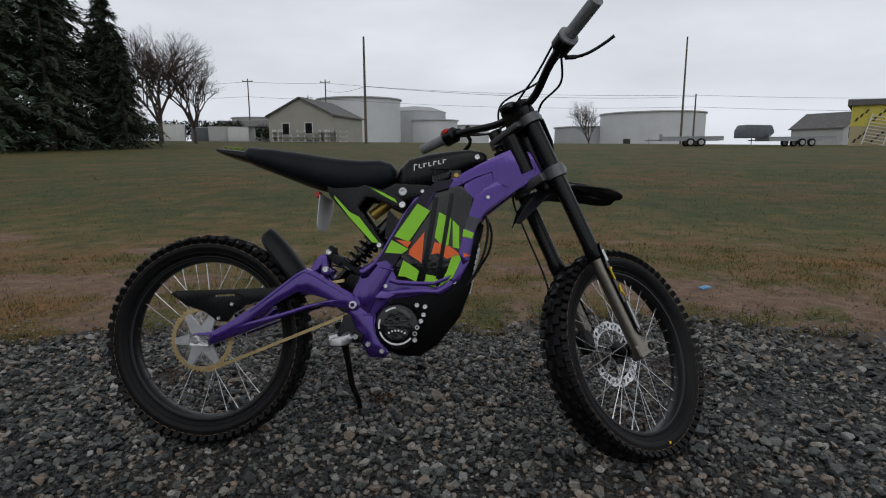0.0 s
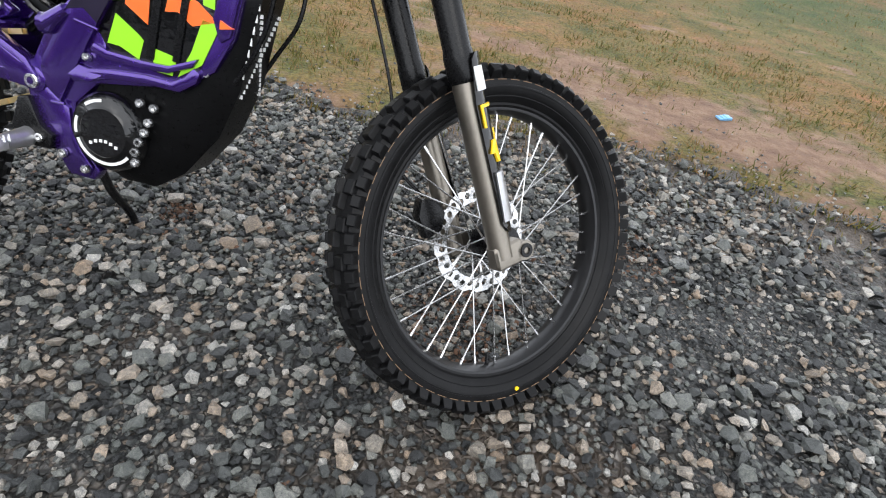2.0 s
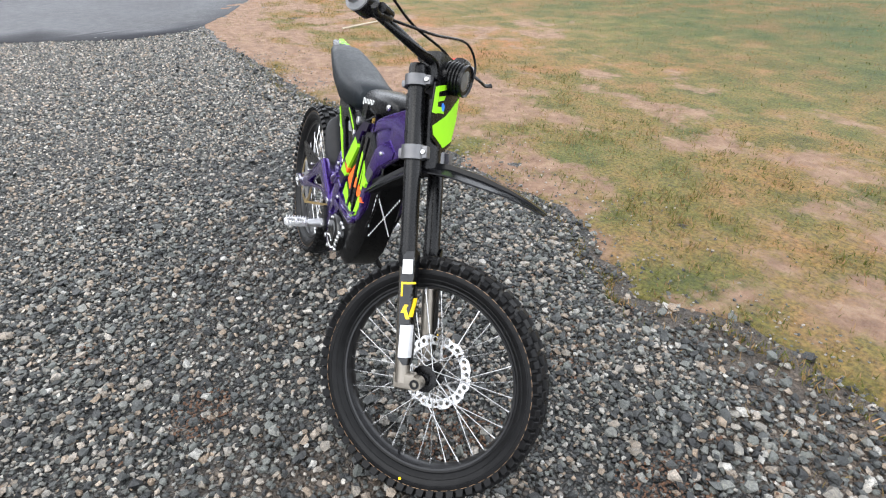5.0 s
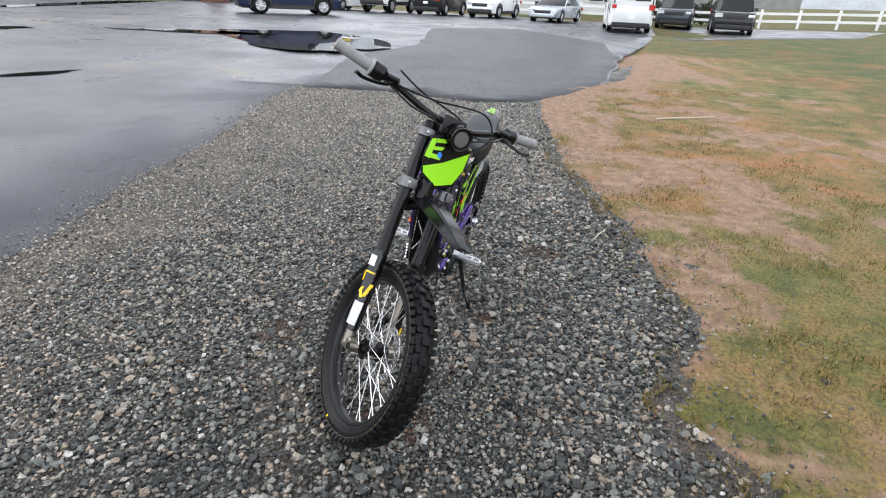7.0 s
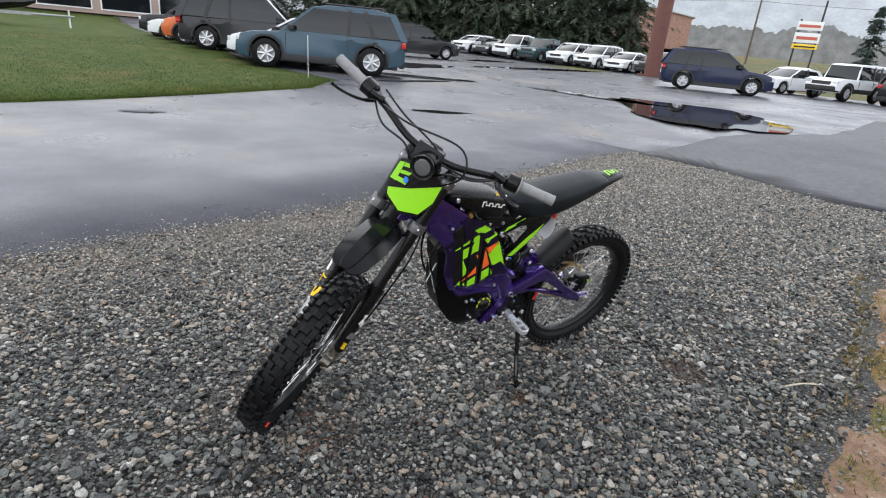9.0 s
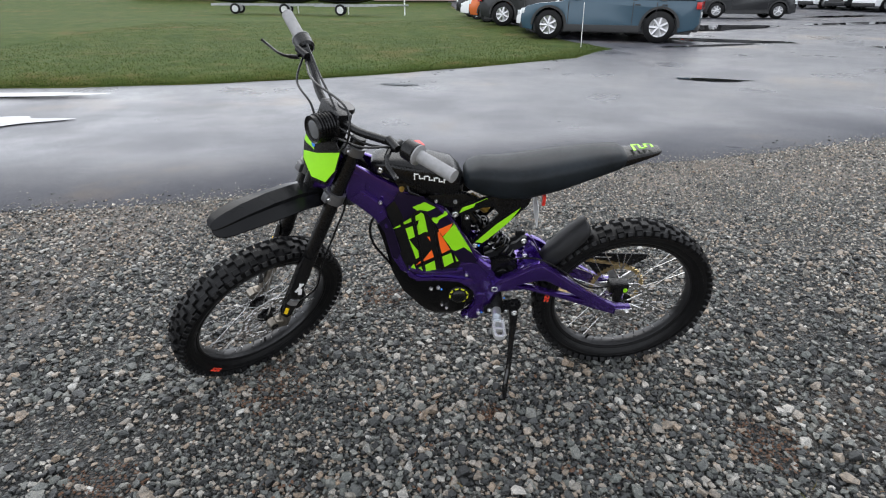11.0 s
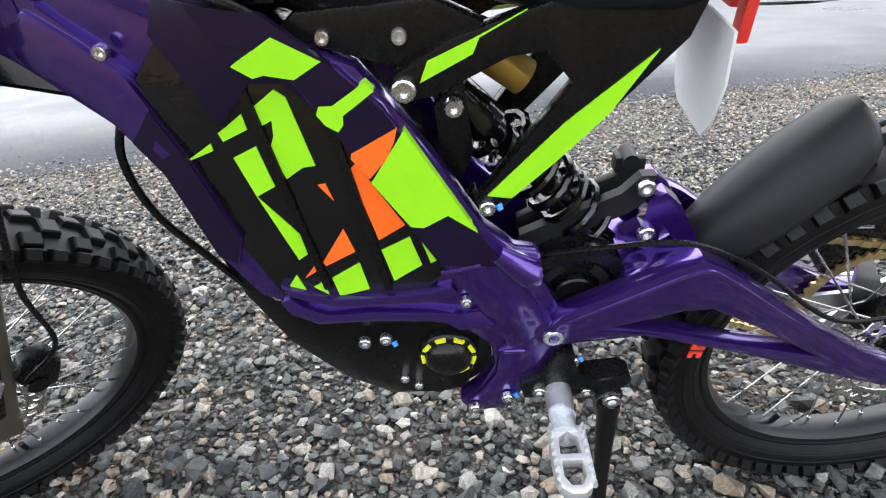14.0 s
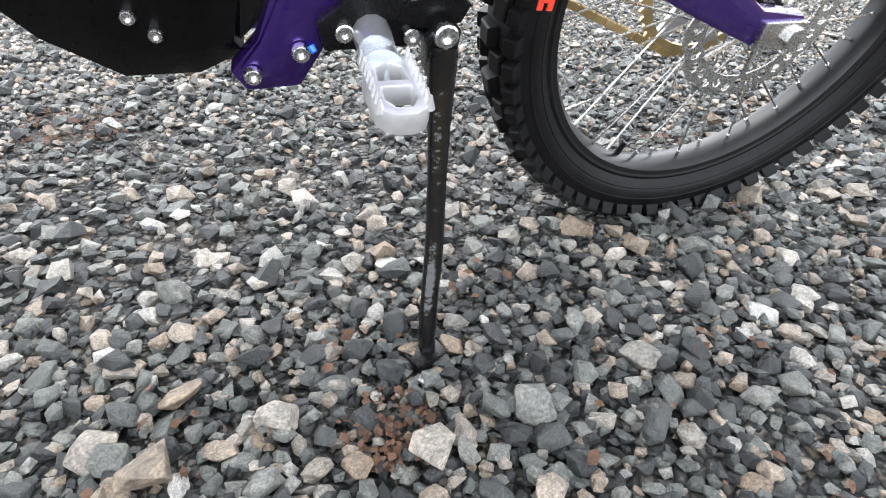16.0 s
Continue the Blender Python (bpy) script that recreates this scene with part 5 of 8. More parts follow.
# ---- seat, tail, tank cover ----
bm = bmesh.new()
secs = []
for x, zt, zb, hy in ((0.108, 0.902, 0.868, 0.045), (0.125, 0.909, 0.856, 0.058), (0.20, 0.902, 0.828, 0.070), (0.30, 0.888, 0.790, 0.082), (0.40, 0.872, 0.762, 0.086), (0.47, 0.866, 0.760, 0.078), (0.53, 0.868, 0.775, 0.068),
                      (0.565, 0.856, 0.792, 0.058), (0.578, 0.838, 0.805, 0.040)):
    secs.append(superring(x, (zt + zb) / 2, (zt - zb) / 2, hy, 3.0, 24))
loft(bm, secs)
seat = part("seat", bm, M_SEAT, BIKE, "dark grey grained vinyl seat")
bm = bmesh.new()
secs = []
for x, z, hz, hy in ((0.130, 0.874, 0.018, 0.050), (0.10, 0.882, 0.016, 0.046), (0.05, 0.892, 0.011, 0.036), (0.012, 0.901, 0.006, 0.028), (0.002, 0.904, 0.003, 0.020)):
    secs.append(superring(x, z, hz, hy, 3.5, 16))
loft(bm, secs)
tail = part("tail", bm, M_BLACK, BIKE, "pointed black tail piece")
bm = bmesh.new()
for u0, u1, v0, v1 in ((0.083, 0.078, -0.020, 0.018), (0.078, 0.066, -0.020, -0.012), (0.064, 0.060, -0.018, 0.010), (0.060, 0.050, 0.004, 0.012), (0.048, 0.043, -0.016, 0.008), (0.043, 0.034, -0.014, -0.008), (0.030, 0.026, -0.010, 0.010)):
    prism(bm, [(u0, v0), (u1, v0 + 0.003), (u1 - 0.003, v1 - 0.002), (u0, v1)], 0.0, 0.0016, axes="xy")
bmesh.ops.transform(bm, matrix=Matrix.Translation((0.003, 0, 0.9185)) @ pose(0, 0, 0, 0, 8, 0), verts=bm.verts)
part("tail_decal", bm, M_LIME, tail)
bm = bmesh.new()
secs = []
for x, zt, zb, hy in ((0.580, 0.82, 0.775, 0.030), (0.592, 0.845, 0.765, 0.050), (0.620, 0.872, 0.76, 0.062), (0.68, 0.886, 0.775, 0.066), (0.74, 0.893, 0.80, 0.066), (0.80, 0.897, 0.835, 0.058), (0.840, 0.890, 0.848, 0.046), (0.850, 0.880, 0.855, 0.034)):
    secs.append(superring(x, (zt + zb) / 2, (zt - zb) / 2, hy, 3.4, 24))
loft(bm, secs)
tank = part("tank_cover", bm, M_BLACK, BIKE, "rounded black tank cover")
# maker's mark on each flank as plain strokes
for sgn in (-1, 1):
    bm = bmesh.new()
    x0 = 0.636 if sgn < 0 else 0.722
    dx = 0.0142 * (1 if sgn < 0 else -1)
    for k in range(7):
        x = x0 + dx * k
        tilt = 0.22 * (k if sgn < 0 else 6 - k)
        z = (0.838 if sgn < 0 else 0.840) + 0.0028 * (k if sgn < 0 else 6 - k)
        hh = 0.013 if k == 0 else 0.0076
        box(bm, x, sgn * 0.0665, z - hh, x + 0.0035, sgn * 0.0685, z + hh * 0.6)
        box(bm, x, sgn * 0.0665, z - (hh if k % 2 else -hh * 0.3), x + 0.0100 * math.copysign(1, dx), sgn * 0.0685, z - (hh if k % 2 else -hh * 0.3) + 0.003)
    part("tank_mark", bm, M_WHITE, tank)
for at, mat, sx in (((0.660, 0.046, 0.8765), M_BRASS, 0.010), ((0.638, 0.046, 0.8690), M_GREYPLASTIC, 0.006), ((0.615, 0.043, 0.8600), M_WHITE, 0.006)):
    bm = bmesh.new()
    box(bm, -sx, -0.007, 0, sx * 0.5, 0.007, 0.001)
    bmesh.ops.transform(bm, matrix=Matrix.Translation(at) @ pose(0, 0, 0, -42, 0, 0) @ Matrix.Translation((0, 0, 0.003)), verts=bm.verts)
    part("warning_label", bm, mat, tank)

for sgn in (-1, 1):
    bm = bmesh.new()
    box(bm, 0.690, sgn * 0.040, 0.792, 0.775, sgn * 0.0640, 0.830, 0.006)
    port = part("port_cover", bm, M_GLOSSBLACK, tank, "ribbed black port cover under the tank")
    for k in range(5):
        bm = bmesh.new()
        box(bm, 0.698 + 0.008 * k, sgn * 0.063, 0.797, 0.702 + 0.008 * k, sgn * 0.0665, 0.825, 0.001)
        part("port_rib", bm, M_BLACK, port)
    bm = bmesh.new()
    tube(bm, [(0.762, sgn * 0.060, 0.812), (0.762, sgn * 0.072, 0.812)], [0.009, 0.007], 12)
    part("brass_plug", bm, M_BRASS, port)
    bm = bmesh.new()
    tube(bm, smooth_path([(0.745, sgn * 0.062, 0.820), (0.738, sgn * 0.074, 0.806), (0.718, sgn * 0.075, 0.797), (0.700, sgn * 0.070, 0.783)], 6), 0.0035, 8)
    part("port_cable", bm, M_BLACK, port)

# ---- rear subframe, shock, mudguard ----
for sgn in (-1, 1):
    bm = bmesh.new()
    prism(bm, [(0.49, 0.785), (0.565, 0.762), (0.612, 0.735), (0.607, 0.712), (0.580, 0.716), (0.520, 0.745), (0.492, 0.747), (0.470, 0.72), (0.548, 0.612), (0.540, 0.596), (0.525, 0.600),
               (0.440, 0.690), (0.385, 0.752), (0.375, 0.785)], sgn * 0.052, sgn * 0.068, bevel=0.003)
    sub = part("subframe_side", bm, M_BLACK, BIKE, "black seat subframe strut")
    for sh in ([(0.591, 0.729), (0.584, 0.746), (0.549, 0.761), (0.509, 0.780), (0.544, 0.762), (0.549, 0.750)], [(0.538, 0.618), (0.516, 0.614), (0.479, 0.650), (0.438, 0.694), (0.407, 0.745), (0.474, 0.687)]) if sgn > 0 else ([(0.590, 0.729), (0.582, 0.742), (0.547, 0.760), (0.505, 0.777), (0.546, 0.752)], [(0.537, 0.612), (0.475, 0.689), (0.448, 0.702), (0.400, 0.752), (0.400, 0.744), (0.447, 0.687), (0.517, 0.613)]):
        bm = bmesh.new()
        prism(bm, sh, sgn * 0.067, sgn * 0.0698)
        part("lime_decal", bm, M_LIME, sub)
    for at, r in (((0.604, 0.724), 0.010), ((0.538, 0.605), 0.008)):
        bolt(sub, (at[0], sgn * 0.067, at[1]), r, sgn, h=0.007)
    bm = bmesh.new()
    prism(bm, [(0.58, 0.79), (0.68, 0.785), (0.70, 0.768), (0.645, 0.750), (0.60, 0.735), (0.53, 0.765)], sgn * 0.040, sgn * 0.060, bevel=0.004)
    side = part("side_panel", bm, M_BLACK, BIKE, "black plastic side panel")
    bolt(side, (0.604, sgn * 0.059, 0.764), 0.013 if sgn < 0 else 0.006, sgn, M_ALU, 0.008)
    bolt(side, (0.662, sgn * 0.059, 0.766), 0.006, sgn, h=0.006)
bm = bmesh.new()
a, b = Vector((0.565, 0, 0.690)), Vector((0.395, 0, 0.500))
d = (b - a).normalized()
u, v = Vector((0, 1, 0)), d.cross(Vector((0, 1, 0)))
coil = [a + d * (0.055 + 0.160 * k / 96) + 0.029 * (math.cos(k * 2 * math.pi * 7 / 96) * u + math.sin(k * 2 * math.pi * 7 / 96) * v) for k in range(97)]
tube(bm, coil, 0.0052, 7)
shock = part("shock_spring", bm, M_GLOSSBLACK, BIKE, "black coil spring of the rear shock")
bm = bmesh.new()
tube(bm, [a, a + d * 0.05, a + d * 0.052, a + d * 0.15], [0.019, 0.021, 0.015, 0.015], 16)
tube(bm, [a + d * 0.14, b], 0.009, 12)
part("shock_body", bm, M_GLOSSBLACK, shock)
bm = bmesh.new()
tube(bm, [(0.555, 0.004, 0.742), (0.500, 0.004, 0.700)], [0.017, 0.017], 16)
part("shock_reservoir", bm, M_BRASS, shock, "gold shock reservoir with a yellow band")
bm = bmesh.new()
for sgn in (-1, 1):
    prism(bm, [(0.366, 0.598), (0.381, 0.598), (0.398, 0.578), (0.500, 0.530), (0.500, 0.508), (0.486, 0.506), (0.388, 0.552), (0.366, 0.572)], sgn * 0.010, sgn * 0.022, bevel=0.004)
link = part("shock_link", bm, M_GREYPLASTIC, BIKE, "black shock linkage arm")
for sgn in (-1, 1):
    for at in ((0.376, 0.586), (0.369, 0.533)):
        bolt(link, (at[0], sgn * (0.022 if at[1] > 0.55 else 0.030), at[1]), 0.0095, sgn, h=0.008)
bm = bmesh.new()
tube(bm, [(0.384, -0.030, 0.596), (0.384, -0.006, 0.596)], 0.009, 14)
box(bm, 0.390, -0.026, 0.582, 0.399, -0.010, 0.600, 0.003)
part("link_axle", bm, M_GREYPLASTIC, link, "grey linkage axle sleeve")
bm = bmesh.new()
prism(bm, [(0.548, 0.606), (0.556, 0.596), (0.532, 0.500), (0.520, 0.500)], 0.022, 0.036, bevel=0.003)
prism(bm, [(0.556, 0.715), (0.582, 0.690), (0.578, 0.630), (0.560, 0.610), (0.548, 0.640)], -0.036, 0.030, bevel=0.006)
part("shock_mount", bm, M_BLACK, BIKE, "black upper shock mount plate")
bolt(link, (0.565, 0.034, 0.691), 0.009, 1, h=0.008)
bm = bmesh.new()
rows = []
for x, z, w in ((0.322, 0.495, 0.030), (0.312, 0.515, 0.042), (0.298, 0.537, 0.049), (0.280, 0.562, 0.053), (0.258, 0.590, 0.055), (0.236, 0.615, 0.054), (0.214, 0.637, 0.051), (0.200, 0.650, 0.045), (0.190, 0.657, 0.036), (0.184, 0.660, 0.022)):
    row = []
    for k in range(9):
        s = math.sin((k - 4) / 4 * math.pi / 2)
        q = 0.047 * (w / 0.055) * (1 - math.sqrt(max(0.0, 1 - 0.94 * s * s)))
        row.append((x - q * 0.8, s * w * 1.00, z - q))
    rows.append(row)
top = [[bm.verts.new(p) for p in r] for r in rows]
low = [[bm.verts.new((p[0] - 0.006, p[1] * 0.94, p[2] - 0.006)) for p in r] for r in rows]
for g_ in (top, low):
    for r0, r1 in zip(g_, g_[1:]):
        for k in range(8):
            bm.faces.new((r0[k], r0[k + 1], r1[k + 1], r1[k]))
for k in range(8):
    bm.faces.new((top[0][k], top[0][k + 1], low[0][k + 1], low[0][k]))
    bm.faces.new((top[-1][k], top[-1][k + 1], low[-1][k + 1], low[-1][k]))
for i in range(len(rows) - 1):
    for k in (0, 8):
        bm.faces.new((top[i][k], top[i + 1][k], low[i + 1][k], low[i][k]))
part("rear_mudguard", bm, M_GREYPLASTIC, BIKE, "grey plastic rear tyre hugger")
bm = bmesh.new()
prism(bm, [(-0.052, 0.758), (0.078, 0.758), (0.076, 0.715), (0.060, 0.672), (0.042, 0.652), (-0.030, 0.652), (-0.044, 0.665), (-0.050, 0.715)], 0.352, 0.3545, axes="yz")
bmesh.ops.transform(bm, matrix=Matrix.Translation((0.353, 0, 0.758)) @ pose(0, 0, 0, 0, 6, -3) @ Matrix.Translation((-0.353, 0, -0.758)), verts=bm.verts)
part("plate_bracket", bm, M_TAG, BIKE, "pale plastic hanging plate bracket")
bm = bmesh.new()
box(bm, 0.325, -0.02, 0.755, 0.338, 0.02, 0.772, 0.004)
box(bm, 0.328, 0.03, 0.735, 0.338, 0.045, 0.770, 0.003)
part("rear_reflector", bm, M_RED, BIKE, "small red rear reflector")

# ---- drive ----
bm = bmesh.new()
ring = []
for k in range(48 * 4):
    a = 2 * math.pi * k / (48 * 4)
    ring.append(((0.100 if k % 4 in (0, 1) else 0.0945) * math.cos(a), (0.100 if k % 4 in (0, 1) else 0.0945) * math.sin(a)))
prism(bm, ring, -0.052, -0.048, [[(0.083 * math.cos(2 * math.pi * k / 40), 0.083 * math.sin(2 * math.pi * k / 40)) for k in range(40)]])
sprocket = part("rear_sprocket", bm, M_GOLD, BIKE, "gold toothed rear sprocket", RW)
bm = bmesh.new()
star = []
for k in range(30):
    a = 2 * math.pi * k / 30
    r = (0.085, 0.085, 0.050, 0.036, 0.050)[k % 5]
    star.append((r * math.cos(a), r * math.sin(a)))
holes = [[((0.052 + 0.010 * math.cos(b)) * math.cos(2 * math.pi * k / 6 + 0.1) - 0.010 * math.sin(b) * math.sin(2 * math.pi * k / 6 + 0.1),
           (0.052 + 0.010 * math.cos(b)) * math.sin(2 * math.pi * k / 6 + 0.1) + 0.010 * math.sin(b) * math.cos(2 * math.pi * k / 6 + 0.1)) for b in np.linspace(0, 5.5, 8)] for k in range(6)]
prism(bm, star, -0.0535, -0.0475, [])
part("sprocket_carrier", bm, M_ALU, sprocket, "silver sprocket spider", RW)


def chain_run(p0, p1, name="chain_run"):
    p0, p1 = Vector(p0), Vector(p1)
    d = p1 - p0
    n = int(d.length / 0.0125)
    bm = bmesh.new()
    ang = math.atan2(d.z, d.x)
    for k in range(n):
        c = p0 + d * ((k + 0.5) / n)
        b2 = bmesh.new()
        w = 0.0048 if k % 2 else 0.0032
        for s in (-1, 1):
            box(b2, -0.0078, s * w - 0.0008, -0.0045, 0.0078, s * w + 0.0008, 0.0045)
        box(b2, -0.003, -w, -0.003, 0.003, w, 0.003)
        bmesh.ops.transform(b2, matrix=Matrix.Translation(c) @ Matrix.Rotation(-ang, 4, "Y"), verts=b2.verts)
        me = bpy.data.meshes.new("tmp")
        b2.to_mesh(me)
        b2.free()
        bm.from_mesh(me)
        bpy.data.meshes.remove(me)
    return part(name, bm, M_GOLD, BIKE, "gold roller chain run")


chain_run((0.022, -0.05, 0.224), (0.450, -0.05, 0.402))
chain_run((-0.020, -0.05, 0.417), (0.430, -0.05, 0.500))
bm = bmesh.new()
lathe(bm, [(0.047, 0.022), (0.066, 0.022), (0.066, 0.025), (0.062, 0.026), (0.062, 0.044), (0.066, 0.045), (0.066, 0.048), (0.050, 0.048), (0.047, 0.044)], (0.440, 0, 0.462), 48)
disc_cyl(bm, (0.440, 0, 0.462), 0.049, 0.026, 0.038, 40, bevel=0.003)
disc_cyl(bm, (0.440, 0, 0.462), 0.024, 0.038, 0.050, 32, bevel=0.002)
pulley = part("belt_pulley", bm, M_BLACK, BIKE, "black belt pulley")
for k in range(3):
    bm = bmesh.new()
    a0 = k * 2.09
    pts = [(0.440 + 0.030 * math.cos(a0 + t), 0.462 + 0.030 * math.sin(a0 + t)) for t in np.linspace(0, 1.2, 8)]
    pts += [(0.440 + 0.042 * math.cos(a0 + t), 0.462 + 0.042 * math.sin(a0 + t)) for t in np.linspace(1.2, 0, 8)]
    prism(bm, pts, 0.0375, 0.0405)
    part("pulley_slot", bm, M_GREYPLASTIC, pulley)
bm = bmesh.new()
prism(bm, [(-0.100, 0.452), (-0.085, 0.462), (0.10, 0.470), (0.250, 0.478), (0.250, 0.450), (0.16, 0.430), (0.115, 0.415), (0.082, 0.372), (0.05, 0.372), (0.01, 0.40), (-0.05, 0.418)], -0.060, -0.054,
      [[(0.04, 0.452), (0.10, 0.456), (0.10, 0.450), (0.04, 0.446)]], bevel=0.002)
guard = part("chain_guard", bm, M_BLACK, BIKE, "black plastic chain guard")
for at in ((0.095, 0.425), (0.055, 0.382)):
    bolt(guard, (at[0], -0.060, at[1]), 0.006, -1)
bm = bmesh.new()
box(bm, 0.010, 0.036, 0.395, 0.075, 0.076, 0.435, 0.008)
box(bm, 0.030, 0.070, 0.375, 0.060, 0.084, 0.42, 0.004)
cal = part("rear_caliper", bm, M_BLACK, BIKE, "black rear brake caliper")
for x in (0.022, 0.052):
    bm = bmesh.new()
    disc_cyl(bm, (x, 0, 0.412), 0.008, 0.076, 0.079, 14)
    part("caliper_cap", bm, M_LIME, cal)
bm = bmesh.new()
tube(bm, smooth_path([(0.05, 0.07, 0.43), (0.15, 0.072, 0.425), (0.26, 0.072, 0.508), (0.34, 0.070, 0.548), (0.42, 0.055, 0.535), (0.50, 0.04, 0.515)], 8), 0.003, 8)
part("brake_hose", bm, M_BLACK, BIKE, "black rear brake hose")

# ---- foot pegs and kickstand ----
for sgn in (-1, 1):
    bm = bmesh.new()
    prism(bm, [(0.440, 0.400), (0.460, 0.405), (0.478, 0.360), (0.500, 0.345), (0.495, 0.320), (0.420, 0.322), (0.405, 0.340), (0.425, 0.350)], sgn * 0.060, sgn * 0.085, bevel=0.004)
    mount = part("peg_mount", bm, M_BLACK, BIKE, "black footrest bracket")
    bm = bmesh.new()
    tube(bm, [(0.455, sgn * 0.080, 0.336), (0.455, sgn * 0.135, 0.332)], [0.017, 0.014], 12)
    part("peg_pivot", bm, M_ALU, mount)
    if sgn > 0:
        bm = bmesh.new()
        tube(bm, [(0.455, 0.112, 0.334), (0.455, 0.118, 0.334), (0.456, 0.130, 0.333), (0.456, 0.147, 0.335)], [0.016, 0.0185, 0.0165, 0.0205], 14, flat=0.8)
        part("plastic_wrap", bm, M_WRAP, mount, "crinkled clear plastic wrap")
    bm = bmesh.new()
    out = [(0.440, 0.138), (0.434, 0.16), (0.435, 0.200), (0.440, 0.211), (0.449, 0.217), (0.462, 0.217), (0.471, 0.211), (0.476, 0.200), (0.477, 0.16), (0.471, 0.138)]
    h1 = [(0.445, 0.153), (0.444, 0.172), (0.467, 0.172), (0.466, 0.153), (0.455, 0.146)]
    h2 = [(0.444, 0.180), (0.444, 0.197), (0.450, 0.207), (0.461, 0.207), (0.467, 0.197), (0.467, 0.180)]
    prism(bm, [(a, sgn * b) for a, b in out], 0.326, 0.344, [[(a, sgn * b) for a, b in h] for h in (h1, h2)], bevel=0.002, axes="xy")
    peg = part("foot_peg", bm, M_KNURL, BIKE, "bright toothed aluminium foot peg")
    for k in range(8):
        for x in (0.4375, 0.4735):
            y = sgn * (0.140 + 0.0095 * k)
            bm = bmesh.new()
            tube(bm, [(x, y, 0.340), (x, y, 0.351)], [0.0040, 0.0012], 6)
            part("peg_tooth", bm, M_KNURL, peg)
    for at in ((0.478, 0.338), (0.420, 0.333)):
        bolt(mount, (at[0], sgn * 0.085, at[1]), 0.008, sgn)
bm = bmesh.new()
prism(bm, [(0.380, 0.345), (0.400, 0.350), (0.412, 0.338), (0.408, 0.300), (0.385, 0.300)], 0.080, 0.104, bevel=0.004)
prism(bm, [(0.372, 0.362), (0.384, 0.370), (0.424, 0.366), (0.440, 0.350), (0.414, 0.342), (0.380, 0.346)], 0.066, 0.094, bevel=0.004)
stand = part("kickstand_pivot", bm, M_BLACK, BIKE, "black kickstand bracket")
bolt(stand, (0.396, 0.103, 0.342), 0.011, 1, h=0.008)
bm = bmesh.new()
tube(bm, smooth_path([(0.395, 0.100, 0.330), (0.397, 0.112, 0.29), (0.403, 0.146, 0.22), (0.408, 0.176, 0.155), (0.419, 0.212, 0.105), (0.424, 0.236, 0.062)], 3), [0.0135, 0.0135, 0.013, 0.0125, 0.011, 0.010, 0.0095, 0.0095, 0.0095, 0.0095, 0.0095, 0.009, 0.009, 0.009, 0.009, 0.0085], 14)
part("kickstand_leg", bm, M_GLOSSBLACK, stand, "black steel kickstand leg")
bm = bmesh.new()
box(bm, -0.019, -0.015, -0.004, 0.019, 0.015, 0.005, 0.003)
bmesh.ops.transform(bm, matrix=Matrix.Translation((0.426, 0.240, 0.066)) @ pose(0, 0, 0, 13.6, 0, 20), verts=bm.verts)
part("kickstand_foot", bm, M_BLACK, stand)

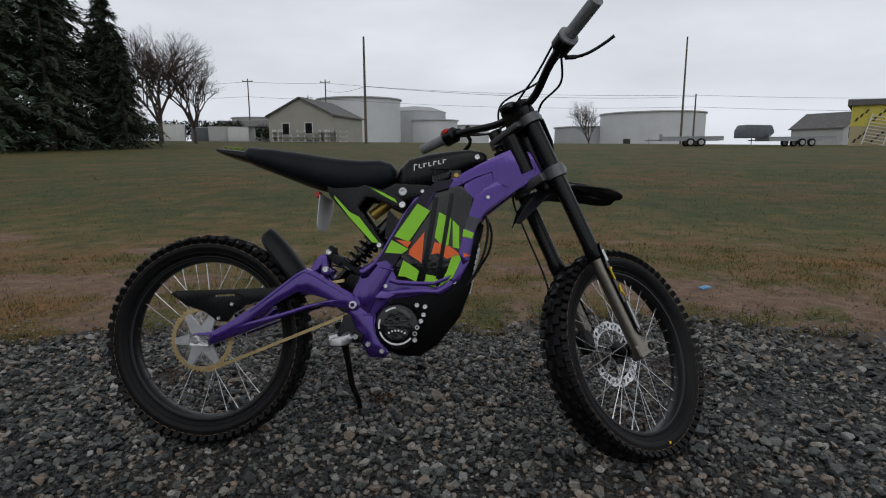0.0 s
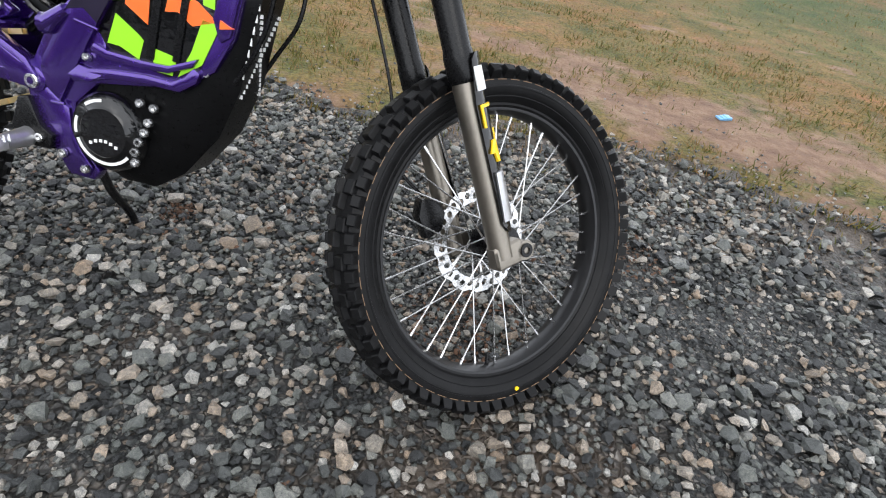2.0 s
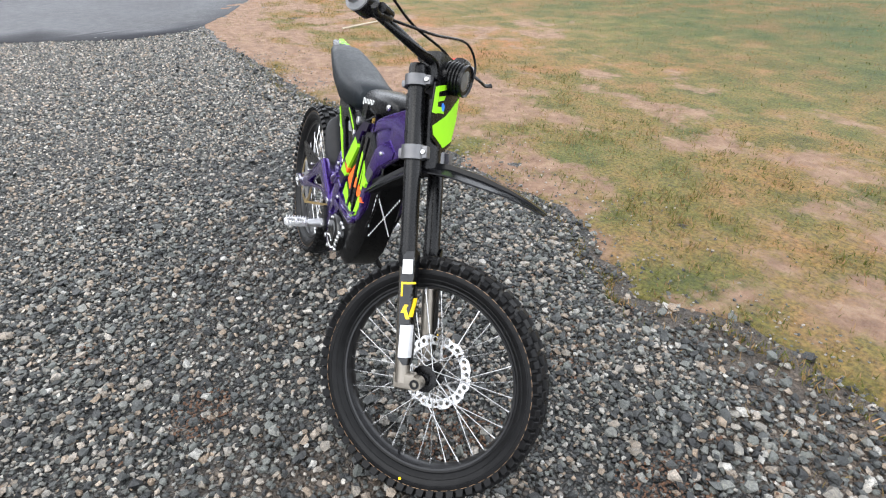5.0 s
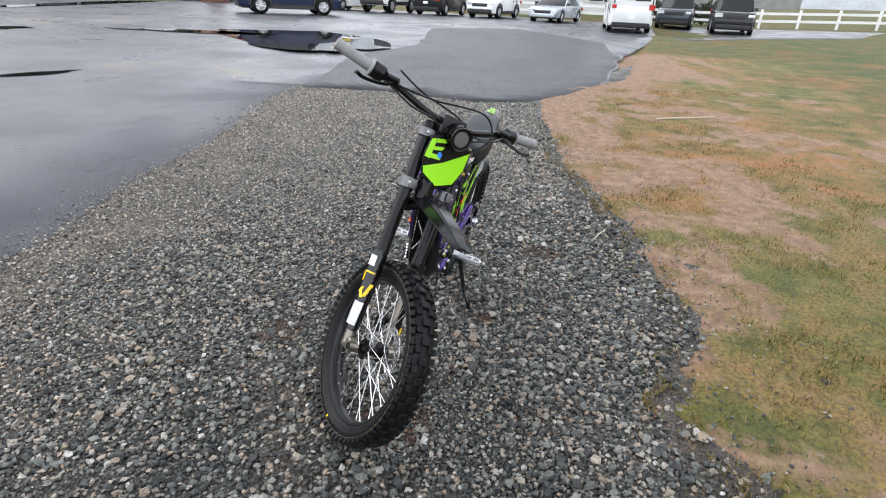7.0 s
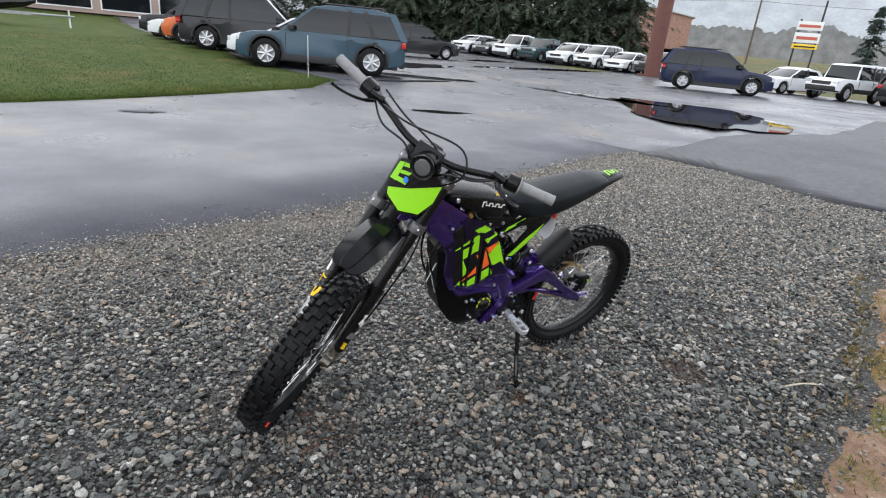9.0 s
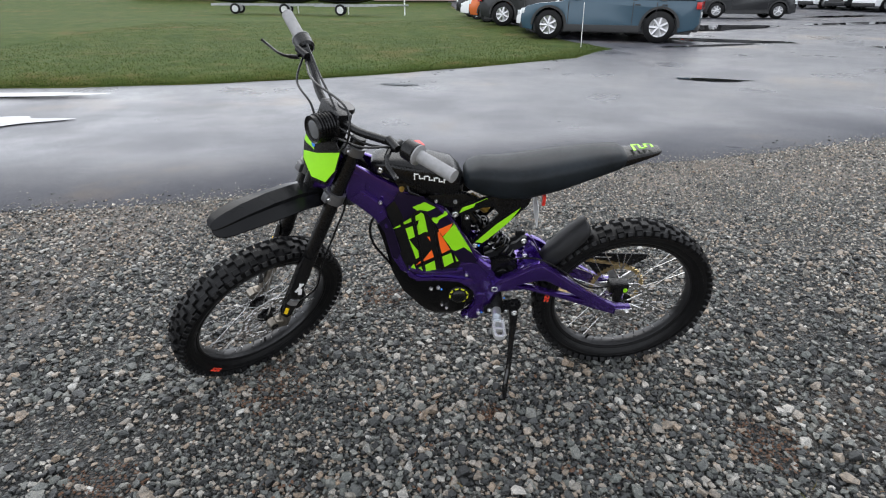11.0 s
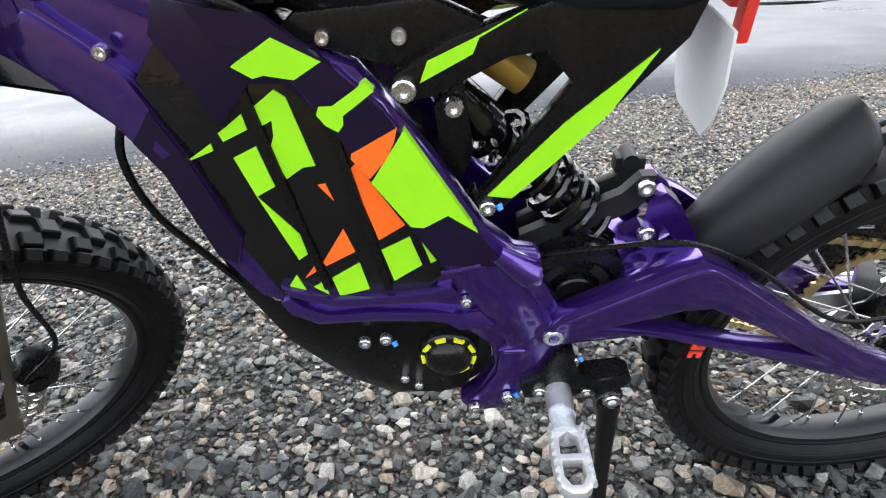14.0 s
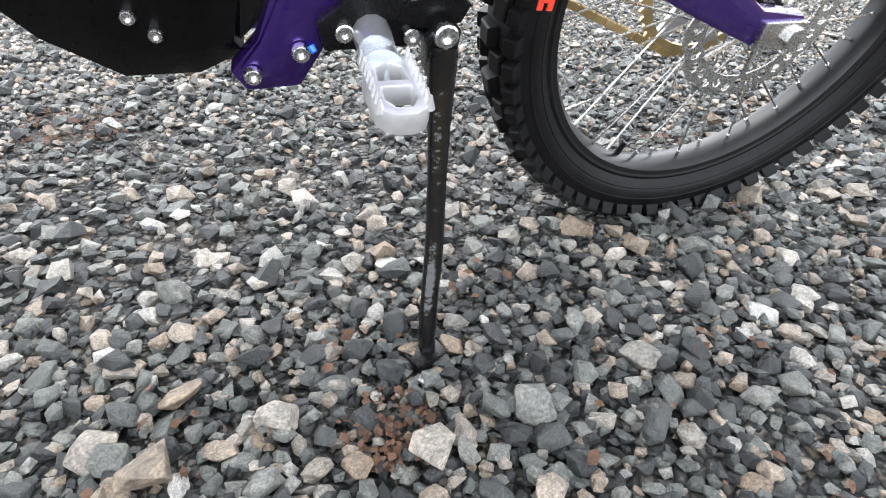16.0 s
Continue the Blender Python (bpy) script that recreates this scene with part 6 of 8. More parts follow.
# ---- fork, clamps, lamp, number plate, mudguard ----
for sgn in (-1, 1):
    y = sgn * 0.0735
    bm = bmesh.new()
    lathe(bm, [(0, 0.285), (0.020, 0.285), (0.0235, 0.292), (0.0235, 0.325), (0.0215, 0.335), (0.0215, 0.765), (0.019, 0.775), (0, 0.775)], (0, y, 0), 28, "z", closed=False)
    leg = part("fork_tube", bm, M_BLACK, BIKE, "black upper fork tube", FORK)
    bm = bmesh.new()
    lathe(bm, [(0, 0.0), (0.0195, 0.0), (0.0195, 0.30), (0, 0.30)], (0, y, 0), 24, "z", closed=False)
    part("fork_slider", bm, M_TITAN, leg, "bare titanium-grey fork slider", FORK)
    bm = bmesh.new()
    box(bm, -0.020, y - 0.015, -0.018, 0.038, y + 0.015, 0.024, 0.010, 3)
    tube(bm, [(0.041, y - 0.015, 0), (0.041, y + 0.015, 0)], 0.0165, 20)
    part("axle_lug", bm, M_TITAN, leg, "grey cast axle lug", FORK)
    bm = bmesh.new()
    lathe(bm, [(0.006, y + sgn * 0.012), (0.006, y + sgn * 0.018), (0.012, y + sgn * 0.018), (0.012, y + sgn * 0.012)], (0.041, 0, 0), 16, "y")
    part("axle_end", bm, M_BLACK, leg, "", FORK)
    # guard on the front and outside of the slider
    off = sgn * 0.62
    bm = bmesh.new()
    sec = []
    for z, r0, half in ((0.045, 0.025, 0.5), (0.06, 0.026, 1.0), (0.25, 0.028, 1.15), (0.315, 0.030, 0.9), (0.325, 0.030, 0.6)):
        sec.append([(r * math.cos(a + off), y + r * math.sin(a + off), z) for r, rng_ in ((r0, 1), (r0 - 0.003, -1)) for a in np.linspace(-half * rng_, half * rng_, 7)])
    loft(bm, sec)
    gm = part("fork_guard", bm, M_GLOSSBLACK, leg, "black fork slider guard with decals", FORK)

    def patch(z0, z1, a0, a1, mat, name, skew=0.0):
        b = bmesh.new()
        s2 = []
        for z in (z0, z1):
            s2.append([(r * math.cos(a + off + skew * (z - z0) / (z1 - z0)), y + r * math.sin(a + off + skew * (z - z0) / (z1 - z0)), z) for r, q in ((0.0308, 1), (0.0268, -1))
                       for a in (np.linspace(a0, a1, 5) if q > 0 else np.linspace(a1, a0, 5))])
        loft(b, s2)
        part(name, b, mat, leg, "", FORK)
    if sgn < 0:
        patch(0.270, 0.305, -0.9, -0.1, M_WHITE, "white_label")
        patch(0.245, 0.250, -0.9, 0.3, M_YELLOW, "yellow_decal")
        patch(0.215, 0.250, -0.95, -0.82, M_YELLOW, "yellow_decal")
        patch(0.175, 0.195, -0.9, -0.6, M_YELLOW, "yellow_decal", 0.3)
        patch(0.165, 0.21, -0.25, 0.15, M_YELLOW, "yellow_decal", 0.5)
        patch(0.160, 0.185, -0.45, -0.15, M_YELLOW, "yellow_decal", -0.3)
        patch(0.065, 0.145, -0.95, 0.2, M_ALU, "silver_decal", 0.1)
    else:
        patch(0.175, 0.215, 0.1, 0.35, M_WHITE, "white_decal", 0.4)
        patch(0.165, 0.215, 0.55, 0.75, M_WHITE, "white_decal", -0.3)
        patch(0.165, 0.19, 0.75, 1.0, M_WHITE, "white_decal", -0.2)
        patch(0.110, 0.135, -0.2, 0.9, M_ALU, "silver_decal", 0.2)
        patch(0.065, 0.090, -0.1, 0.3, M_YELLOW, "yellow_decal")
for z, z2, mat, nm, lab in ((0.547, 0.581, M_CLAMP, "lower_clamp", "grey aluminium lower fork clamp"), (0.722, 0.748, M_CLAMP, "upper_clamp", "grey aluminium upper fork clamp")):
    bm = bmesh.new()
    for sgn in (-1, 1):
        lathe(bm, [(0.0212, z), (0.0295, z), (0.0295, z2), (0.0212, z2)], (0, sgn * 0.0735, 0), 28, "z")
        box(bm, 0.019, sgn * 0.0735 - 0.011, z + 0.002, 0.040, sgn * 0.0735 + 0.011, z2 - 0.002, 0.004)
    box(bm, -0.050, -0.060, z + 0.004, 0.010, 0.060, z2 - 0.004, 0.008)
    clamp = part(nm, bm, mat, BIKE, lab, FORK)
    for sgn in (-1, 1):
        bolt(clamp, (0.031, sgn * 0.0735 + sgn * 0.010, (z + z2) / 2), 0.006, sgn, xf=FORK)
bm = bmesh.new()
lathe(bm, [(0, 0.60), (0.030, 0.60), (0.030, 0.72), (0, 0.72)], (-0.030, 0, 0), 24, "z", closed=False)
part("steering_stem", bm, M_BLACK, BIKE, "black steering stem", FORK)
LAMP = FORK @ Matrix.Translation((0.008, 0, 0.770)) @ pose(0, 0, 0, 0, 14, 0) @ Matrix.Scale(0.88, 4) @ Matrix.Translation((0, 0, -0.768))
bm = bmesh.new()
lathe(bm, [(0, 0.030), (0.026, 0.030), (0.038, 0.045), (0.041, 0.060), (0.042, 0.095), (0.045, 0.104), (0.043, 0.110), (0.038, 0.105), (0, 0.103)], (0, 0, 0.768), 32, "x", closed=False)
lamp = part("headlamp", bm, M_BLACK, BIKE, "round black finned headlamp", LAMP)
bm = bmesh.new()
lathe(bm, [(0, 0.1065), (0.026, 0.1055), (0.037, 0.102), (0.037, 0.098), (0, 0.098)], (0, 0, 0.768), 28, "x", closed=False)
part("lamp_lens", bm, M_LENS, lamp, "clear headlamp lens", LAMP)
for k in range(5):
    bm = bmesh.new()
    lathe(bm, [(0.040, 0.050 + 0.010 * k), (0.0465, 0.050 + 0.010 * k), (0.0465, 0.054 + 0.010 * k), (0.040, 0.054 + 0.010 * k)], (0, 0, 0.768), 32, "x")
    part("cooling_fin", bm, M_BLACK, lamp, "", LAMP)
bm = bmesh.new()
box(bm, 0.02, -0.045, 0.748, 0.062, 0.045, 0.768, 0.006)
part("lamp_bracket", bm, M_BLACK, BIKE, "black lamp bracket", FORK)


def plate_x(y, z):
    return 0.041 - 1.0 * y * y + 0.10 * (z - 0.60)


def plate_patch(outline, off, mat, name, parent, label="", thick=0.004):
    """A curved patch of the front number plate, from an outline in y and z."""
    b = bmesh.new()
    vs = [b.verts.new((0, yy, zz)) for yy, zz in outline]
    f0 = b.faces.new(vs)
    bmesh.ops.triangulate(b, faces=[f0])
    bmesh.ops.subdivide_edges(b, edges=b.edges, cuts=3, use_grid_fill=True)
    ext = bmesh.ops.extrude_face_region(b, geom=b.faces[:])
    moved = {g for g in ext["geom"] if isinstance(g, bmesh.types.BMVert)}
    for vv in b.verts:
        vv.co.x = plate_x(vv.co.y, vv.co.z) + off + (thick if vv in moved else 0)
    return part(name, b, mat, parent, label, FORK)


plate = plate_patch([(-0.078, 0.730), (-0.080, 0.655), (-0.061, 0.600), (0.000, 0.572), (0.061, 0.600), (0.080, 0.655), (0.078, 0.730), (0.040, 0.745), (-0.040, 0.745)], 0, M_BLACK, "number_plate", BIKE, "black front number plate with lime decals")
for sh, mat in (([(-0.005, 0.660), (0.076, 0.722), (0.078, 0.66), (0.058, 0.605), (0.0, 0.580), (-0.058, 0.605), (-0.066, 0.625)], M_LIME), ([(-0.074, 0.715), (-0.058, 0.722), (-0.056, 0.655), (-0.076, 0.655)], M_LIME),
                ([(-0.056, 0.722), (-0.012, 0.735), (-0.014, 0.722), (-0.056, 0.708)], M_LIME), ([(-0.056, 0.696), (-0.022, 0.705), (-0.028, 0.692), (-0.056, 0.684)], M_LIME), ([(-0.056, 0.672), (-0.03, 0.676), (-0.02, 0.662), (-0.056, 0.657)], M_LIME),
                ([(-0.036, 0.684), (-0.028, 0.686), (-0.021, 0.680), (-0.021, 0.670), (-0.028, 0.665), (-0.036, 0.670)], M_BLUE)):
    plate_patch([(yy * 1.02, zz + 0.004) for yy, zz in sh], 0.0042, mat, "plate_decal", plate, thick=0.0012)

bm = bmesh.new()
rows = []
for x, z, w, arch in ((-0.165, 0.470, 0.018, 0.006), (-0.12, 0.495, 0.038, 0.016), (-0.06, 0.520, 0.050, 0.020), (0.0, 0.538, 0.056, 0.020), (0.08, 0.528, 0.060, 0.022), (0.16, 0.504, 0.062, 0.022), (0.23, 0.478, 0.060, 0.014), (0.275, 0.456, 0.055, 0.010), (0.298, 0.443, 0.048, 0.007), (0.312, 0.434, 0.036, 0.005), (0.318, 0.430, 0.020, 0.004)):
    rows.append([(x, s * w, z + arch * (0.55 if abs(s) < 0.40 else 0.0) - arch * max(0, abs(s) - 0.45) * 1.3) for s in (-1, -0.85, -0.6, -0.42, -0.38, 0, 0.38, 0.42, 0.6, 0.85, 1)])
for flip in (0.0, -0.004):
    g_ = [[bm.verts.new((p[0], p[1], p[2] + flip)) for p in r] for r in rows]
    for r0, r1 in zip(g_, g_[1:]):
        for k in range(len(r0) - 1):
            bm.faces.new((r0[k], r0[k + 1], r1[k + 1], r1[k]))
    if flip == 0.0:
        top = g_
for i in range(len(rows) - 1):
    for k in (0, len(rows[0]) - 1):
        bm.faces.new((top[i][k], top[i + 1][k], g_[i + 1][k], g_[i][k]))
for k in range(len(rows[0]) - 1):
    for i in (0, len(rows) - 1):
        bm.faces.new((top[i][k], top[i][k + 1], g_[i][k + 1], g_[i][k]))
part("front_mudguard", bm, M_FENDER, BIKE, "dark grey plastic front mudguard", FORK)
bm = bmesh.new()
prism(bm, [(0.050, 0.040), (0.085, 0.045), (0.100, 0.075), (0.090, 0.105), (0.060, 0.115), (0.045, 0.085)], 0.036, 0.066, bevel=0.008)
tube(bm, [(0.075, 0.060, 0.060), (0.075, 0.072, 0.060)], 0.014, 14)
tube(bm, [(0.070, 0.060, 0.092), (0.070, 0.072, 0.092)], 0.012, 14)
fcal = part("front_caliper", bm, M_BLACK, BIKE, "black front brake caliper", FORK @ Matrix.Translation((0.02, 0, -0.02)) @ Matrix.Translation((-0.14, 0, 0.02)))
bm = bmesh.new()
tube(bm, smooth_path([(-0.03, 0.085, 0.10), (-0.06, 0.10, 0.18), (-0.03, 0.108, 0.30), (-0.02, 0.112, 0.45), (-0.03, 0.09, 0.56), (0.03, 0.05, 0.68), (0.05, 0.02, 0.80), (0.02, -0.15, 0.84), (0.01, -0.24, 0.87)], 8), 0.0032, 8)
part("brake_hose", bm, M_BLACK, BIKE, "black front brake hose", FORK)

# ---- handlebar and controls ----
BAR = Matrix.Translation((1.2345, 0, 0.286)) @ pose(0, 0, 0, 0, -22.5, 0) @ pose(0, 0, 0, 0, 0, 41.3)
bm = bmesh.new()
bar_pts = smooth_path([(-0.062, -0.415, 0.873), (-0.044, -0.29, 0.853), (-0.026, -0.20, 0.832), (0.004, -0.09, 0.797), (0.010, 0, 0.790), (0.004, 0.09, 0.797), (-0.022, 0.20, 0.832), (-0.036, 0.28, 0.850), (-0.052, 0.395, 0.866)], 6)
tube(bm, bar_pts, 0.0115, 14)
bar = part("handlebar", bm, M_BLACK, BIKE, "black wide off-road handlebar", BAR)
bm = bmesh.new()
box(bm, -0.012, -0.045, 0.745, 0.036, 0.045, 0.815, 0.010)
part("bar_clamp", bm, M_BLACK, bar, "", BAR)
bm = bmesh.new()
lathe(bm, [(0, 0.800), (0.024, 0.800), (0.027, 0.806), (0.027, 0.814), (0.024, 0.818), (0, 0.818)], (-0.018, 0, 0), 24, 'z', closed=False)
part("display", bm, M_GLOSSBLACK, bar, "small black dash display", BAR)
for sgn, y0, y1, z0, z1, x0, x1 in ((-1, -0.298, -0.420, 0.854, 0.874, -0.045, -0.063), (1, 0.282, 0.400, 0.850, 0.867, -0.036, -0.053)):
    bm = bmesh.new()
    a, b = Vector((x0, y0, z0)), Vector((x1, y1, z1))
    pts, rad = [], []
    for k in range(29):
        pts.append(a + (b - a) * k / 28)
        rad.append(0.0285 if k < 2 else (0.0165 + 0.0010 * (k % 2) if k < 27 else 0.0175))
    tube(bm, pts, rad, 18)
    part("grip", bm, M_GRIP, bar, "worn grey rubber grip", BAR)
    bm = bmesh.new()
    d = (b - a).normalized()
    tube(bm, [a - d * 0.045, a - d * 0.038, a - d * 0.004, a], [0.020, 0.027, 0.028, 0.024], 16)
    hous = part("switch_housing", bm, M_BLACK, bar, "black throttle housing" if sgn < 0 else "black switch housing with a red switch", BAR)
    bm = bmesh.new()
    if sgn > 0:
        c = a - d * 0.02
        box(bm, c.x - 0.026, c.y - 0.012, c.z + 0.012, c.x - 0.004, c.y + 0.012, c.z + 0.026, 0.004)
        part("red_switch", bm, M_RED, hous, "", BAR)
    else:
        bm.free()
    # lever with its perch
    bm = bmesh.new()
    c = a - d * 0.055
    tube(bm, [c, c + Vector((0.030, 0, -0.006))], [0.016, 0.012], 12)
    tube(bm, [c + Vector((0.022, -sgn * 0.03, 0)), c + Vector((0.026, sgn * 0.015, 0))], 0.011, 12)
    part("lever_perch", bm, M_BLACK, bar, "", BAR)
    bm = bmesh.new()
    g_ = 1.0 if sgn < 0 else 0.74
    lv = smooth_path([c + Vector((0.030, -sgn * 0.005, -0.016)), c + Vector((0.050, sgn * 0.018 * g_, -0.028)), c + Vector((0.060, sgn * 0.050 * g_, -0.036)), c + Vector((0.062, sgn * 0.095 * g_, -0.040)), c + Vector((0.074, sgn * 0.125 * g_, -0.036))], 5)
    tube(bm, lv, [0.009] * 5 + [0.0065] * (len(lv) - 7) + [0.0065, 0.008], 10, flat=0.6)
    part("brake_lever", bm, M_BLACK, bar, "black brake lever", BAR)
for pts in ([(-0.03, -0.25, 0.835), (0.03, -0.17, 0.79), (0.04, -0.07, 0.775), (0.02, -0.02, 0.70)], [(-0.02, 0.24, 0.85), (0.04, 0.17, 0.80), (0.05, 0.07, 0.76), (0.0, 0.03, 0.68)],
            [(-0.02, -0.23, 0.835), (0.035, -0.10, 0.835), (0.055, 0.08, 0.86), (0.06, 0.13, 0.79), (0.02, 0.06, 0.70)], [(-0.02, 0.24, 0.84), (0.01, 0.14, 0.79), (0.03, 0.02, 0.775), (-0.04, -0.03, 0.70)]):
    bm = bmesh.new()
    tube(bm, smooth_path(pts, 8), 0.0033, 8)
    part("control_cable", bm, M_BLACK, bar, "", BAR)
bm = bmesh.new()
box(bm, -0.075, 0.055, 0.60, -0.048, 0.075, 0.70, 0.006)
tube(bm, smooth_path([(-0.05, 0.06, 0.70), (-0.09, 0.09, 0.66), (-0.11, 0.06, 0.58)], 6), 0.006, 8)
part("wire_loom", bm, M_BLACK, BIKE, "", BAR)

# ---- surroundings: materials ----
M_GLASS = material("tinted_glass", (0.008, 0.010, 0.012), 0.05, 0.0, 0.2, 3, rough_var=0.02, spec=0.42)
M_TRIM = material("black_trim", (0.016, 0.016, 0.017), 0.55, 0.0, 0.2, 10)
M_ALLOY = material("alloy_rim", (0.50, 0.50, 0.51), 0.35, 0.7, 0.1, 20)
M_HEADL = material("lamp_glass", (0.62, 0.64, 0.66), 0.12, 0.2, 0.1, 20)
M_TAILL = material("tail_lamp", (0.45, 0.015, 0.012), 0.2, 0.0, 0.1, 20)
M_BARK = material("grey_bark", (0.085, 0.072, 0.060), 0.9, 0.0, 0.35, 4, 0.5, 20)
M_NEEDLE = material("conifer_needles", (0.036, 0.052, 0.028), 0.8, 0.0, 0.5, 0.8, rand=0.25)
M_NEEDLE2 = material("blue_spruce_needles", (0.035, 0.055, 0.045), 0.8, 0.0, 0.4, 0.8, rand=0.2)
M_POLE = material("weathered_pole", (0.13, 0.10, 0.075), 0.85, 0.0, 0.3, 3, 0.3, 30)
M_RUSTPOST = material("rust_red_post", (0.115, 0.040, 0.028), 0.6, 0.0, 0.2, 2, 0.1, 20)
M_TANK = material("white_tank_steel", (0.60, 0.61, 0.62), 0.6, 0.0, 0.08, 0.2)
M_TANK2 = material("grey_tank_steel", (0.40, 0.41, 0.42), 0.6, 0.0, 0.08, 0.2)
M_SIDING = material("beige_siding", (0.36, 0.345, 0.30), 0.75, 0.0, 0.08, 0.6)
M_GREYSIDE = material("pale_grey_siding", (0.46, 0.46, 0.45), 0.7, 0.0, 0.08, 0.6)
M_ROOF = material("grey_roof", (0.13, 0.125, 0.12), 0.8, 0.0, 0.25, 1.5)
M_BROWNROOF = material("brown_shingle_roof", (0.075, 0.060, 0.052), 0.85, 0.0, 0.3, 2)
M_WHITEWALL = material("white_siding", (0.66, 0.66, 0.65), 0.7, 0.0, 0.06, 1)
M_BRICK = material("pink_brick", (0.36, 0.21, 0.16), 0.85, 0.0, 0.25, 3)
M_FENCE = material("white_fence_paint", (0.72, 0.72, 0.71), 0.55, 0.0, 0.06, 3)
M_YSIDE = material("yellow_sheathing", (0.60, 0.52, 0.09), 0.7, 0.0, 0.1, 1)
M_TANSIDE = material("tan_sheathing", (0.44, 0.37, 0.22), 0.7, 0.0, 0.1, 1)
M_HEDGE = material("dark_hedge", (0.020, 0.030, 0.013), 0.9, 0.0, 0.5, 3, rand=0.2)
M_TWIGS = material("brown_twigs", (0.075, 0.055, 0.045), 0.9, 0.0, 0.3, 4)
M_STEELGREY = material("galvanised_steel", (0.33, 0.34, 0.35), 0.5, 0.6, 0.15, 6)
M_SIGNRED = material("sign_red", (0.50, 0.10, 0.06), 0.5)
M_TARP = material("blue_grey_tarp", (0.11, 0.125, 0.14), 0.6, 0.0, 0.2, 3)
# pale grey paints the haze of distance into the base colour
M_HILL = material("haze_toned_hill_woods", (0.33, 0.35, 0.365), 1.0, 0.0, 0.22, 0.05, spec=0.0)

M_TEAL = material("teal_gelcoat", (0.03, 0.16, 0.20), 0.25)

PAINT = {}


def paint(name, color, metal=0.0):
    if name not in PAINT:
        PAINT[name] = material(name + "_car_paint", color, 0.24, metal, 0.04, 2, 0.0, rough_var=0.04, coat=0.15, spec=0.35)
    return PAINT[name]


def arch(xc, r, z0, n=9):
    return [(xc + r * math.cos(a), z0 + r * math.sin(a)) for a in np.linspace(0.0, math.pi, n)]


def wheel_meshes(r, w, rim_mat):
    bt = bmesh.new()
    lathe(bt, [(r * 0.62, -w / 2), (r * 0.9, -w / 2), (r, -w * 0.38), (r, w * 0.38), (r * 0.9, w / 2), (r * 0.62, w / 2)], (0, 0, 0), 28)
    br = bmesh.new()
    lathe(br, [(r * 0.63, -w * 0.45), (r * 0.63, w * 0.45), (r * 0.56, w * 0.42), (r * 0.55, -w * 0.3)], (0, 0, 0), 24)
    for k in range(7):
        a = 2 * math.pi * k / 7
        c, s = math.cos(a), math.sin(a)
        tube(br, [(0, w * 0.40, 0), (r * 0.60 * c, w * 0.40, r * 0.60 * s)], [r * 0.13, r * 0.10], 6)
    disc_cyl(br, (0, 0, 0), r * 0.56, -w * 0.1, 0.0, 20)
    return bt, br


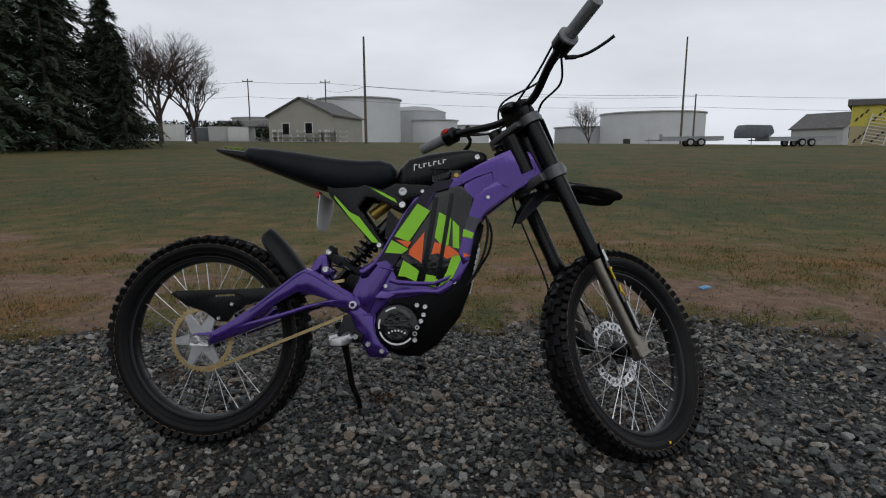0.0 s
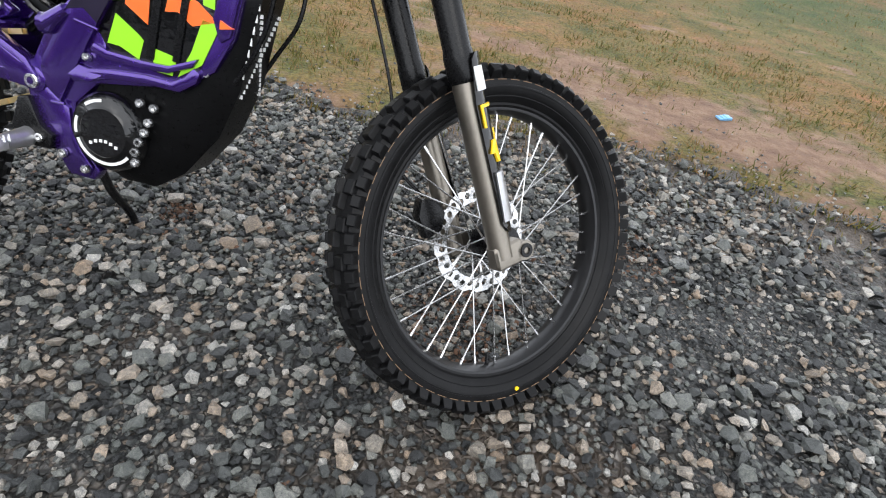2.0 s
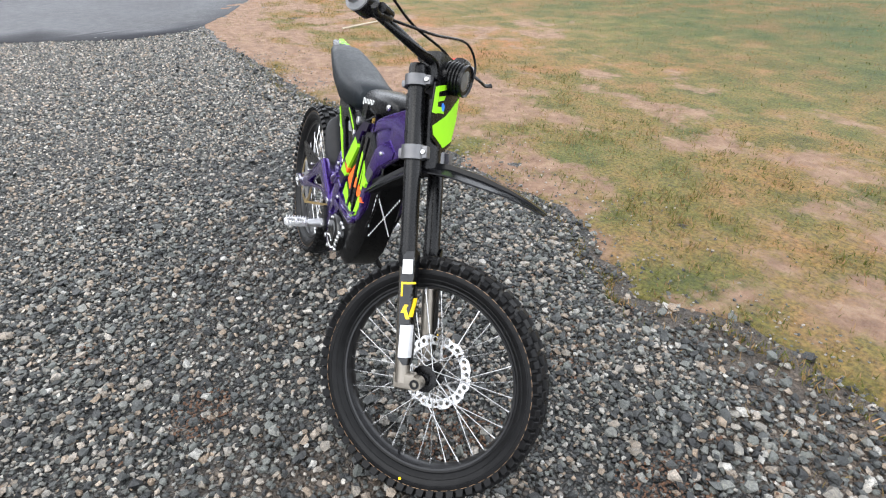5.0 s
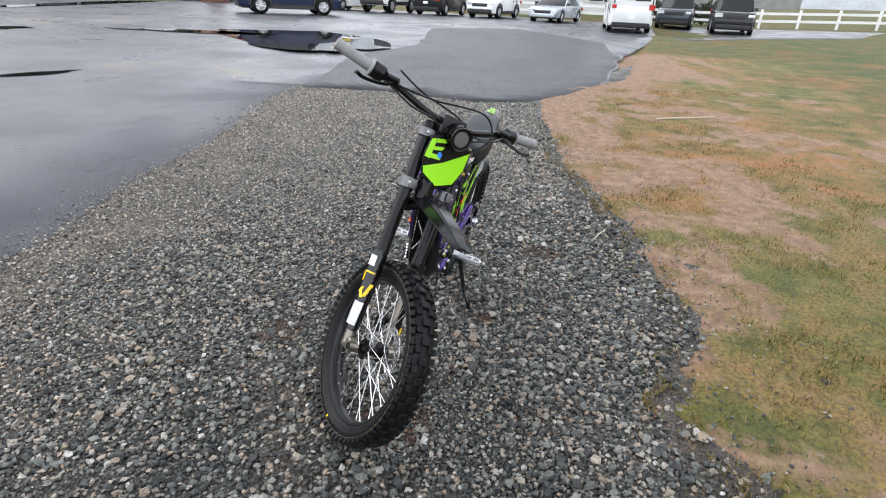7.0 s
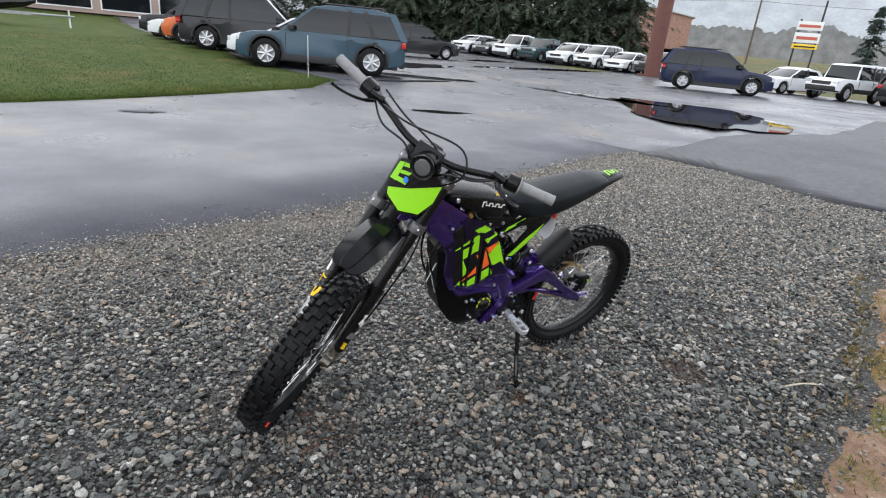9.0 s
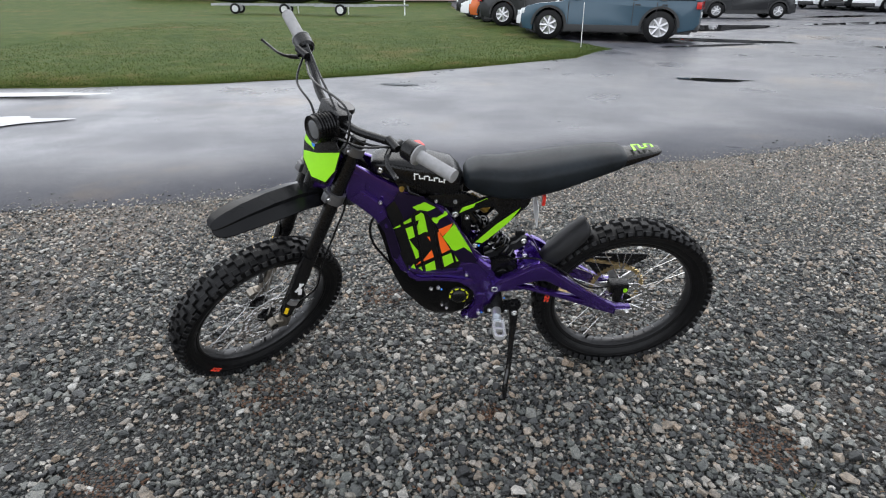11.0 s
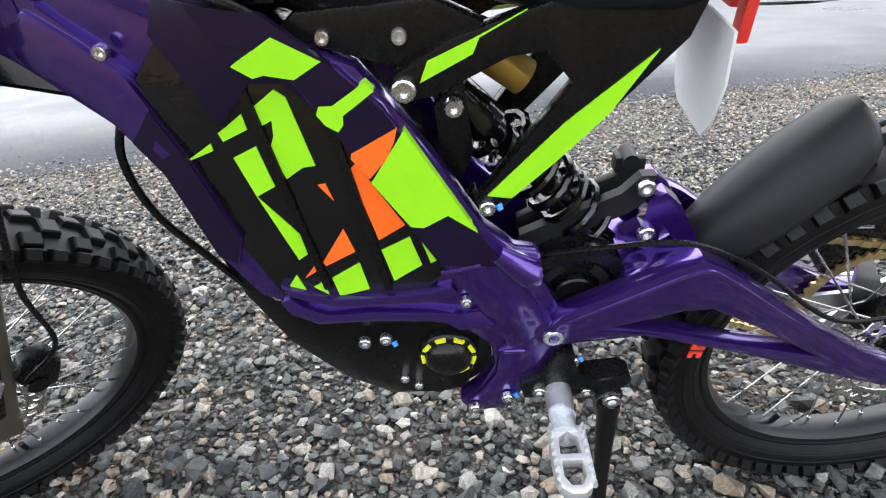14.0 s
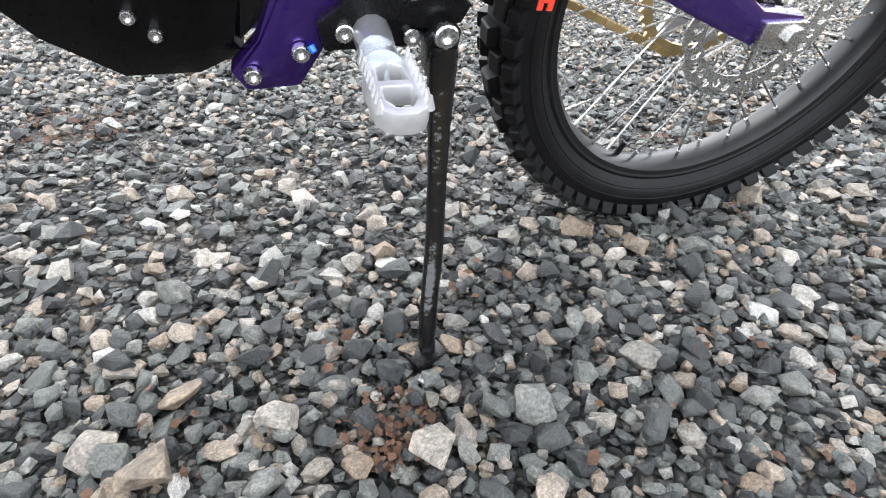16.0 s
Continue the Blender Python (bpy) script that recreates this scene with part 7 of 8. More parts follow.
def car(kind, colour, label, category, x, y, heading, L=4.6, W=1.85, H=1.68, r=0.35, group=""):
    """A parked car, nose along local x."""
    t = thing(category.replace(" ", "_"), label, category, Matrix.Translation((x, y, ground_z(x, y) + 0.006)) @ pose(0, 0, 0, 0, 0, heading), group)
    h, hw = L / 2, W / 2
    xf, xr = h - 0.86, -h + 0.95
    spec = {"suv": (1.05, 1.01, 0.88, -h + 0.06, -h + 0.46, 0.18, 1.08), "sedan": (0.90, 0.86, 0.74, -h + 0.62, -h + 1.35, 0.20, 1.05), "pickup": (1.14, 1.12, 1.02, -0.72, -0.55, 0.75, 1.30),
            "jeep": (1.10, 1.08, 1.02, -h + 0.06, -h + 0.10, 0.42, 0.62), "van": (1.30, 1.22, 0.98, -h + 0.04, -h + 0.08, h - 1.75, h - 0.95)}[kind]
    belt, hood0, hood1, crb, crt, cft, cfb = spec
    low = 0.26 if kind != "jeep" else 0.48
    ra = r + 0.07
    out = [(-h + 0.10, low + 0.08), (-h, low + 0.22), (-h + 0.01, belt - 0.12), (-h + 0.05, belt), (crb + 0.05, belt + 0.01), (cfb - 0.05, belt), (cfb + 0.12, hood0 - 0.01), (h - 0.45, hood1 + 0.06), (h - 0.16, hood1 - 0.02), (h - 0.02, hood1 - 0.22),
           (h, low + 0.24), (h - 0.10, low + 0.02), (xf + ra, low)] + arch(xf, ra, r)[0:] + [(xf - ra, low), (xr + ra, low)] + arch(xr, ra, r) + [(xr - ra, low)]
    bm = bmesh.new()
    prism(bm, out, -hw, hw, bevel=0.08)
    for v in bm.verts:
        k = max(0.0, abs(v.co.x) - h + 0.7) / 0.7
        v.co.y *= 1 - 0.14 * k * k - 0.05 * max(0.0, v.co.z - 0.7)
    body_mat = paint(*colour)
    body = part("body", bm, body_mat, t)
    bm = bmesh.new()
    box(bm, -h + 0.2, -hw + 0.12, low - 0.04, h - 0.2, hw - 0.12, 0.6)
    part("underbody", bm, M_TRIM, t)
    bm = bmesh.new()
    box(bm, -h + 0.01, -hw * 0.86, low + 0.02, -h + 0.15, hw * 0.86, low + 0.24, 0.04)
    part("rear_bumper", bm, M_TRIM if kind in ("suv", "jeep", "van") else body_mat, t)
    bm = bmesh.new()
    box(bm, h - 0.14, -hw * 0.82, low + 0.02, h + 0.015, hw * 0.82, low + 0.22, 0.05)
    part("front_bumper", bm, M_TRIM if kind != "sedan" else body_mat, t)
    bm = bmesh.new()
    box(bm, h - 0.09, -hw * 0.52, hood1 - 0.28, h - 0.005, hw * 0.52, hood1 - 0.10, 0.02)
    part("grille", bm, M_TRIM, t)

    def lean(bm_, k=0.16 if kind != "van" else 0.05):
        for v in bm_.verts:
            v.co.y *= 1 - k * max(0.0, v.co.z - belt) / max(0.3, H - belt)
    bm = bmesh.new()
    mid0 = (crt + cft) / 2
    glass_top = H - 0.05
    prism(bm, [(crb, belt - 0.02), (crt * 0.6 + crb * 0.4, belt + (glass_top - belt) * 0.72), (crt + 0.10, glass_top), (cft - 0.20, glass_top), (cft + 0.12, glass_top - 0.06), (cfb, belt - 0.02)], -hw * 0.93, hw * 0.93, bevel=0.03)
    lean(bm)
    cabin = part("window_band", bm, M_GLASS, t, "dark tinted window glass")
    bm = bmesh.new()
    prism(bm, [(crt - 0.06, H - 0.16), (crt - 0.02, H - 0.08), (crt + 0.45, H - 0.01), (mid0, H + 0.01), (cft - 0.35, H - 0.015), (cft + 0.06, H - 0.075), (cft + 0.12, H - 0.12)], -hw * 0.94, hw * 0.94, bevel=0.04)
    lean(bm)
    part("roof", bm, body_mat, t)
    mid = (crt + cft) / 2
    for sgn in (-1, 1):
        posts = [((cfb + 0.02, belt - 0.03), (cft + 0.03, H - 0.07), 0.05), ((crb - 0.01, belt - 0.03), (crt - 0.03, H - 0.07), 0.10 if kind in ("suv", "van", "jeep") else 0.16), ((mid + 0.12, belt - 0.03), (mid + 0.10, H - 0.07), 0.05)]
        if kind in ("suv", "jeep"):
            posts.append(((crb + 0.85, belt - 0.03), (crt + 0.72, H - 0.07), 0.06))
        if kind == "van":
            posts.append(((-0.7, belt - 0.03), (-0.7, H - 0.07), 1.55))
        for nr, (p0, p1, w) in enumerate(posts):
            bm = bmesh.new()
            prism(bm, [(p0[0] - w, p0[1]), (p0[0] + w, p0[1]), (p1[0] + w, p1[1]), (p1[0] - w, p1[1])], sgn * hw * 0.90, sgn * hw * 0.945)
            lean(bm)
            part("pillar", bm, body_mat if nr < 2 or kind == "van" else M_TRIM, t)
        bm = bmesh.new()
        box(bm, h - 0.30, sgn * hw * 0.60, hood1 - 0.20, h - 0.035, sgn * hw * 0.90, hood1 - 0.06, 0.03)
        part("headlamp", bm, M_HEADL, t)
        bm = bmesh.new()
        box(bm, -h - 0.008, sgn * hw * 0.74, belt - 0.22, -h + 0.12, sgn * hw * 0.955, belt - 0.05, 0.03)
        part("tail_lamp", bm, M_TAILL, t)
        bm = bmesh.new()
        box(bm, cfb - 0.35, sgn * hw * 0.97, belt + 0.02, cfb - 0.18, sgn * (hw + 0.14), belt + 0.16, 0.03)
        part("mirror", bm, M_TRIM, t)
        for xc in (xf, xr):
            bm = bmesh.new()
            ring = arch(xc, ra + 0.05, r, 13) + arch(xc, ra - 0.01, r, 13)[::-1]
            prism(bm, ring, sgn * (hw - 0.04), sgn * (hw + 0.012))
            part("arch_trim", bm, M_TRIM if kind in ("suv", "jeep", "pickup") else body_mat, t)
        for xd in ((cfb - 0.10, mid + 0.14, crb + 1.0) if kind != "pickup" else (cfb - 0.10, mid + 0.1, crb + 0.12)):
            bm = bmesh.new()
            box(bm, xd - 0.008, sgn * (hw - 0.03), low + 0.14, xd + 0.008, sgn * (hw + 0.003), belt - 0.06)
            part("door_seam", bm, M_TRIM, t)
        bm = bmesh.new()
        box(bm, xr + ra, sgn * (hw - 0.05), low - 0.01, xf - ra, sgn * (hw + 0.012), low + 0.16, 0.01)
        part("sill", bm, M_TRIM if kind in ("suv", "jeep", "pickup") else body_mat, t)
        for xd in (mid + 0.12, crb + 0.9):
            bm = bmesh.new()
            box(bm, xd - 0.16, sgn * hw * 0.985, belt - 0.14, xd - 0.02, sgn * (hw + 0.02), belt - 0.11, 0.01)
            part("door_handle", bm, M_TRIM, t)
        for xc in (xf, xr):
            bt, br = wheel_meshes(r, 0.22, M_ALLOY)
            xfm = Matrix.Translation((xc, sgn * (hw - 0.11), r)) @ (Matrix.Rotation(math.pi, 4, "Z") if sgn < 0 else Matrix())
            wh = part("wheel", bt, M_RUBBER, t, xf=xfm)
            part("rim", br, M_ALLOY, wh, xf=xfm)
    if kind in ("suv", "van"):
        for sgn in (-1, 1):
            bm = bmesh.new()
            tube(bm, [(crt + 0.15, sgn * hw * 0.72, H + 0.03), (cft - 0.25, sgn * hw * 0.72, H + 0.03)], 0.02, 6)
            part("roof_rail", bm, M_TRIM, t)
    if kind == "van":
        for sgn in (-1, 1):
            bm = bmesh.new()
            box(bm, -h + 0.0, sgn * 0.06, 1.45, -h + 0.05, sgn * hw * 0.72, 2.1, 0.02)
            part("rear_window", bm, M_GLASS, t)
        bm = bmesh.new()
        box(bm, -h + 0.015, -hw * 0.84, belt - 0.1, -h + 0.12, hw * 0.84, H - 0.12, 0.02)
        part("rear_doors", bm, body_mat, t)
    if kind == "pickup":
        bm = bmesh.new()
        box(bm, -h + 0.12, -hw * 0.80, 0.95, -0.85, hw * 0.80, belt + 0.012)
        part("bed_liner", bm, M_TRIM, t)
    if kind == "jeep":
        bm = bmesh.new()
        disc_cyl(bm, (-h - 0.12, 0, 0.95), 0.37, -0.1, 0.12, 24, "x")
        part("spare_wheel", bm, M_RUBBER, t)
    bm = bmesh.new()
    box(bm, -h - 0.015, -0.15, 0.62, -h + 0.02, 0.15, 0.74)
    part("plate_bar", bm, M_WHITE, t)
    return t


WHITE, BLACKP = ("white", (0.72, 0.73, 0.74)), ("black", (0.012, 0.012, 0.013))
car("suv", ("slate_blue", (0.034, 0.070, 0.100), 0.1), "slate blue compact SUV parked at the lawn's edge", "car", -4.65, -15.15, -27, 4.75, 1.90, 1.80, 0.39)
car("suv", ("navy", (0.003, 0.009, 0.040), 0.0), "dark navy older SUV standing beyond the puddle", "car", -22.5, -13.9, 130, 4.6, 1.83, 1.74, 0.36)
car("sedan", WHITE, "white sedan with its nose showing", "car", -4.7, -17.0, -26, 4.5, 1.8, 1.42, 0.32)
car("suv", ("charcoal", (0.020, 0.021, 0.023), 0.2), "charcoal full-size SUV parked tail out", "car", -4.1, -19.9, 154, 5.1, 2.0, 1.95, 0.39)
car("suv", ("orange", (0.55, 0.13, 0.035), 0.2), "burnt orange crossover in a parking row", "car", -3.6, -22.9, -26, 4.4, 1.8, 1.6, 0.34)
car("sedan", WHITE, "white sedan in a parking row", "car", -3.5, -25.7, -26, 4.5, 1.8, 1.45, 0.32)
car("suv", BLACKP, "black SUV at the far end of a parking row", "car", -3.6, -28.8, -26, 4.7, 1.9, 1.75, 0.36)
car("suv", ("charcoal", (0.020, 0.021, 0.023), 0.2), "dark SUV across the lane from the row", "car", -15.5, -28.5, 170, 4.7, 1.9, 1.75, 0.36)
# facing row
car("sedan", WHITE, "white sports sedan parked nose out", "car", -32.4, -15.6, -12, 4.6, 1.8, 1.45, 0.33, "parked row")
car("jeep", WHITE, "white boxy off-roader with black bumpers", "car", -32.2, -12.6, -8, 4.3, 1.85, 1.85, 0.40, "parked row")
car("suv", BLACKP, "black crossover showing its tail lamps", "car", -33.2, -9.6, 172, 4.5, 1.84, 1.68, 0.35, "parked row")
car("suv", WHITE, "white crossover parked nose out", "car", -33.4, -6.3, -12, 4.5, 1.82, 1.68, 0.35, "parked row")
car("sedan", ("silver", (0.42, 0.46, 0.49), 0.5), "silver sedan parked by the white fence", "car", -34.4, -2.7, -14, 4.85, 1.85, 1.46, 0.33, "parked row")
car("van", WHITE, "tall white delivery van seen from behind", "van", -30.5, 1.3, 184, 5.6, 2.05, 2.55, 0.36, "parked row")
car("pickup", ("slate", (0.045, 0.055, 0.065), 0.3), "dark grey pickup truck beside the van", "pickup truck", -37.4, 4.4, -8, 5.8, 2.0, 1.9, 0.40, "parked row")
car("pickup", BLACKP, "black pickup truck parked nose out", "pickup truck", -33.2, 6.8, -6, 5.8, 2.0, 1.9, 0.40, "parked row")
# far row under the conifers
FAR_ROW = [("suv", WHITE, "white hatchback in the far row", "car", 4.4, 1.55), ("sedan", ("charcoal", (0.020, 0.021, 0.023), 0.2), "dark sedan in the far row", "car", 4.6, 1.45), ("pickup", WHITE, "white pickup truck in the far row", "pickup truck", 5.8, 1.92),
           ("pickup", ("dark_teal", (0.012, 0.045, 0.050), 0.2), "dark teal pickup truck in the far row", "pickup truck", 5.6, 1.85), ("suv", WHITE, "white SUV in the far row", "car", 4.8, 1.72), ("suv", WHITE, "white SUV in the far row", "car", 4.9, 1.76),
           ("sedan", WHITE, "white sedan in the far row", "car", 4.6, 1.45), ("suv", BLACKP, "black SUV in the far row", "car", 4.6, 1.68)]
for k, (kind, col, lab, cat, L, H) in enumerate(FAR_ROW):
    u = k / 7
    car(kind, col, lab, cat, -29.2 - 6.2 * u, -42.0 + 15.2 * u, 14, L, 1.9, H, 0.36, "far parked row")


# ---- trees ----
def conifer(height, spread, seed, needle, base=0.06):
    rnd = random.Random(seed)
    t = thing("conifer", "tall dark evergreen conifer with drooping boughs", "tree")
    bm = bmesh.new()
    tube(bm, [(0, 0, -0.3), (0.05, 0.02, height * 0.4), (0, 0, height * 0.97)], [height * 0.022, height * 0.014, 0.02], 7)
    part("trunk", bm, M_BARK, t)
    vv, ff = [], []

    def tri(a, b, c):
        n = len(vv)
        vv.extend((a, b, c))
        ff.append((n, n + 1, n + 2))
    levels = int(height * 3.0)
    for i in range(levels):
        u = base + (1 - base) * (i + rnd.random()) / levels
        z = height * u
        reach = spread * (1 - u) ** 0.75 * rnd.uniform(0.45, 1.15) + 0.2
        for _ in range(6):
            a = rnd.uniform(0, 2 * math.pi)
            rr = reach * rnd.uniform(0.6, 1.1)
            d = Vector((math.cos(a), math.sin(a), 0))
            side = Vector((-d.y, d.x, 0))
            for k in range(44):
                s = rnd.uniform(0.12, 1.0)
                p = d * (rr * s) + Vector((0, 0, z - 0.30 * rr * s * s + rnd.gauss(0, 0.10)))
                ln = rnd.uniform(0.22, 0.55) * (0.55 + 0.045 * height)
                q = p + (d * rnd.uniform(0.2, 1.0) + side * rnd.gauss(0, 0.8) + Vector((0, 0, rnd.uniform(-0.75, 0.1)))).normalized() * ln
                w = side * rnd.uniform(0.05, 0.14) + Vector((0, 0, rnd.uniform(-0.06, 0.06)))
                tri(p + w, p - w, q)
    me = bpy.data.meshes.new("crown")
    me.from_pydata([tuple(v) for v in vv], [], ff)
    me.materials.append(needle)
    cr = new("crown", me)
    cr.parent = t
    return t


def bare_tree(height, seed, label, spread=0.42, trunk=0.025, low=0.22, depth=6):
    rnd = random.Random(seed)
    t = thing("bare_tree", label, "tree")
    bt, bc = bmesh.new(), bmesh.new()

    def grow(p, d, ln, r, lev):
        bend = Vector((rnd.gauss(0, 0.10), rnd.gauss(0, 0.10), 0.05))
        mid = p + d * ln * 0.5
        d2 = (d + bend).normalized()
        end = mid + d2 * ln * 0.5
        tube(bt if lev == 0 else bc, [p, mid, end], [r, r * 0.85, r * 0.68], 5 if lev < 3 else 3, caps=False)
        if lev >= depth:
            return
        for k in range(5 if lev == 0 else 3 if lev < 5 else 2):
            side = Vector((rnd.gauss(0, 1), rnd.gauss(0, 1), rnd.gauss(0, 0.4)))
            nd = (d2 + side.normalized() * rnd.uniform(spread * 0.6, spread * 1.5) + Vector((0, 0, 0.12 if lev < 3 else 0.02))).normalized()
            grow(end if k < 2 else mid + d2 * ln * 0.2, nd, ln * (rnd.uniform(0.66, 0.88) if low > 0.08 or lev else rnd.uniform(2.2, 3.4)), r * 0.64, lev + 1)
    grow(Vector((0, 0, -0.2)), Vector((0, 0, 1)), height * low, height * trunk, 0)
    part("trunk", bt, M_BARK, t)
    tagged(part("crown", bc, M_TWIGS, t), kind="stuff")
    return t


def put(ob, x, y, turn=0, s=1.0, dz=0.0):
    ob.matrix_world = Matrix.Translation((x, y, ground_z(x, y) + dz)) @ pose(0, 0, 0, 0, 0, turn) @ Matrix.Scale(s, 4)
    return ob


def again(ob, x, y, turn=0, s=1.0, dz=0.0):
    c = copy_thing(ob, Matrix.Translation((x, y, ground_z(x, y) + dz)) @ pose(0, 0, 0, 0, 0, turn))
    c.scale = (s, s, s)
    return c


big = put(conifer(16.5, 6.4, 31, M_NEEDLE), -34.5, 36)
big2 = put(conifer(14.5, 6.0, 32, M_NEEDLE), -31.5, 39.0)
for x, y, tr, s, src in ((-32.8, 42.0, 40, 0.95, big), (-30.6, 44.2, 130, 0.86, big2), (-29.6, 31.5, 200, 1.05, big2), (-36.5, 40, 77, 1.08, big), (-34.2, 47.5, 20, 0.70, big2), (-38, 33, 260, 1.1, big), (-33.8, 51, 300, 0.52, big), (-27.8, 40.0, 20, 0.66, big2), (-26.0, 39.0, 160, 0.50, big), (-28.6, 35.0, 250, 0.80, big2)):
    again(src, x, y, tr, s)
for k in range(13):
    rr = random.Random(500 + k)
    u = k / 12
    again((big, big2)[k % 2], -31 - 17.5 * u + rr.uniform(-1, 1), -62 + 20 * u + rr.uniform(-1.5, 1.5), 57 * k, rr.uniform(0.8, 1.05))
for k in range(7):
    again((big, big2)[k % 2], -13 - 3.4 * k, -68 - (k % 3) * 2, 91 * k, 0.9)
for k in range(9):
    again((big2, big)[k % 2], -34 - 21 * k / 8, -70 + 22 * k / 8, 73 * k + 20, 0.95 + 0.02 * (k % 4))
oak = put(bare_tree(21.0, 3, "large bare winter tree with a fine rounded crown", 0.52, 0.013, 0.155, 8), -34.0, 57)
again(oak, -31.0, 58.5, 140, 0.78)
bush = put(bare_tree(10.0, 5, "small bare many-branched tree on the field", 0.46, 0.011, 0.05, 7), 14.6, 77)
yard = put(bare_tree(12.0, 9, "bare spreading tree in a house yard", 0.62, 0.035, 0.24, 6), -45.5, -3.6)
again(yard, -66, -13, 80, 1.0)
spruce = put(conifer(8.0, 2.3, 41, M_NEEDLE2, 0.03), -84, -33)
again(spruce, -86, -28, 100, 0.95)
again(spruce, -58, -6, 30, 0.55)

# hedge clumps
for hx, hy, ln, turn, hh in ((-45.5, 80, 20, 8, 3.0), (-30, 83, 8, 0, 2.6), (-52, -8.5, 7, 80, 3.2), (-45, 5.5, 5, 80, 1.4)):
    rnd = random.Random(int(hx * 10))
    vv, ff = [], []
    for _ in range(int(ln * 260)):
        p = Vector((rnd.uniform(-ln / 2, ln / 2), rnd.gauss(0, 0.5), rnd.uniform(0.05, 1.0) ** 0.6 * hh * (0.86 + 0.14 * math.sin(rnd.random() * 6))))
        a, b = Vector((rnd.gauss(0, 0.2), rnd.gauss(0, 0.2), rnd.gauss(0, 0.2))), Vector((rnd.gauss(0, 0.2), rnd.gauss(0, 0.2), rnd.gauss(0, 0.2)))
        n = len(vv)
        vv += [p, p + a, p + b]
        ff.append((n, n + 1, n + 2))
    me = bpy.data.meshes.new("hedge")
    me.from_pydata([tuple(v) for v in vv], [], ff)
    me.materials.append(M_HEDGE)
    ob = new("hedge", me)
    ob.matrix_world = Matrix.Translation((hx, hy, ground_z(hx, hy))) @ pose(0, 0, 0, 0, 0, turn)
    tagged(ob, "dense dark evergreen hedge", "hedge")


# ---- poles, wires, sign ----
def pole(x, y, h, r=0.14, arms=1, label="weathered wooden utility pole", turn=0):
    t = thing("utility_pole", label, "utility pole", Matrix.Translation((x, y, ground_z(x, y))) @ pose(0, 0, 0, 0, 0, turn))
    bm = bmesh.new()
    tube(bm, [(0, 0, -0.5), (0.03, 0, h)], [r, r * 0.62], 10)
    part("shaft", bm, M_POLE, t)
    for k in range(arms):
        bm = bmesh.new()
        z = h - 0.5 - 0.9 * k
        box(bm, -0.9, -0.06, z, 0.9, 0.06, z + 0.12)
        part("crossarm", bm, M_POLE, t)
        for xx in (-0.8, 0, 0.8):
            bm = bmesh.new()
            tube(bm, [(xx, 0, z + 0.12), (xx, 0, z + 0.3)], [0.04, 0.05], 6)
            part("insulator", bm, M_STEELGREY, t)
    return t


pole(-12.6, 61, 11.4, 0.17, 0, "tall bare wooden pole on the field edge")
pole(25.7, 74, 13.2, 0.15, 0, "tall wooden pole with short pegs", 20)
pole(33.5, 92, 8.0, 0.16, 0)
pole(-39, 92, 10.5, 0.14, 1)
pole(-27, 96, 10.8, 0.15, 1)
pole(-33, 105, 9.0, 0.13, 1)
pole(-76, -44, 9.5, 0.16, 1)
pole(-98, -20, 9.5, 0.16, 1)
pole(-62, 30, 9.5, 0.16, 1)


def wire(pts, name="power_line"):
    bm = bmesh.new()
    full = []
    for a, b in zip(pts, pts[1:]):
        a, b = Vector(a), Vector(b)
        for k in range(12):
            u = k / 12
            p = a.lerp(b, u)
            p.z -= 4 * u * (1 - u) * (a - b).length * 0.012
            full.append(p)
    full.append(Vector(pts[-1]))
    tube(bm, full, 0.022, 5)
    tagged(finish(name, bm, M_TRIM), "thin sagging black overhead wire", "power line")


def top(x, y, h):
    return (x, y, ground_z(x, y) + h)


wire([top(-90, 88, 8.5), top(-39, 92, 10.0), top(-27, 96, 10.2), top(33.5, 92, 7.8), top(110, 88, 8.0)])
wire([top(-90, 88, 7.2), top(-39, 92, 7.6), top(-27, 96, 7.6), top(33.5, 92, 6.0), top(110, 88, 6.0)])
wire([top(-27, 96, 9.0), top(-12.6, 61, 6.2), top(33.5, 92, 7.6)])
wire([top(-60, -100, 9), top(-76, -44, 9.2), top(-98, -20, 9.2), top(-120, 30, 9)])
wire([top(-60, -100, 7.8), top(-76, -44, 7.9), top(-98, -20, 7.9), top(-120, 30, 8)])
post = thing("sign_column", "thick rust-red steel column behind the parked cars", "column", Matrix.Translation((-33.2, -25.6, ground_z(-33.2, -25.6))))
bm = bmesh.new()
tube(bm, [(0, 0, -0.3), (0, 0, 9.0)], 0.52, 24)
part("shaft", bm, M_RUSTPOST, post)
bm = bmesh.new()
disc_cyl(bm, (0, 0, 0), 0.95, 0.0, 0.12, 24, "z")
part("base_plate", bm, M_RUSTPOST, post)
sign = thing("roadside_sign", "tall roadside sign with white and red panels on two posts", "sign", Matrix.Translation((-62.5, -30.3, ground_z(-62.5, -30.3))) @ pose(0, 0, 0, 0, 0, 28))
for yy in (-0.9, 0.9):
    bm = bmesh.new()
    tube(bm, [(0, yy, -0.3), (0, yy, 5.6 if yy < 0 else 7.4)], 0.09, 8)
    part("post", bm, M_TRIM, sign)
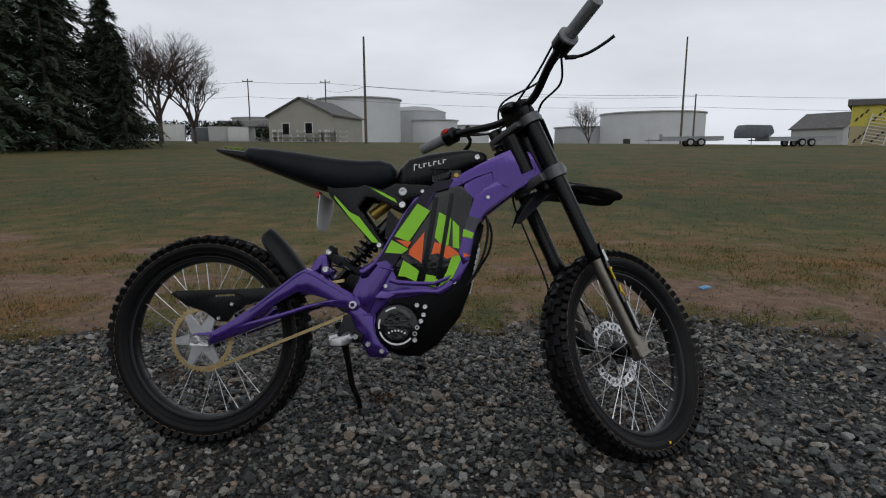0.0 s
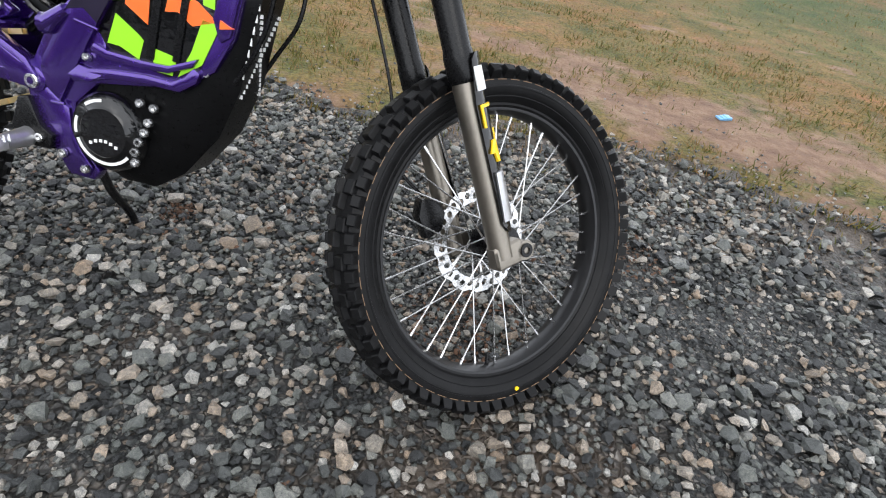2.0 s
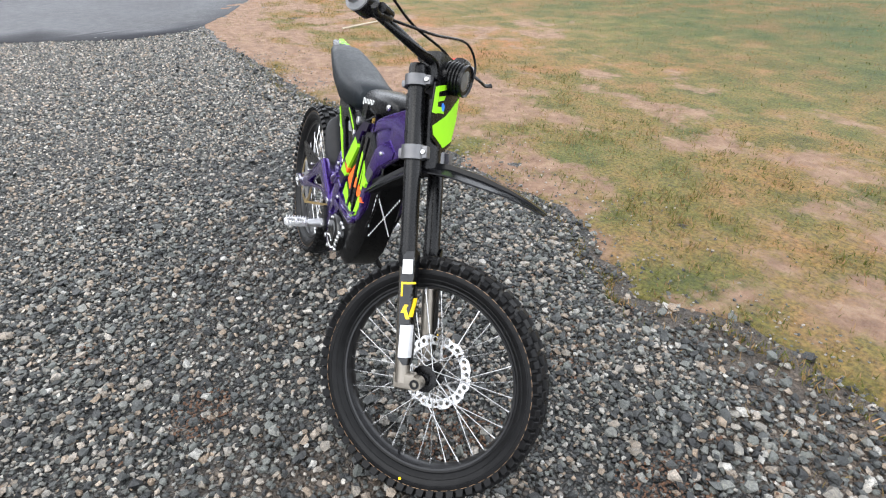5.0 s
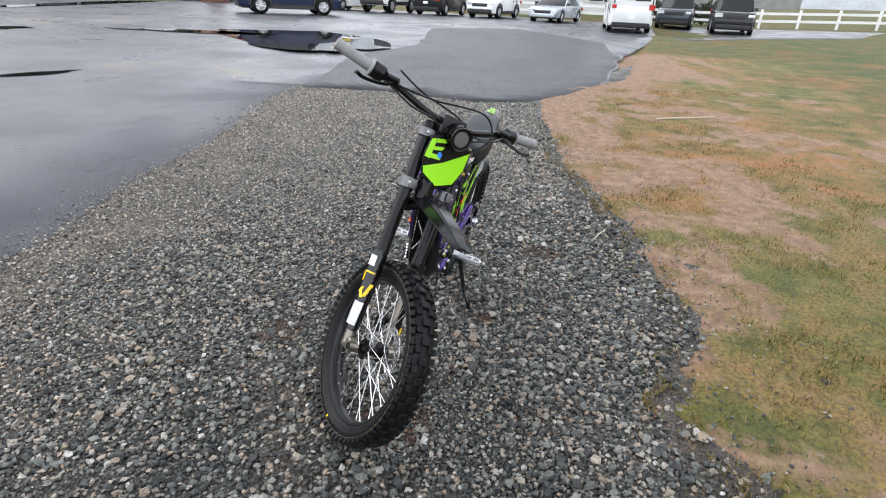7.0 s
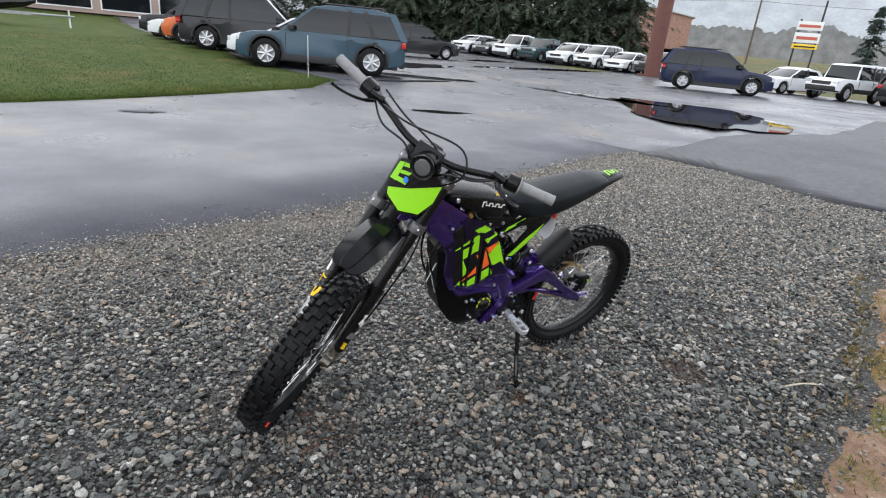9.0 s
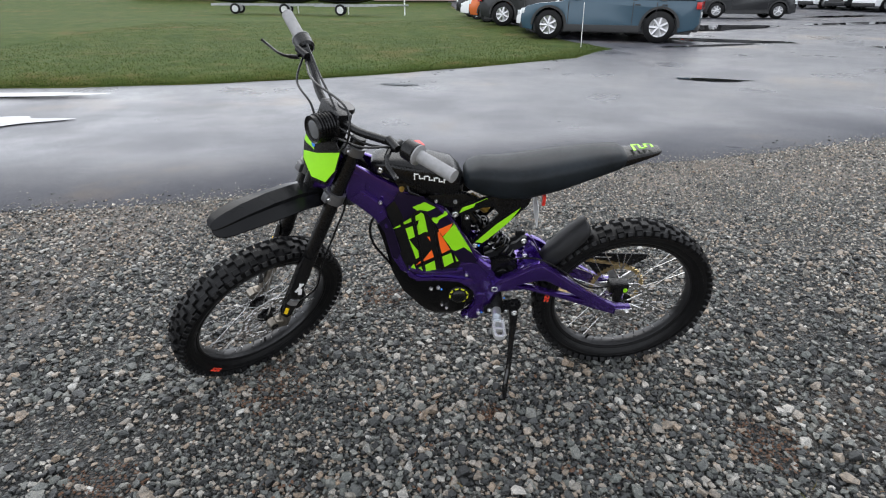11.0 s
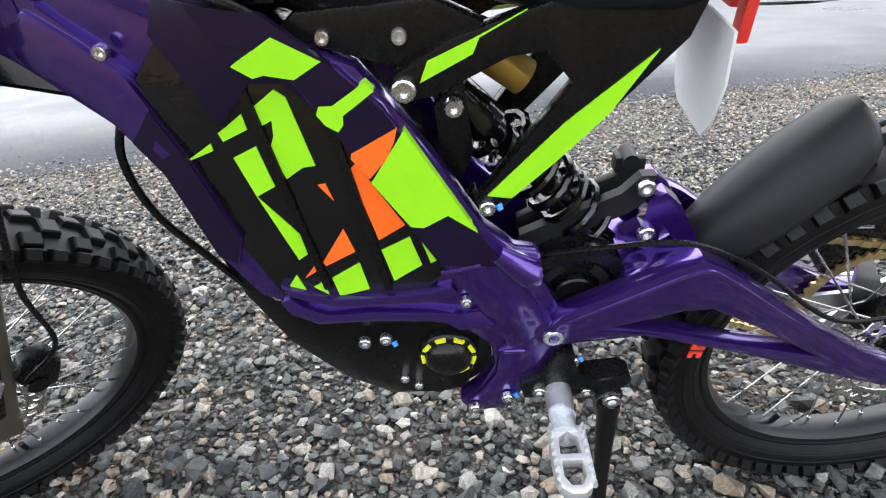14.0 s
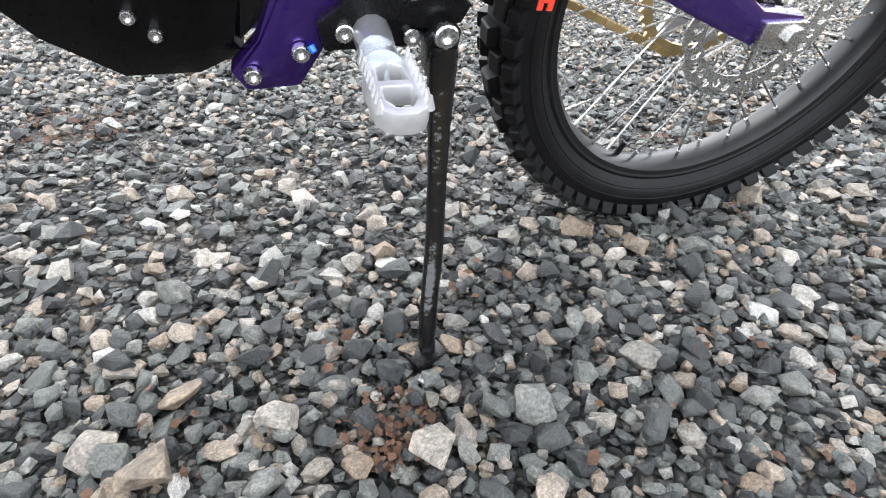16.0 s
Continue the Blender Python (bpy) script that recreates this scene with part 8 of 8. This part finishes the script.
for z, hh, mat, nm in ((4.55, 0.85, M_WHITE, "sign_panel"), (3.35, 0.95, M_WHITE, "sign_panel"), (2.75, 0.45, M_YELLOW, "sign_panel")):
    bm = bmesh.new()
    box(bm, 0.06, -1.15, z, 0.20, 1.15, z + hh, 0.02)
    pn = part(nm, bm, mat, sign)
    bm = bmesh.new()
    box(bm, 0.20, -0.95, z + hh * 0.3, 0.215, 0.95, z + hh * 0.62)
    part("lettering_bar", bm, M_SIGNRED if z > 3 else M_TRIM, pn)


# ---- buildings ----
def building(name, label, category, x, y, turn, w, d, eave, ridge, wall_mat, roof_mat, windows=(), doors=(), overhang=0.35, ridge_along="x"):
    """Gabled box: w along local x, d along local y; windows and doors as (side, along, z0, width, height), side 'f', 'b', 'l' or 'r'."""
    t = thing(name, label, category, Matrix.Translation((x, y, ground_z(x, y) - 0.1)) @ pose(0, 0, 0, 0, 0, turn))
    bm = bmesh.new()
    if ridge_along == "x":
        prism(bm, [(-d / 2, 0), (d / 2, 0), (d / 2, eave), (0, ridge), (-d / 2, eave)], -w / 2, w / 2, axes="yz")
    else:
        prism(bm, [(-w / 2, 0), (w / 2, 0), (w / 2, eave), (0, ridge), (-w / 2, eave)], -d / 2, d / 2, axes="xz")
    part("wall", bm, wall_mat, t)
    half = (d if ridge_along == "x" else w) / 2
    slope = (ridge - eave) / half
    for sgn in (-1, 1):
        bm = bmesh.new()
        o = half + overhang
        prof = [(0, ridge + 0.02), (sgn * o, ridge + 0.02 - slope * o), (sgn * o, ridge + 0.2 - slope * o), (0, ridge + 0.22)]
        if ridge_along == "x":
            prism(bm, prof, -w / 2 - overhang, w / 2 + overhang, axes="yz")
        else:
            prism(bm, prof, -d / 2 - overhang, d / 2 + overhang, axes="xz")
        part("roof", bm, roof_mat, t)
    for kind, items in (("window", windows), ("door", doors)):
        for side, a, z0, ww, hh in items:
            m = {"f": Matrix.Translation((a, -d / 2, z0)), "b": Matrix.Translation((a, d / 2, z0)) @ pose(0, 0, 0, 0, 0, 180), "l": Matrix.Translation((-w / 2, a, z0)) @ pose(0, 0, 0, 0, 0, -90),
                 "r": Matrix.Translation((w / 2, a, z0)) @ pose(0, 0, 0, 0, 0, 90)}[side]
            bm = bmesh.new()
            prism(bm, [(-ww / 2 - 0.1, -0.1), (ww / 2 + 0.1, -0.1), (ww / 2 + 0.1, hh + 0.1), (-ww / 2 - 0.1, hh + 0.1)], -0.07, 0.05, [[(-ww / 2, 0), (ww / 2, 0), (ww / 2, hh), (-ww / 2, hh)]])
            fr = part(kind, bm, M_WHITEWALL, t, xf=m)
            bm = bmesh.new()
            box(bm, -ww / 2, -0.03, 0, ww / 2, -0.01, hh)
            part("pane" if kind == "window" else "door_leaf", bm, M_GLASS if kind == "window" else M_GREYSIDE, fr, xf=m)
    return t


building("workshop", "beige gabled workshop with a grey roof", "building", -23.9, 80.5, -8, 9.6, 11, 3.6, 5.9, M_SIDING, M_ROOF, windows=(("f", -2.2, 1.0, 1.0, 1.6), ("f", 1.2, 1.2, 1.0, 1.4)), ridge_along="y")
building("shed", "small pale shed with a dark roof", "shed", -36.5, 86, 0, 8.0, 6, 2.4, 3.3, M_GREYSIDE, M_ROOF, windows=(("f", 2.5, 0.9, 0.8, 1.1),))
for bx, by, bw, bh, mat, lab in ((-44.0, 77, 3.0, 2.3, M_WHITEWALL, "white storage box with double doors"), (-40.4, 78, 2.6, 1.9, M_TARP, "grey covered storage box"), (-37.6, 77.5, 2.6, 2.0, M_GREYSIDE, "pale enclosed cargo box"), (-34.8, 77.8, 2.8, 2.0, M_WHITEWALL, "white cargo box on the grass")):
    t = thing("storage_box", lab, "storage box", Matrix.Translation((bx, by, ground_z(bx, by))) @ pose(0, 0, 0, 0, 0, 25))
    bm = bmesh.new()
    box(bm, -bw / 2, -1.1, 0, bw / 2, 1.1, bh, 0.05)
    part("body", bm, mat, t)
    bm = bmesh.new()
    box(bm, -bw / 2 - 0.05, -1.15, bh, bw / 2 + 0.05, 1.15, bh + 0.08, 0.02)
    part("lid", bm, M_GREYSIDE, t)
    for sgn in (-1, 1):
        bm = bmesh.new()
        box(bm, sgn * bw * 0.24 - bw * 0.21, -1.13, 0.15, sgn * bw * 0.24 + bw * 0.21, -1.10, bh - 0.15, 0.01)
        part("door", bm, mat, t)
for k in range(9):
    rr = random.Random(60 + k)
    px, py = -27.6 + 1.1 * k + rr.uniform(-0.3, 0.3), 74.2 + rr.uniform(-0.6, 0.6)
    t = thing("pallet_stack", "stack of pale wooden frames outside the workshop", "pallet stack", Matrix.Translation((px, py, ground_z(px, py))) @ pose(0, 0, 0, 0, 0, rr.uniform(-30, 30)), "frames outside the workshop")
    for z in range(rr.randint(2, 6)):
        bm = bmesh.new()
        box(bm, -0.55, -0.45, z * 0.32, 0.55, 0.45, z * 0.32 + 0.05)
        for xx in (-0.5, 0.42):
            box(bm, xx, -0.45, z * 0.32 + 0.05, xx + 0.08, 0.45, z * 0.32 + 0.32)
        part("frame", bm, M_SIDING if z % 2 else M_WHITEWALL, t)
building("store", "pale grey gabled store building", "building", 62.5, 106, 30, 9, 9, 3.4, 6.0, M_GREYSIDE, M_ROOF, windows=(("f", -2, 1.6, 2.4, 1.8),), ridge_along="y")
# building under construction with yellow sheathing
ysh = thing("sheathed_building", "unfinished building in yellow and tan sheathing boards", "building", Matrix.Translation((48.6, 62, ground_z(48.6, 62) - 0.1)) @ pose(0, 0, 0, 0, 0, -33))
for lv, mat in ((0, M_TANSIDE), (1, M_YSIDE)):
    for k in range(10):
        bm = bmesh.new()
        box(bm, -8 + 1.5 * k, -5, lv * 2.2, -6.52 + 1.5 * k, -4.85, lv * 2.2 + 2.18)
        pn = part("panel", bm, mat, ysh)
        for q in range(3):
            bm = bmesh.new()
            prism(bm, [(-7.7 + 1.5 * k + 0.4 * q, lv * 2.2 + 0.5 + 0.4 * q), (-7.5 + 1.5 * k + 0.4 * q, lv * 2.2 + 0.5 + 0.4 * q), (-7.3 + 1.5 * k + 0.4 * q, lv * 2.2 + 0.9 + 0.4 * q), (-7.5 + 1.5 * k + 0.4 * q, lv * 2.2 + 0.9 + 0.4 * q)], -5.012, -5.0)
            part("print_bar", bm, M_TRIM, pn)
bm = bmesh.new()
box(bm, -8, -4.84, 0, 7, 5, 4.3)
part("wall", bm, M_TANSIDE, ysh)
bm = bmesh.new()
prism(bm, [(-8.4, 4.35), (7.4, 4.35), (7.4, 4.5), (-8.4, 5.0)], -5.3, 5.3)
part("roof", bm, M_ROOF, ysh)
lad = thing("scaffold_frame", "white scaffold ladder leaning by the sheathed wall", "ladder", Matrix.Translation((40.5, 60.5, ground_z(40.5, 60.5))) @ pose(0, 0, 0, -8, 12, -33))
for xx in (-0.9, 0.9):
    bm = bmesh.new()
    tube(bm, [(xx, 0, 0), (xx, 0, 3.2)], 0.06, 6)
    part("rail", bm, M_WHITEWALL, lad)
for k in range(9):
    bm = bmesh.new()
    tube(bm, [(-0.9, 0, 0.3 + 0.34 * k), (0.9, 0, 0.3 + 0.34 * k)], 0.04, 6)
    part("rung", bm, M_WHITEWALL, lad)


def tank_thing(x, y, r, h, mat, dome=0.0, label="large white cylindrical storage tank"):
    t = thing("storage_tank", label, "storage tank", Matrix.Translation((x, y, ground_z(x, y) - 0.5)))
    bm = bmesh.new()
    lathe(bm, [(0, 0), (r, 0), (r, h), (0, h)], (0, 0, 0), 64, "z", closed=False)
    part("shell", bm, mat, t)
    for z in (h * 0.2, h * 0.4, h * 0.6, h * 0.8):
        bm = bmesh.new()
        lathe(bm, [(r, z), (r + 0.05, z), (r + 0.05, z + 0.12), (r, z + 0.12)], (0, 0, 0), 64, "z")
        part("seam", bm, mat, t)
    bm = bmesh.new()
    if dome:
        lathe(bm, [(r + 0.2, h), (r * 0.6, h + dome * 0.7), (0, h + dome)], (0, 0, 0), 64, "z", closed=False)
    else:
        lathe(bm, [(r, h), (r + 0.5, h + 0.1), (r + 0.5, h + 0.5), (r, h + 0.4)], (0, 0, 0), 64, "z")
    part("roof" if dome else "wind_girder", bm, M_TANK2, t)
    return t


tank_thing(-41.5, 186, 13.6, 15.2, M_TANK)
tank_thing(-27.5, 222, 12.0, 14.0, M_TANK2, 2.5, "grey storage tank with a low cone roof")
tank_thing(-19.5, 215, 9.0, 10.2, M_TANK, 0, "white storage tank behind the others")
tank_thing(-7.5, 240, 9.0, 9.4, M_TANK, 0, "white storage tank far off")
tank_thing(62, 218, 18.5, 13.0, M_TANK)
tank_thing(40, 232, 12.0, 8.6, M_TANK2, 0, "low grey storage tank")
tank_thing(-105, 255, 11.0, 13.5, M_TANK2, 0, "pale storage tank far off")
hut = thing("utility_hut", "small dark utility cabinet before a storage tank", "cabinet", Matrix.Translation((37, 150, ground_z(37, 150))))
bm = bmesh.new()
box(bm, -0.8, -0.6, 0, 0.8, 0.6, 2.2, 0.05)
part("body", bm, M_TRIM, hut)
bm = bmesh.new()
box(bm, -0.9, -0.7, 2.2, 0.9, 0.7, 2.3, 0.03)
part("roof", bm, M_ROOF, hut)


def trailer(x, y, turn, L, label, load=None):
    t = thing("flatbed_trailer", label, "trailer", Matrix.Translation((x, y, ground_z(x, y))) @ pose(0, 0, 0, 0, 0, turn))
    bm = bmesh.new()
    box(bm, -L / 2, -1.0, 0.62, L / 2, 1.0, 0.74, 0.02)
    part("deck", bm, M_STEELGREY, t)
    for sgn in (-1, 1):
        bm = bmesh.new()
        box(bm, -L / 2, sgn * 0.98, 0.50, L / 2, sgn * 1.06, 0.88, 0.01)
        part("side_rail", bm, M_STEELGREY, t)
        for xc in (0.45, -0.45):
            bt, br = wheel_meshes(0.36, 0.2, M_ALLOY)
            m = Matrix.Translation((xc + 0.3, sgn * 1.2, 0.36)) @ (Matrix.Rotation(math.pi, 4, "Z") if sgn < 0 else Matrix())
            wh = part("wheel", bt, M_RUBBER, t, xf=m)
            part("rim", br, M_ALLOY, wh, xf=m)
        bm = bmesh.new()
        tube(bm, [(-L / 2, sgn * 0.9, 0.6), (-L / 2 - 1.3, 0, 0.55)], 0.05, 6)
        part("drawbar", bm, M_STEELGREY, t)
    bm = bmesh.new()
    tube(bm, [(-L / 2 - 1.0, 0, 0), (-L / 2 - 1.0, 0, 0.8)], 0.04, 6)
    part("jack", bm, M_STEELGREY, t)
    bm = bmesh.new()
    box(bm, -L / 2, -1.0, 0.74, -L / 2 + 0.06, 1.0, 1.15)
    part("headboard", bm, M_STEELGREY, t)
    return t


trailer(19.5, 52.5, -10, 5.2, "low flatbed trailer with tandem wheels")
trailer(29.5, 54.0, 8, 6.4, "long flatbed equipment trailer")
load = thing("covered_load", "blue-grey tarpaulin-covered load on the trailer", "load", Matrix.Translation((25.6, 53.6, ground_z(25.6, 53.6) + 0.76)) @ pose(0, 0, 0, 0, 0, 8))
bm = bmesh.new()
prism(bm, [(-1.5, 0), (1.0, 0), (1.5, 0.5), (1.2, 1.15), (-1.2, 1.2), (-1.5, 0.7)], -0.8, 0.8, bevel=0.12)
part("cover", bm, M_TARP, load)

# ---- far side: brick hall, houses, fence, low building, hills ----
building("brick_hall", "pink brick hall with a pale roof edge", "building", -84, -68, 40, 26, 12, 4.6, 5.6, M_BRICK, M_GREYSIDE, windows=(("b", 4, 1.2, 2.2, 2.4), ("b", 9, 1.2, 2.2, 2.4)))
house = building("house", "white cottage with a brown roof", "house", -108, -31.0, 104, 11, 8, 3.0, 6.0, M_WHITEWALL, M_BROWNROOF, windows=(("b", -3, 0.9, 1.0, 1.4), ("b", 3.2, 0.9, 1.0, 1.4), ("f", -3, 0.9, 1.0, 1.4), ("f", 3.2, 0.9, 1.0, 1.4)), doors=(("f", 0.2, 0.2, 1.0, 2.1), ("b", 0.2, 0.2, 1.0, 2.1)))
building("house", "white ranch house with a porch", "house", -57, -3.5, 84, 15, 9, 3.0, 5.4, M_WHITEWALL, M_ROOF, windows=(("f", -4.5, 0.9, 1.2, 1.4), ("f", 3.0, 0.9, 1.2, 1.4), ("b", -4, 0.9, 1.2, 1.4)), doors=(("f", -0.6, 0.2, 1.0, 2.1),))
building("shed", "grey garden shed with an arched roof", "shed", -44.0, -6.2, 85, 4, 3, 1.9, 2.9, M_GREYSIDE, M_TARP)
building("office", "low tan office building with dark windows", "building", 8, -62, 6, 38, 12, 4.2, 4.8, material("pink_tan_stucco", (0.34, 0.255, 0.215), 0.85, 0.0, 0.1, 1), M_ROOF, windows=[("b", a, 0.4, 3.7, 3.0) for a in (-15, -10.5, -6, -1.5, 3, 7.5, 12)])


def fence_run(x0, y0, x1, y1):
    t = thing("rail_fence", "white two-rail paddock fence", "fence", Matrix.Translation((x0, y0, 0)))
    d = Vector((x1 - x0, y1 - y0, 0))
    n = max(2, int(d.length / 2.2))
    tops = []
    for k in range(n + 1):
        p = d * (k / n)
        z = ground_z(x0 + p.x, y0 + p.y)
        tops.append(p + Vector((0, 0, z)))
        bm = bmesh.new()
        box(bm, p.x - 0.07, p.y - 0.07, z - 0.2, p.x + 0.07, p.y + 0.07, z + 1.15, 0.01)
        part("post", bm, M_FENCE, t)
    for a, b in zip(tops, tops[1:]):
        for zz in (0.45, 0.9):
            bm = bmesh.new()
            s = Vector((-d.y, d.x, 0)).normalized() * 0.03
            u = Vector((0, 0, 0.08))
            loft(bm, [[a + Vector((0, 0, zz)) + q for q in (s - u, s + u, -s + u, -s - u)], [b + Vector((0, 0, zz)) + q for q in (s - u, s + u, -s + u, -s - u)]])
            part("rail", bm, M_FENCE, t)
    return t


fence_run(-39.5, -8.5, -42, 26)
fence_run(-39.5, -8.5, -70, -16)

# jet skis on trailers at the lawn's far side
for jx, jy, turn, col in ((4.3, -30.0, 184, M_YELLOW), (7.4, -31.4, 184, M_TEAL), (10.4, -32.8, 186, M_YELLOW)):
    t = thing("jet_ski", "bright jet ski resting on a low trailer", "jet ski", Matrix.Translation((jx, jy, ground_z(jx, jy) + 0.03)) @ pose(0, 0, 0, 0, 0, turn))
    bm = bmesh.new()
    secs = [superring(x, z, hz, hy, 2.4, 16) for x, z, hz, hy in ((-1.6, 0.85, 0.22, 0.42), (-0.8, 0.82, 0.28, 0.55), (0.4, 0.82, 0.28, 0.56), (1.2, 0.92, 0.22, 0.40), (1.65, 1.02, 0.08, 0.10))]
    loft(bm, secs)
    part("hull", bm, M_GLOSSBLACK, t)
    bm = bmesh.new()
    secs = [superring(x, z, hz, hy, 2.4, 14) for x, z, hz, hy in ((-1.5, 1.12, 0.12, 0.25), (-0.4, 1.22, 0.16, 0.26), (0.3, 1.30, 0.20, 0.34), (1.0, 1.18, 0.16, 0.30), (1.45, 1.08, 0.05, 0.10))]
    loft(bm, secs)
    part("deck", bm, col, t)
    bm = bmesh.new()
    tube(bm, [(0.2, -0.35, 1.5), (0.35, 0, 1.55), (0.2, 0.35, 1.5)], 0.03, 8)
    part("handlebar", bm, M_TRIM, t)
    tr = thing("boat_trailer", "galvanised small-craft trailer on the lawn", "trailer", Matrix.Translation((jx, jy, ground_z(jx, jy) + 0.03)) @ pose(0, 0, 0, 0, 0, turn))
    bm = bmesh.new()
    for sgn in (-1, 1):
        box(bm, -1.8, sgn * 0.5 - 0.04, 0.42, 1.4, sgn * 0.5 + 0.04, 0.54)
        tube(bm, [(1.4, sgn * 0.5, 0.48), (3.0, 0, 0.48)], 0.045, 6)
    part("chassis", bm, M_STEELGREY, tr)
    for sgn in (-1, 1):
        bt, br = wheel_meshes(0.27, 0.16, M_WHITE)
        m = Matrix.Translation((-0.5, sgn * 0.75, 0.27)) @ (Matrix.Rotation(math.pi, 4, "Z") if sgn < 0 else Matrix())
        wh = part("wheel", bt, M_RUBBER, tr, xf=m)
        part("rim", br, M_WHITE, wh, xf=m)
    bm = bmesh.new()
    tube(bm, [(2.8, 0, 0), (2.8, 0, 0.75)], 0.035, 6)
    part("jack", bm, M_WHITE, tr)

# thin survey stake at the lawn's corner
bm = bmesh.new()
tube(bm, [(-3.1, -12.2, 0.1), (-3.08, -12.2, 1.15)], 0.007, 6)
tagged(finish("marker_stake", bm, M_WHITE), "thin white marker stake at the lawn corner", "stake")

# wooded ridge on the horizon, distance haze put into its pale colour
bm = bmesh.new()
ring_lo, ring_hi = [], []
for k in range(161):
    a = radians(150 + 130 * k / 160)
    x, y = 430 * math.cos(a), 430 * math.sin(a)
    hgt = 88 + 14 * noise.noise((k * 0.03, 1.5, 0)) + 2.0 * noise.noise((k * 0.2, 2.5, 0)) + 0.8 * noise.noise((k * 1.7, 3.5, 0))
    ring_lo.append(bm.verts.new((x, y, -5)))
    ring_hi.append(bm.verts.new((x * 1.25, y * 1.25, hgt)))
for k in range(160):
    bm.faces.new((ring_lo[k], ring_lo[k + 1], ring_hi[k + 1], ring_hi[k]))
tagged(finish("backdrop_ridge", bm, M_HILL), "wooded ridge on the horizon, haze in its colour", "hill", kind="structure")

# nearer strip of leafless woods before the ridge
M_WOODS = material("leafless_woods", (0.17, 0.17, 0.165), 1.0, 0.0, 0.35, 0.3, spec=0.0)
bm = bmesh.new()
lo, hi = [], []
for k in range(601):
    a = radians(165 + 85 * k / 600)
    x, y = 210 * math.cos(a), 210 * math.sin(a)
    hgt = 14.5 + 3 * noise.noise((k * 0.03, 7.5, 0)) + 2.0 * noise.noise((k * 0.12, 8.5, 0)) + 0.8 * noise.noise((k * 0.5, 9.5, 0)) + 0.5 * noise.noise((k * 0.95, 3.5, 0))
    lo.append(bm.verts.new((x, y, -2)))
    hi.append(bm.verts.new((x * 1.04, y * 1.04, hgt)))
for k in range(600):
    bm.faces.new((lo[k], lo[k + 1], hi[k + 1], hi[k]))
tagged(finish("backdrop_woods", bm, M_WOODS), "grey-brown leafless woods in the distance", "woods", kind="structure")
